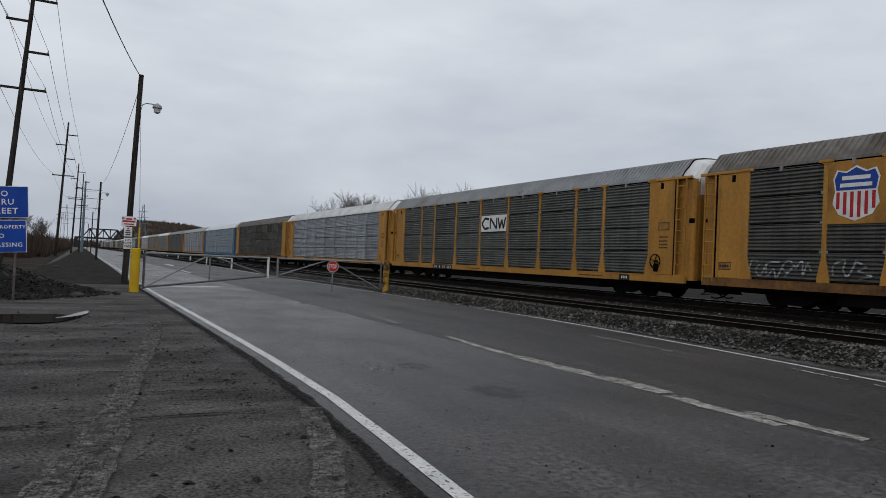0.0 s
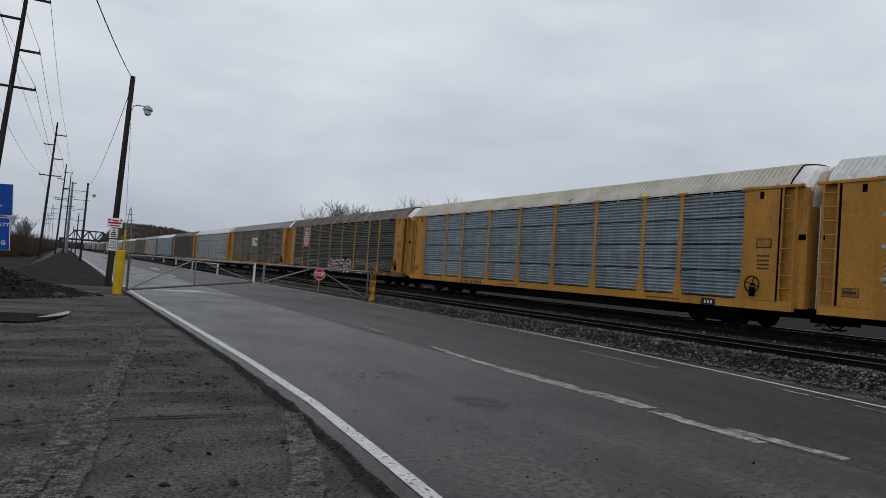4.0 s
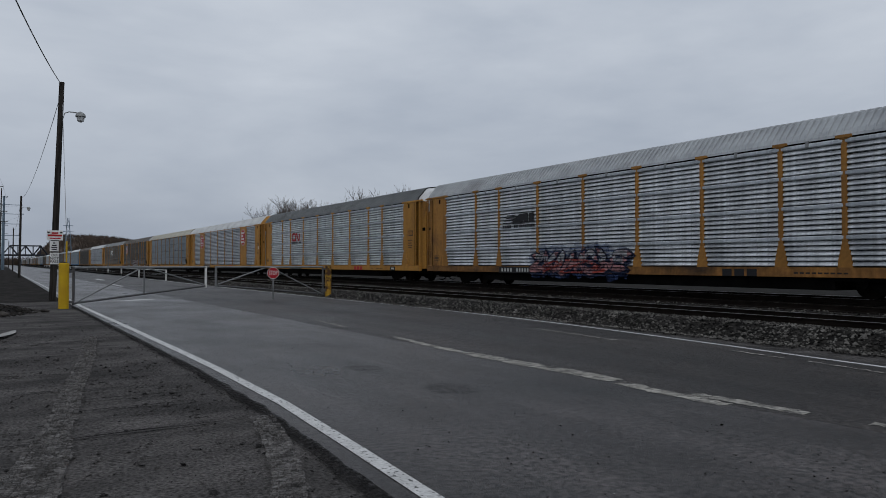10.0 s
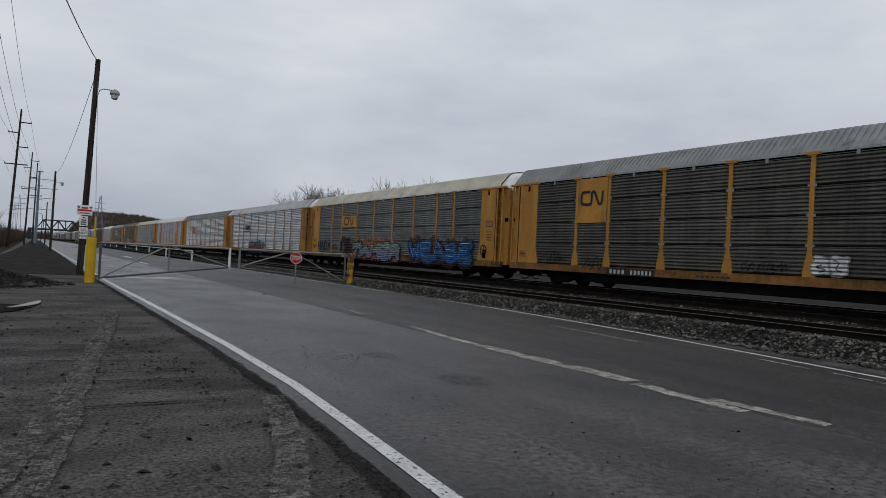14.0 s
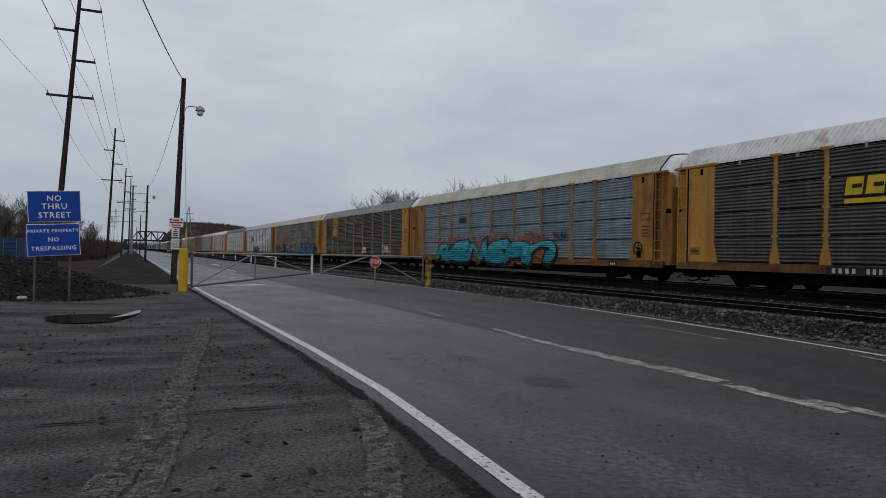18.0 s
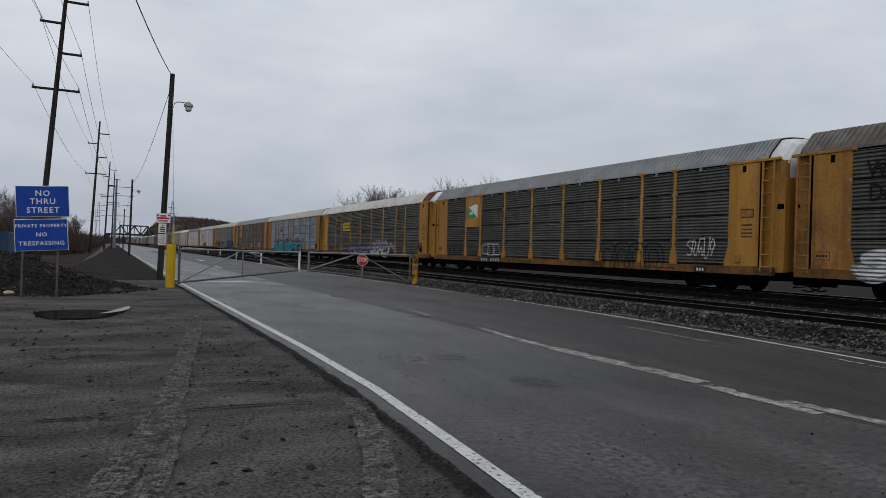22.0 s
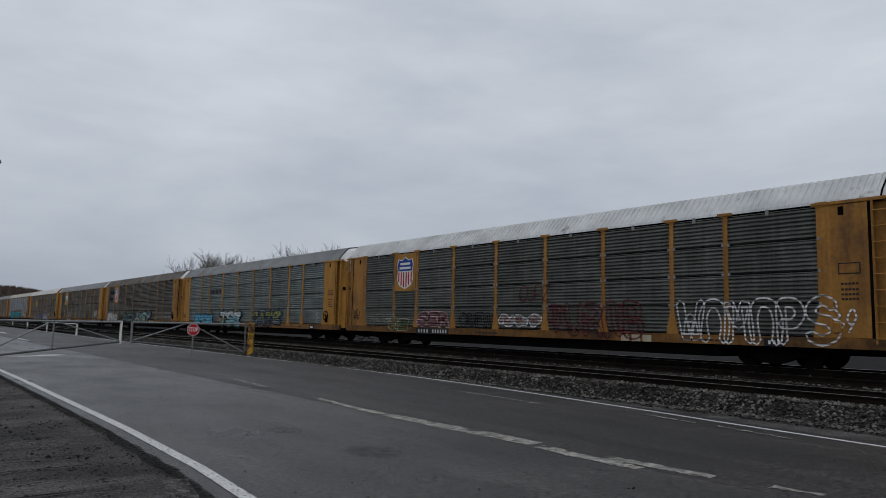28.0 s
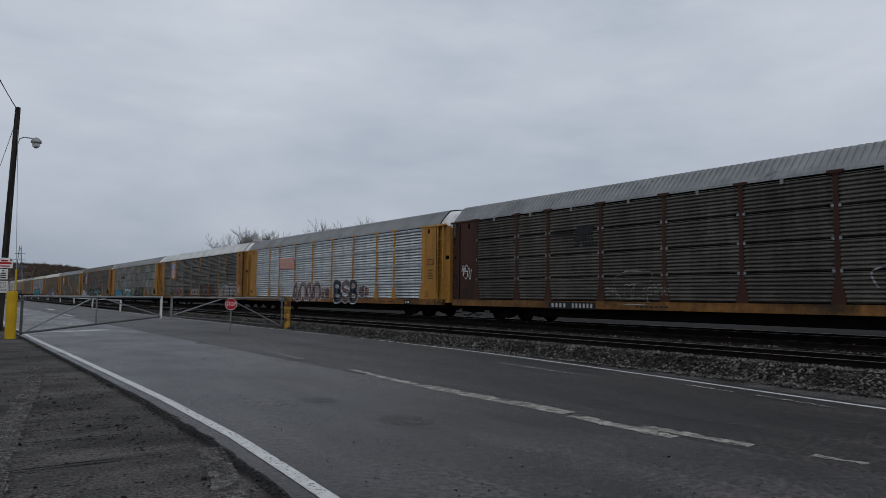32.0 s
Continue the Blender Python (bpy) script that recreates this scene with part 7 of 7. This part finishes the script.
# graffiti
LETTERS = {
    "A": (((0.0, 0.0), (0.28, 0.6), (0.5, 1.0), (0.72, 0.6), (1.0, 0.0)), ((0.2, 0.35), (0.8, 0.35))),
    "B": (((0.1, 0.0), (0.08, 0.5), (0.1, 1.0), (0.65, 1.0), (0.85, 0.78), (0.6, 0.53), (0.15, 0.52)), ((0.55, 0.53), (0.95, 0.3), (0.7, 0.0), (0.1, 0.0))),
    "C": (((0.95, 0.82), (0.6, 1.0), (0.15, 0.8), (0.05, 0.4), (0.3, 0.03), (0.7, 0.0), (0.98, 0.2)),),
    "D": (((0.1, 0.0), (0.05, 0.5), (0.1, 1.0), (0.6, 0.98), (0.95, 0.6), (0.85, 0.2), (0.5, 0.0), (0.1, 0.0)),),
    "E": (((0.95, 1.0), (0.1, 0.97), (0.05, 0.5), (0.1, 0.03), (0.98, 0.0)), ((0.1, 0.52), (0.75, 0.54))),
    "G": (((0.92, 0.82), (0.55, 1.0), (0.12, 0.8), (0.05, 0.35), (0.35, 0.0), (0.8, 0.05), (0.95, 0.42), (0.55, 0.45)),),
    "H": (((0.1, 0.0), (0.08, 0.5), (0.12, 1.0)), ((0.9, 0.0), (0.92, 0.5), (0.88, 1.0)), ((0.1, 0.5), (0.9, 0.5))),
    "K": (((0.1, 0.0), (0.08, 0.5), (0.12, 1.0)), ((0.95, 1.0), (0.5, 0.65), (0.2, 0.48), (0.55, 0.3), (1.0, 0.0))),
    "L": (((0.1, 1.0), (0.08, 0.5), (0.1, 0.05), (0.5, 0.0), (0.95, 0.03)),),
    "M": (((0.0, 0.0), (0.1, 0.6), (0.15, 1.0), (0.5, 0.4), (0.85, 1.0), (0.92, 0.6), (1.0, 0.0)),),
    "N": (((0.08, 0.0), (0.05, 0.55), (0.1, 1.0), (0.5, 0.5), (0.9, 0.0), (0.95, 0.5), (0.92, 1.0)),),
    "O": (((0.5, 1.0), (0.1, 0.8), (0.05, 0.3), (0.45, 0.0), (0.9, 0.2), (0.95, 0.7), (0.5, 1.0)),),
    "P": (((0.1, 0.0), (0.05, 0.5), (0.1, 1.0), (0.65, 0.98), (0.9, 0.72), (0.6, 0.46), (0.12, 0.45)),),
    "R": (((0.1, 0.0), (0.05, 0.5), (0.1, 1.0), (0.65, 0.98), (0.9, 0.74), (0.6, 0.5), (0.15, 0.48)), ((0.5, 0.48), (0.75, 0.25), (1.0, 0.0))),
    "S": (((0.92, 0.85), (0.55, 1.0), (0.12, 0.85), (0.15, 0.6), (0.8, 0.45), (0.92, 0.18), (0.5, 0.0), (0.05, 0.12)),),
    "T": (((0.0, 0.95), (0.5, 1.0), (1.0, 0.95)), ((0.5, 1.0), (0.48, 0.5), (0.45, 0.0))),
    "U": (((0.05, 1.0), (0.08, 0.4), (0.4, 0.0), (0.8, 0.15), (0.92, 0.5), (0.95, 1.0)),),
    "W": (((0.0, 1.0), (0.15, 0.4), (0.28, 0.0), (0.5, 0.6), (0.72, 0.0), (0.85, 0.4), (1.0, 1.0)),),
    "Y": (((0.0, 1.0), (0.25, 0.65), (0.5, 0.5), (0.75, 0.65), (1.0, 1.0)), ((0.5, 0.5), (0.48, 0.25), (0.45, 0.0))),
    "Z": (((0.05, 1.0), (0.5, 0.97), (0.95, 1.0), (0.5, 0.5), (0.05, 0.03), (0.5, 0.0), (1.0, 0.02)),),
}
# shapes that are no letters, for lettering nobody could read
LETTERS.update({"12345678"[k]: (g_,) for k, g_ in enumerate(GLYPHS)})
LETTERS["8"] = (((0.0, 0.1), (0.2, 0.8), (0.45, 1.0), (0.6, 0.5), (0.35, 0.2), (0.8, 0.0), (1.05, 0.6)),)
LETTERS["("] = (((0.1, 0.0), (0.0, 0.6), (0.3, 1.0), (0.8, 0.95), (1.0, 0.5), (0.9, 0.0)),)


def dense_line(points):
    pts = [Vector(p) for p in points]
    out = []
    for i in range(len(pts) - 1):
        p0, p1, p2, p3 = pts[max(i - 1, 0)], pts[i], pts[i + 1], pts[min(i + 2, len(pts) - 1)]
        for k in range(6):
            t = k / 6
            out.append(0.5 * ((2 * p1) + (p2 - p0) * t + (2 * p0 - 5 * p1 + 4 * p2 - p3) * t * t + (3 * p1 - p0 - 3 * p2 + p3) * t ** 3))
    return out + [pts[-1]]


def band(m_, line, width, x, grow=0.0, shift=(0.0, 0.0), keep=None, tip=0.0, swell=0.0):
    """A strip along a line in a car's side; it rises by a hair along its length, so that crossings never lie in one plane."""
    n = len(line)
    vs, ends = [], []
    for i, p in enumerate(line):
        d = line[min(i + 1, n - 1)] - line[max(i - 1, 0)]
        d = d.normalized() if d.length > 1e-6 else Vector((1, 0))
        if i == 0:
            p = p - d * grow
        if i == n - 1:
            p = p + d * grow
        s_ = Vector((-d.y, d.x)) * (width * (1 + swell * math.sin(2.2 + 6.3 * i / n)) if width > 0.09 else width) / 2
        if i in (0, n - 1):
            ends.append(p + d * (tip if i else -tip) * width)
        for q in (p - s_, p + s_):
            vs.append((x - 0.00006 * i, -(q.x + shift[0]), q.y + shift[1]))
    fs = [(2 * i, 2 * i + 1, 2 * i + 3, 2 * i + 2) for i in range(n - 1) if keep is None or keep((line[i].y + line[i + 1].y) / 2)]
    if tip and keep is None:
        for q, a, i in ((ends[0], 0, 0), (ends[1], 2 * n - 2, n - 1)):
            fs.append((a, a + 1, len(vs)))
            vs.append((x - 0.00006 * i, -(q.x + shift[0]), q.y + shift[1]))
    m_.add(vs, fs)


def letter_lines(glyph, u, cell, z0, z1, g, slant, jag):
    h0, h1 = z0 + g.uniform(0, jag) * (z1 - z0), z1 - g.uniform(0, jag) * (z1 - z0)
    sk, w = slant + g.uniform(-jag, jag), cell * g.uniform(0.80, 0.92)
    return [dense_line([(u + w * (p + sk * (q - 0.5) + g.uniform(-jag, jag) * 0.35), h0 + (h1 - h0) * (q + g.uniform(-jag, jag) * 0.25)) for p, q in part_]) for part_ in LETTERS[glyph]]


def lettering(parent, word, u0, u1, z0, z1, fill, edge, seed, label, fat=0.30, line=0.05, second=None, glow=None, shine=None, slant=0.0, jag=0.10, cast=0.0, tip=0.25, swell=0.12):
    """Fat edged spray letters. second: a colour for their upper half; glow: a cloud of paint behind; cast: an offset drop shadow."""
    g = random.Random(seed)
    cell = (u1 - u0) / len(word)
    w = fat * cell
    pad = w / 2 + line
    mid = z0 + 0.52 * (z1 - z0)
    if glow:
        cloud = Mesher()
        for i in range(int((u1 - u0) / 0.5)):
            o = blob(u0 + 0.5 * (i + 0.5), (z0 + z1) / 2 + g.uniform(-0.12, 0.12), 0.72, (z1 - z0) * g.uniform(0.95, 1.22), g)
            cloud.add([(-1.5675 - 0.0004 * (i % 2), -p, q) for p, q in o], [tuple(range(len(o)))])
        put("graffiti_cloud", cloud, glow, parent, label="cloud of spray paint behind lettering")
    for i, ch in enumerate(word):
        lines = letter_lines(ch, u0 + cell * (i + 0.06), cell, z0 + pad, z1 - pad, g, slant, jag)
        x = -1.5695 - 0.0030 * (i % 2)
        rim, body, top, glint = Mesher(), Mesher(), Mesher(), Mesher()
        for k, ln in enumerate(lines):
            if cast:
                band(rim, ln, w + 2 * line, x + 0.0006 + 0.0001 * k, line, (cast, -cast), None, tip, swell)
            band(rim, ln, w + 2 * line, x - 0.0005 * k, line, tip=tip, swell=swell)
            band(body, ln, w, x - 0.0062 - 0.0005 * k, tip=tip, swell=swell)
            if second:
                band(top, ln, w * 0.96, x - 0.0076 - 0.0005 * k, keep=lambda z: z > mid, swell=swell)
            if shine:
                band(glint, ln, 0.035, x - 0.0092 - 0.0005 * k, shift=(-w * 0.24, w * 0.24))
        piece = put("graffiti_letter", rim, edge, parent, label=label)
        put("letter_fill", body, fill, piece)
        if second:
            tagged(put("letter_top", top, second, piece), kind="stuff")
        if shine:
            tagged(put("letter_glint", glint, shine, piece), kind="stuff")


def outlines(parent, word, u0, u1, z0, z1, mat, seed, label, fat=0.34, line=0.045, slant=0.0, jag=0.08):
    """Hollow letters, drawn by their contours alone."""
    g = random.Random(seed)
    cell = (u1 - u0) / len(word)
    for i, ch in enumerate(word):
        m_ = Mesher()
        for k, ln in enumerate(letter_lines(ch, u0 + cell * (i + 0.06), cell, z0 + fat * cell / 2, z1 - fat * cell / 2, g, slant, jag)):
            n, sides_ = len(ln), []
            for s_ in (-1, 1):
                row = []
                for j, p in enumerate(ln):
                    d = (ln[min(j + 1, n - 1)] - ln[max(j - 1, 0)])
                    d = d.normalized() if d.length > 1e-6 else Vector((1, 0))
                    row.append(p + Vector((-d.y, d.x)) * s_ * fat * cell / 2)
                sides_.append(row)
            ring = sides_[0] + [ln[-1] + (ln[-1] - ln[-2]).normalized() * fat * cell * 0.45] + sides_[1][::-1] + [ln[0] + (ln[0] - ln[1]).normalized() * fat * cell * 0.45, sides_[0][0]]
            band(m_, ring, line, -1.5695 - 0.006 * k)
        put("graffiti_letter", m_, mat, parent, label=label)


def scrawl(parent, word, u0, u1, z0, z1, mat, width, seed, label, slant=0.15, jag=0.16, x=-1.5695):
    """Thin tag letters of one pass of the can."""
    g = random.Random(seed)
    cell = (u1 - u0) / len(word)
    m_ = Mesher()
    for i, ch in enumerate(word):
        for k, ln in enumerate(letter_lines(ch, u0 + cell * i, cell * 1.15, z0, z1, g, slant, jag)):
            band(m_, ln, width, x - 0.0016 * (i % 2) - 0.0006 * k)
    tagged(put("graffiti_tag", m_, mat, parent, label=label), kind="stuff")


lettering(built[1], "SORG", -1.35, 3.75, 0.56, 1.66, SPRAY_MAROON, SPRAY_WHITE, 31, "white edged maroon graffiti lettering", 0.17, 0.095, glow=SPRAY_DUSK, jag=0.05)
for a_, b_, z_, q_, sd in ((-11.25, -9.1, 0.98, "1624", 32), (-8.5, -7.2, 1.0, "35", 33), (-6.4, -4.6, 0.98, "274", 36), (4.65, 6.7, 1.08, "41326", 34), (7.05, 8.65, 0.95, "5173", 37), (9.1, 10.9, 0.98, "264", 38)):
    scrawl(built[1], q_, a_, b_, z_, z_ + 0.62, SPRAY_GREY, 0.055, sd, "thin grey spray tag")
lettering(built[5], "ZK8WS5E", -4.55, 0.95, 0.50, 1.64, SPRAY_PINK, SPRAY_INK, 51, "pink and grey graffiti piece edged in blue", 0.26, 0.05, second=SPRAY_GREY, glow=SPRAY_HAZE, slant=0.30, jag=0.24, cast=0.06, tip=1.1, swell=0.35)
scrawl(built[5], "4K1ZW26A", -4.3, 0.8, 0.62, 1.50, SPRAY_INK, 0.035, 52, "thin dark blue lines over a graffiti piece", 0.35, 0.22, x=-1.590)
scrawl(built[5], "2Z5", -4.0, 0.2, 0.60, 1.20, SPRAY_RED, 0.07, 53, "red strokes in a graffiti piece", 0.35, 0.22, x=-1.586)
put("lettering", text_mesh("HADA", 1.02), SPRAY_BLACK, built[6], pose(-1.5695, 10.2, 1.36, 90, 0, -90) @ Matrix.Diagonal((0.94, 0.92, 1, 1)))
scrawl(built[6], "635", -8.65, -7.5, 1.12, 1.6, SPRAY_BLACK, 0.06, 61, "black spray tag")
scrawl(built[6], "24", -12.6, -11.8, 1.2, 1.55, SPRAY_BLACK, 0.05, 66, "black spray tag on a yellow panel")
scrawl(built[6], "71", -12.5, -11.85, 1.65, 1.95, SPRAY_BLACK, 0.05, 68, "black spray tag on a yellow panel")
lettering(built[6], "(8", -6.85, -4.75, 0.75, 2.12, SPRAY_BLACK, SPRAY_MAROON, 62, "black and maroon graffiti shapes", 0.36, 0.06, jag=0.06)
lettering(built[6], "TAMER", -4.70, 2.75, 0.52, 1.80, SPRAY_LILAC, SPRAY_BLACK, 63, "lilac and mint graffiti piece with dark edges", 0.27, 0.065, second=SPRAY_SAGE, glow=SPRAY_ORANGE, slant=0.2, jag=0.18, cast=0.07, tip=0.8, swell=0.35)
lettering(built[6], "WEASE", 3.95, 10.9, 0.50, 1.92, SPRAY_COBALT, SPRAY_BLACK, 64, "cobalt blue graffiti piece edged in black", 0.29, 0.065, shine=SPRAY_CYAN, glow=SPRAY_DUSK, slant=-0.1, jag=0.14, cast=0.08, tip=0.4, swell=0.35)
scrawl(built[7], "4137", -11.15, -9.4, 0.96, 1.42, SPRAY_BLACK, 0.04, 73, "faint black spray tag")
scrawl(built[7], "253", -8.4, -7.15, 0.66, 1.3, SPRAY_BLACK, 0.045, 75, "faint black spray tag")
bubbles(built[7], 1.5, 2.6, 0.90, 1.48, 2, SPRAY_WHITE, SPRAY_GREY, 72, "white spray drawing", 0.05, SPRAY_BLACK, 1.0)
scrawl(built[7], "61354", -0.85, 0.75, 0.92, 1.3, SPRAY_BLACK, 0.04, 74, "faint black spray tag")
lettering(built[8], "8ENER(", -8.9, 5.5, 0.55, 1.98, SPRAY_TEAL, SPRAY_BLACK, 81, "large teal graffiti piece edged in black and orange", 0.19, 0.07, second=SPRAY_AQUA, glow=SPRAY_ORANGE, slant=0.25, jag=0.14, cast=0.12, tip=1.0, swell=0.45)
scrawl(built[8], "4172", 5.4, 6.7, 1.8, 2.25, SPRAY_BLACK, 0.06, 83, "black spray tag")
lettering(built[9], "ZENCO", -4.35, 1.65, 0.56, 1.50, SPRAY_LILAC, SPRAY_BLACK, 91, "grey-lilac graffiti lettering with black edges", 0.24, 0.06, jag=0.06)
lettering(built[9], "SEKEY", 1.60, 6.1, 0.56, 1.85, SPRAY_WHITE, SPRAY_LILAC, 92, "white and pink graffiti lettering", 0.20, 0.05, second=SPRAY_PINK, slant=0.1, jag=0.22, cast=0.07, tip=0.9, swell=0.4)
scrawl(built[9], "41625", 5.95, 7.35, 1.15, 1.6, SPRAY_WHITE, 0.03, 93, "thin white spray tag")
scrawl(built[10], "1((2", -11.3, -9.1, 0.93, 1.62, SPRAY_BLACK, 0.06, 103, "thin black spray tag")
bubbles(built[10], -6.5, -4.55, 0.93, 1.66, 3, None, SPRAY_WHITE, 101, "white outlined spray drawing", 0.055, None, 0.7)
bubbles(built[7], 6.95, 8.4, 0.92, 1.65, 3, SPRAY_WHITE, SPRAY_GREY, 76, "white spray drawing", 0.05, SPRAY_BLACK)
outlines(built[10], "((((", 4.4, 8.2, 0.56, 1.74, SPRAY_BLACK, 102, "black outlined spray lettering", 0.30, 0.05)
scrawl(built[10], "S16U2", 9.55, 10.9, 1.1, 1.9, SPRAY_WHITE, 0.05, 104, "thin white spray tag")
lettering(built[11], "SHAD", -11.2, -6.9, 0.55, 1.58, SPRAY_WHITE, SPRAY_GREY, 111, "white graffiti lettering", 0.22, 0.05, jag=0.20, cast=0.07, tip=0.9, swell=0.4)
lettering(built[11], "DOECK", -5.2, -0.1, 0.56, 1.62, SPRAY_SLATE, SPRAY_BLACK, 112, "pale grey and green graffiti lettering", 0.17, 0.075, shine=SPRAY_CYAN, glow=SPRAY_MOSS, slant=0.2, jag=0.22, cast=0.08, tip=1.0, swell=0.45)
lettering(built[11], "AKEY", 0.3, 5.0, 0.56, 1.75, SPRAY_SAGE, SPRAY_BLACK, 113, "pale cyan graffiti lettering", 0.24, 0.075, second=SPRAY_CYAN, shine=SPRAY_WHITE, slant=0.25, jag=0.20, cast=0.08, tip=1.0, swell=0.45)
outlines(built[11], "BOSKMR(", 7.1, 11.5, 0.54, 1.58, SPRAY_ASH, 114, "pale outlined spray lettering", 0.44, 0.05, jag=0.08)
for word_, z_ in (("We will", 3.78), ("Deliver", 3.12)):
    put("lettering", text_mesh(word_, 0.72), SPRAY_BLACK, built[11], pose(-1.556, 10.05, z_, 90, 0, -90) @ Matrix.Diagonal((0.82, 1, 1, 1)))
lettering(built[12], "EMOK", -9.85, -5.9, 0.56, 1.58, SPRAY_SKY, SPRAY_INK, 121, "sky blue graffiti lettering", 0.34, 0.07, jag=0.08, cast=0.05)
lettering(built[12], "TSE", -4.4, -0.4, 0.52, 1.80, SPRAY_CYAN, SPRAY_BLACK, 122, "pale cyan and white graffiti piece", 0.24, 0.06, second=SPRAY_WHITE, jag=0.16, slant=0.1, cast=0.06, tip=0.9, swell=0.35)
lettering(built[12], "CATE", 1.45, 6.0, 0.70, 1.72, SPRAY_SLATE, SPRAY_BLACK, 123, "dull green and yellow spray lettering", 0.22, 0.06, second=SPRAY_YELLOW, glow=SPRAY_HAZE, jag=0.16, slant=0.15, tip=0.9, swell=0.3)
scrawl(built[12], "27", 10.2, 11.1, 1.0, 1.75, SPRAY_WHITE, 0.04, 124, "thin white spray tag")
scrawl(built[13], "41", -12.6, -11.9, 1.1, 1.8, SPRAY_BLACK, 0.045, 131, "dark spray tag on a yellow panel")
outlines(built[13], "NOAL", -11.2, -8.1, 0.92, 1.5, SPRAY_ASH, 138, "pale outlined spray lettering", 0.22, 0.06)
bubbles(built[13], -9.2, -7.6, 0.66, 1.35, 2, SPRAY_MOSS, SPRAY_SAND, 139, "cream edged spray patch", 0.05, None, 1.0)
lettering(built[13], "SER", -6.7, -4.4, 0.90, 1.66, SPRAY_DUSK, SPRAY_BLUSH, 132, "dark spray lettering edged in pale pink", 0.20, 0.055, jag=0.12, slant=0.1, tip=0.8, swell=0.3)
outlines(built[13], "O1E3", -3.65, -1.5, 0.93, 1.58, SPRAY_BLACK, 133, "dark outlined spray lettering", 0.22, 0.05)
lettering(built[13], "172", -1.0, 1.25, 0.93, 1.55, SPRAY_ASH, SPRAY_WHITE, 134, "white edged spray lettering with pink marks", 0.28, 0.05, shine=SPRAY_RED)
scrawl(built[13], "CUPZ", 0.05, 1.7, 2.0, 2.6, SPRAY_MAROON, 0.06, 137, "maroon spray tag", 0.1, 0.05)
outlines(built[13], "4UR3B", 1.6, 5.9, 0.62, 1.95, SPRAY_MAROON, 135, "maroon outlined spray lettering", 0.24, 0.075)
outlines(built[13], "W(M(PS", 7.2, 11.9, 0.60, 2.0, SPRAY_WHITE, 136, "white outlined spray lettering", 0.34, 0.055)
scrawl(built[13], "52", 11.8, 12.4, 1.0, 1.75, SPRAY_WHITE, 0.05, 140, "white spray tag on a yellow panel")
lettering(built[14], "8(3(", -4.3, 0.0, 0.55, 1.98, SPRAY_MAROON, SPRAY_WHITE, 141, "maroon graffiti shapes edged in white", 0.30, 0.055, shine=SPRAY_WHITE, jag=0.06)
bubbles(built[14], -0.1, 1.25, 0.75, 1.5, 2, SPRAY_MAROON, SPRAY_WHITE, 146, "round maroon spray shapes edged in white", 0.05, None, 1.0)
lettering(built[14], "B", 1.80, 2.95, 0.55, 2.0, SPRAY_INK, SPRAY_WHITE, 142, "black graffiti letter edged in white", 0.26, 0.06, jag=0.02)
lettering(built[14], "S", 2.85, 4.0, 0.55, 2.0, SPRAY_MAROON, SPRAY_WHITE, 147, "maroon graffiti letter edged in white", 0.26, 0.06, jag=0.02)
lettering(built[14], "B", 3.9, 4.95, 0.55, 2.0, SPRAY_INK, SPRAY_WHITE, 148, "black graffiti letter edged in white", 0.26, 0.06, jag=0.02)
bubbles(built[14], 5.15, 6.2, 0.93, 1.6, 2, SPRAY_MAROON, SPRAY_WHITE, 143, "small maroon spray blobs", 0.04, None, 1.0)
scrawl(built[14], "2614", -11.2, -9.7, 0.95, 1.85, SPRAY_WHITE, 0.035, 144, "thin white spray tag")
scrawl(built[14], "53172", -6.2, -4.5, 0.95, 1.6, SPRAY_WHITE, 0.035, 145, "thin white spray tag")
bubbles(built[15], -3.3, -2.1, 0.68, 1.9, 1, None, SPRAY_ASH, 151, "thin pale spray drawing", 0.045, None, 1.0)
bubbles(built[15], -3.1, -2.3, 0.95, 1.5, 2, None, SPRAY_ASH, 154, "thin pale spray drawing", 0.04, None, 1.0)
scrawl(built[15], "2145", -3.95, -3.35, 1.05, 1.42, SPRAY_ASH, 0.03, 155, "thin pale spray tag")
scrawl(built[15], "63271", -2.05, -1.2, 1.05, 1.48, SPRAY_ASH, 0.03, 156, "thin pale spray tag")
scrawl(built[15], "4S1", -12.55, -11.85, 1.75, 2.5, SPRAY_WHITE, 0.05, 152, "thin pale spray tag on a brown panel")
scrawl(built[15], "3162", 5.0, 8.4, 1.2, 1.9, SPRAY_GREY, 0.05, 153, "thin grey spray drawing")


def motions():
    """The train runs away from the camera; its wheels roll."""
    for i, c in built.items():
        walk(c, [(t, pose(TRACK_X, 31.78 - 27.4 * i + run(t), 0.63)) for t in (0, 4, 8, 12, 16, 20, 24, 28, 32)])
    for k, sets in SPIN.items():
        first = sets[0]
        y = first.location.y
        walk(first, [(n / FPS, pose(0, y, RADIUS, -math.degrees(run(n / FPS) / RADIUS) % 360)) for n in range(32 * FPS + 1)])
        data = first.animation_data
        for w in sets[1:]:
            w.rotation_mode = "QUATERNION"
            w.animation_data_create().action = data.action
            w.animation_data.action_slot = data.action_slot


motions()
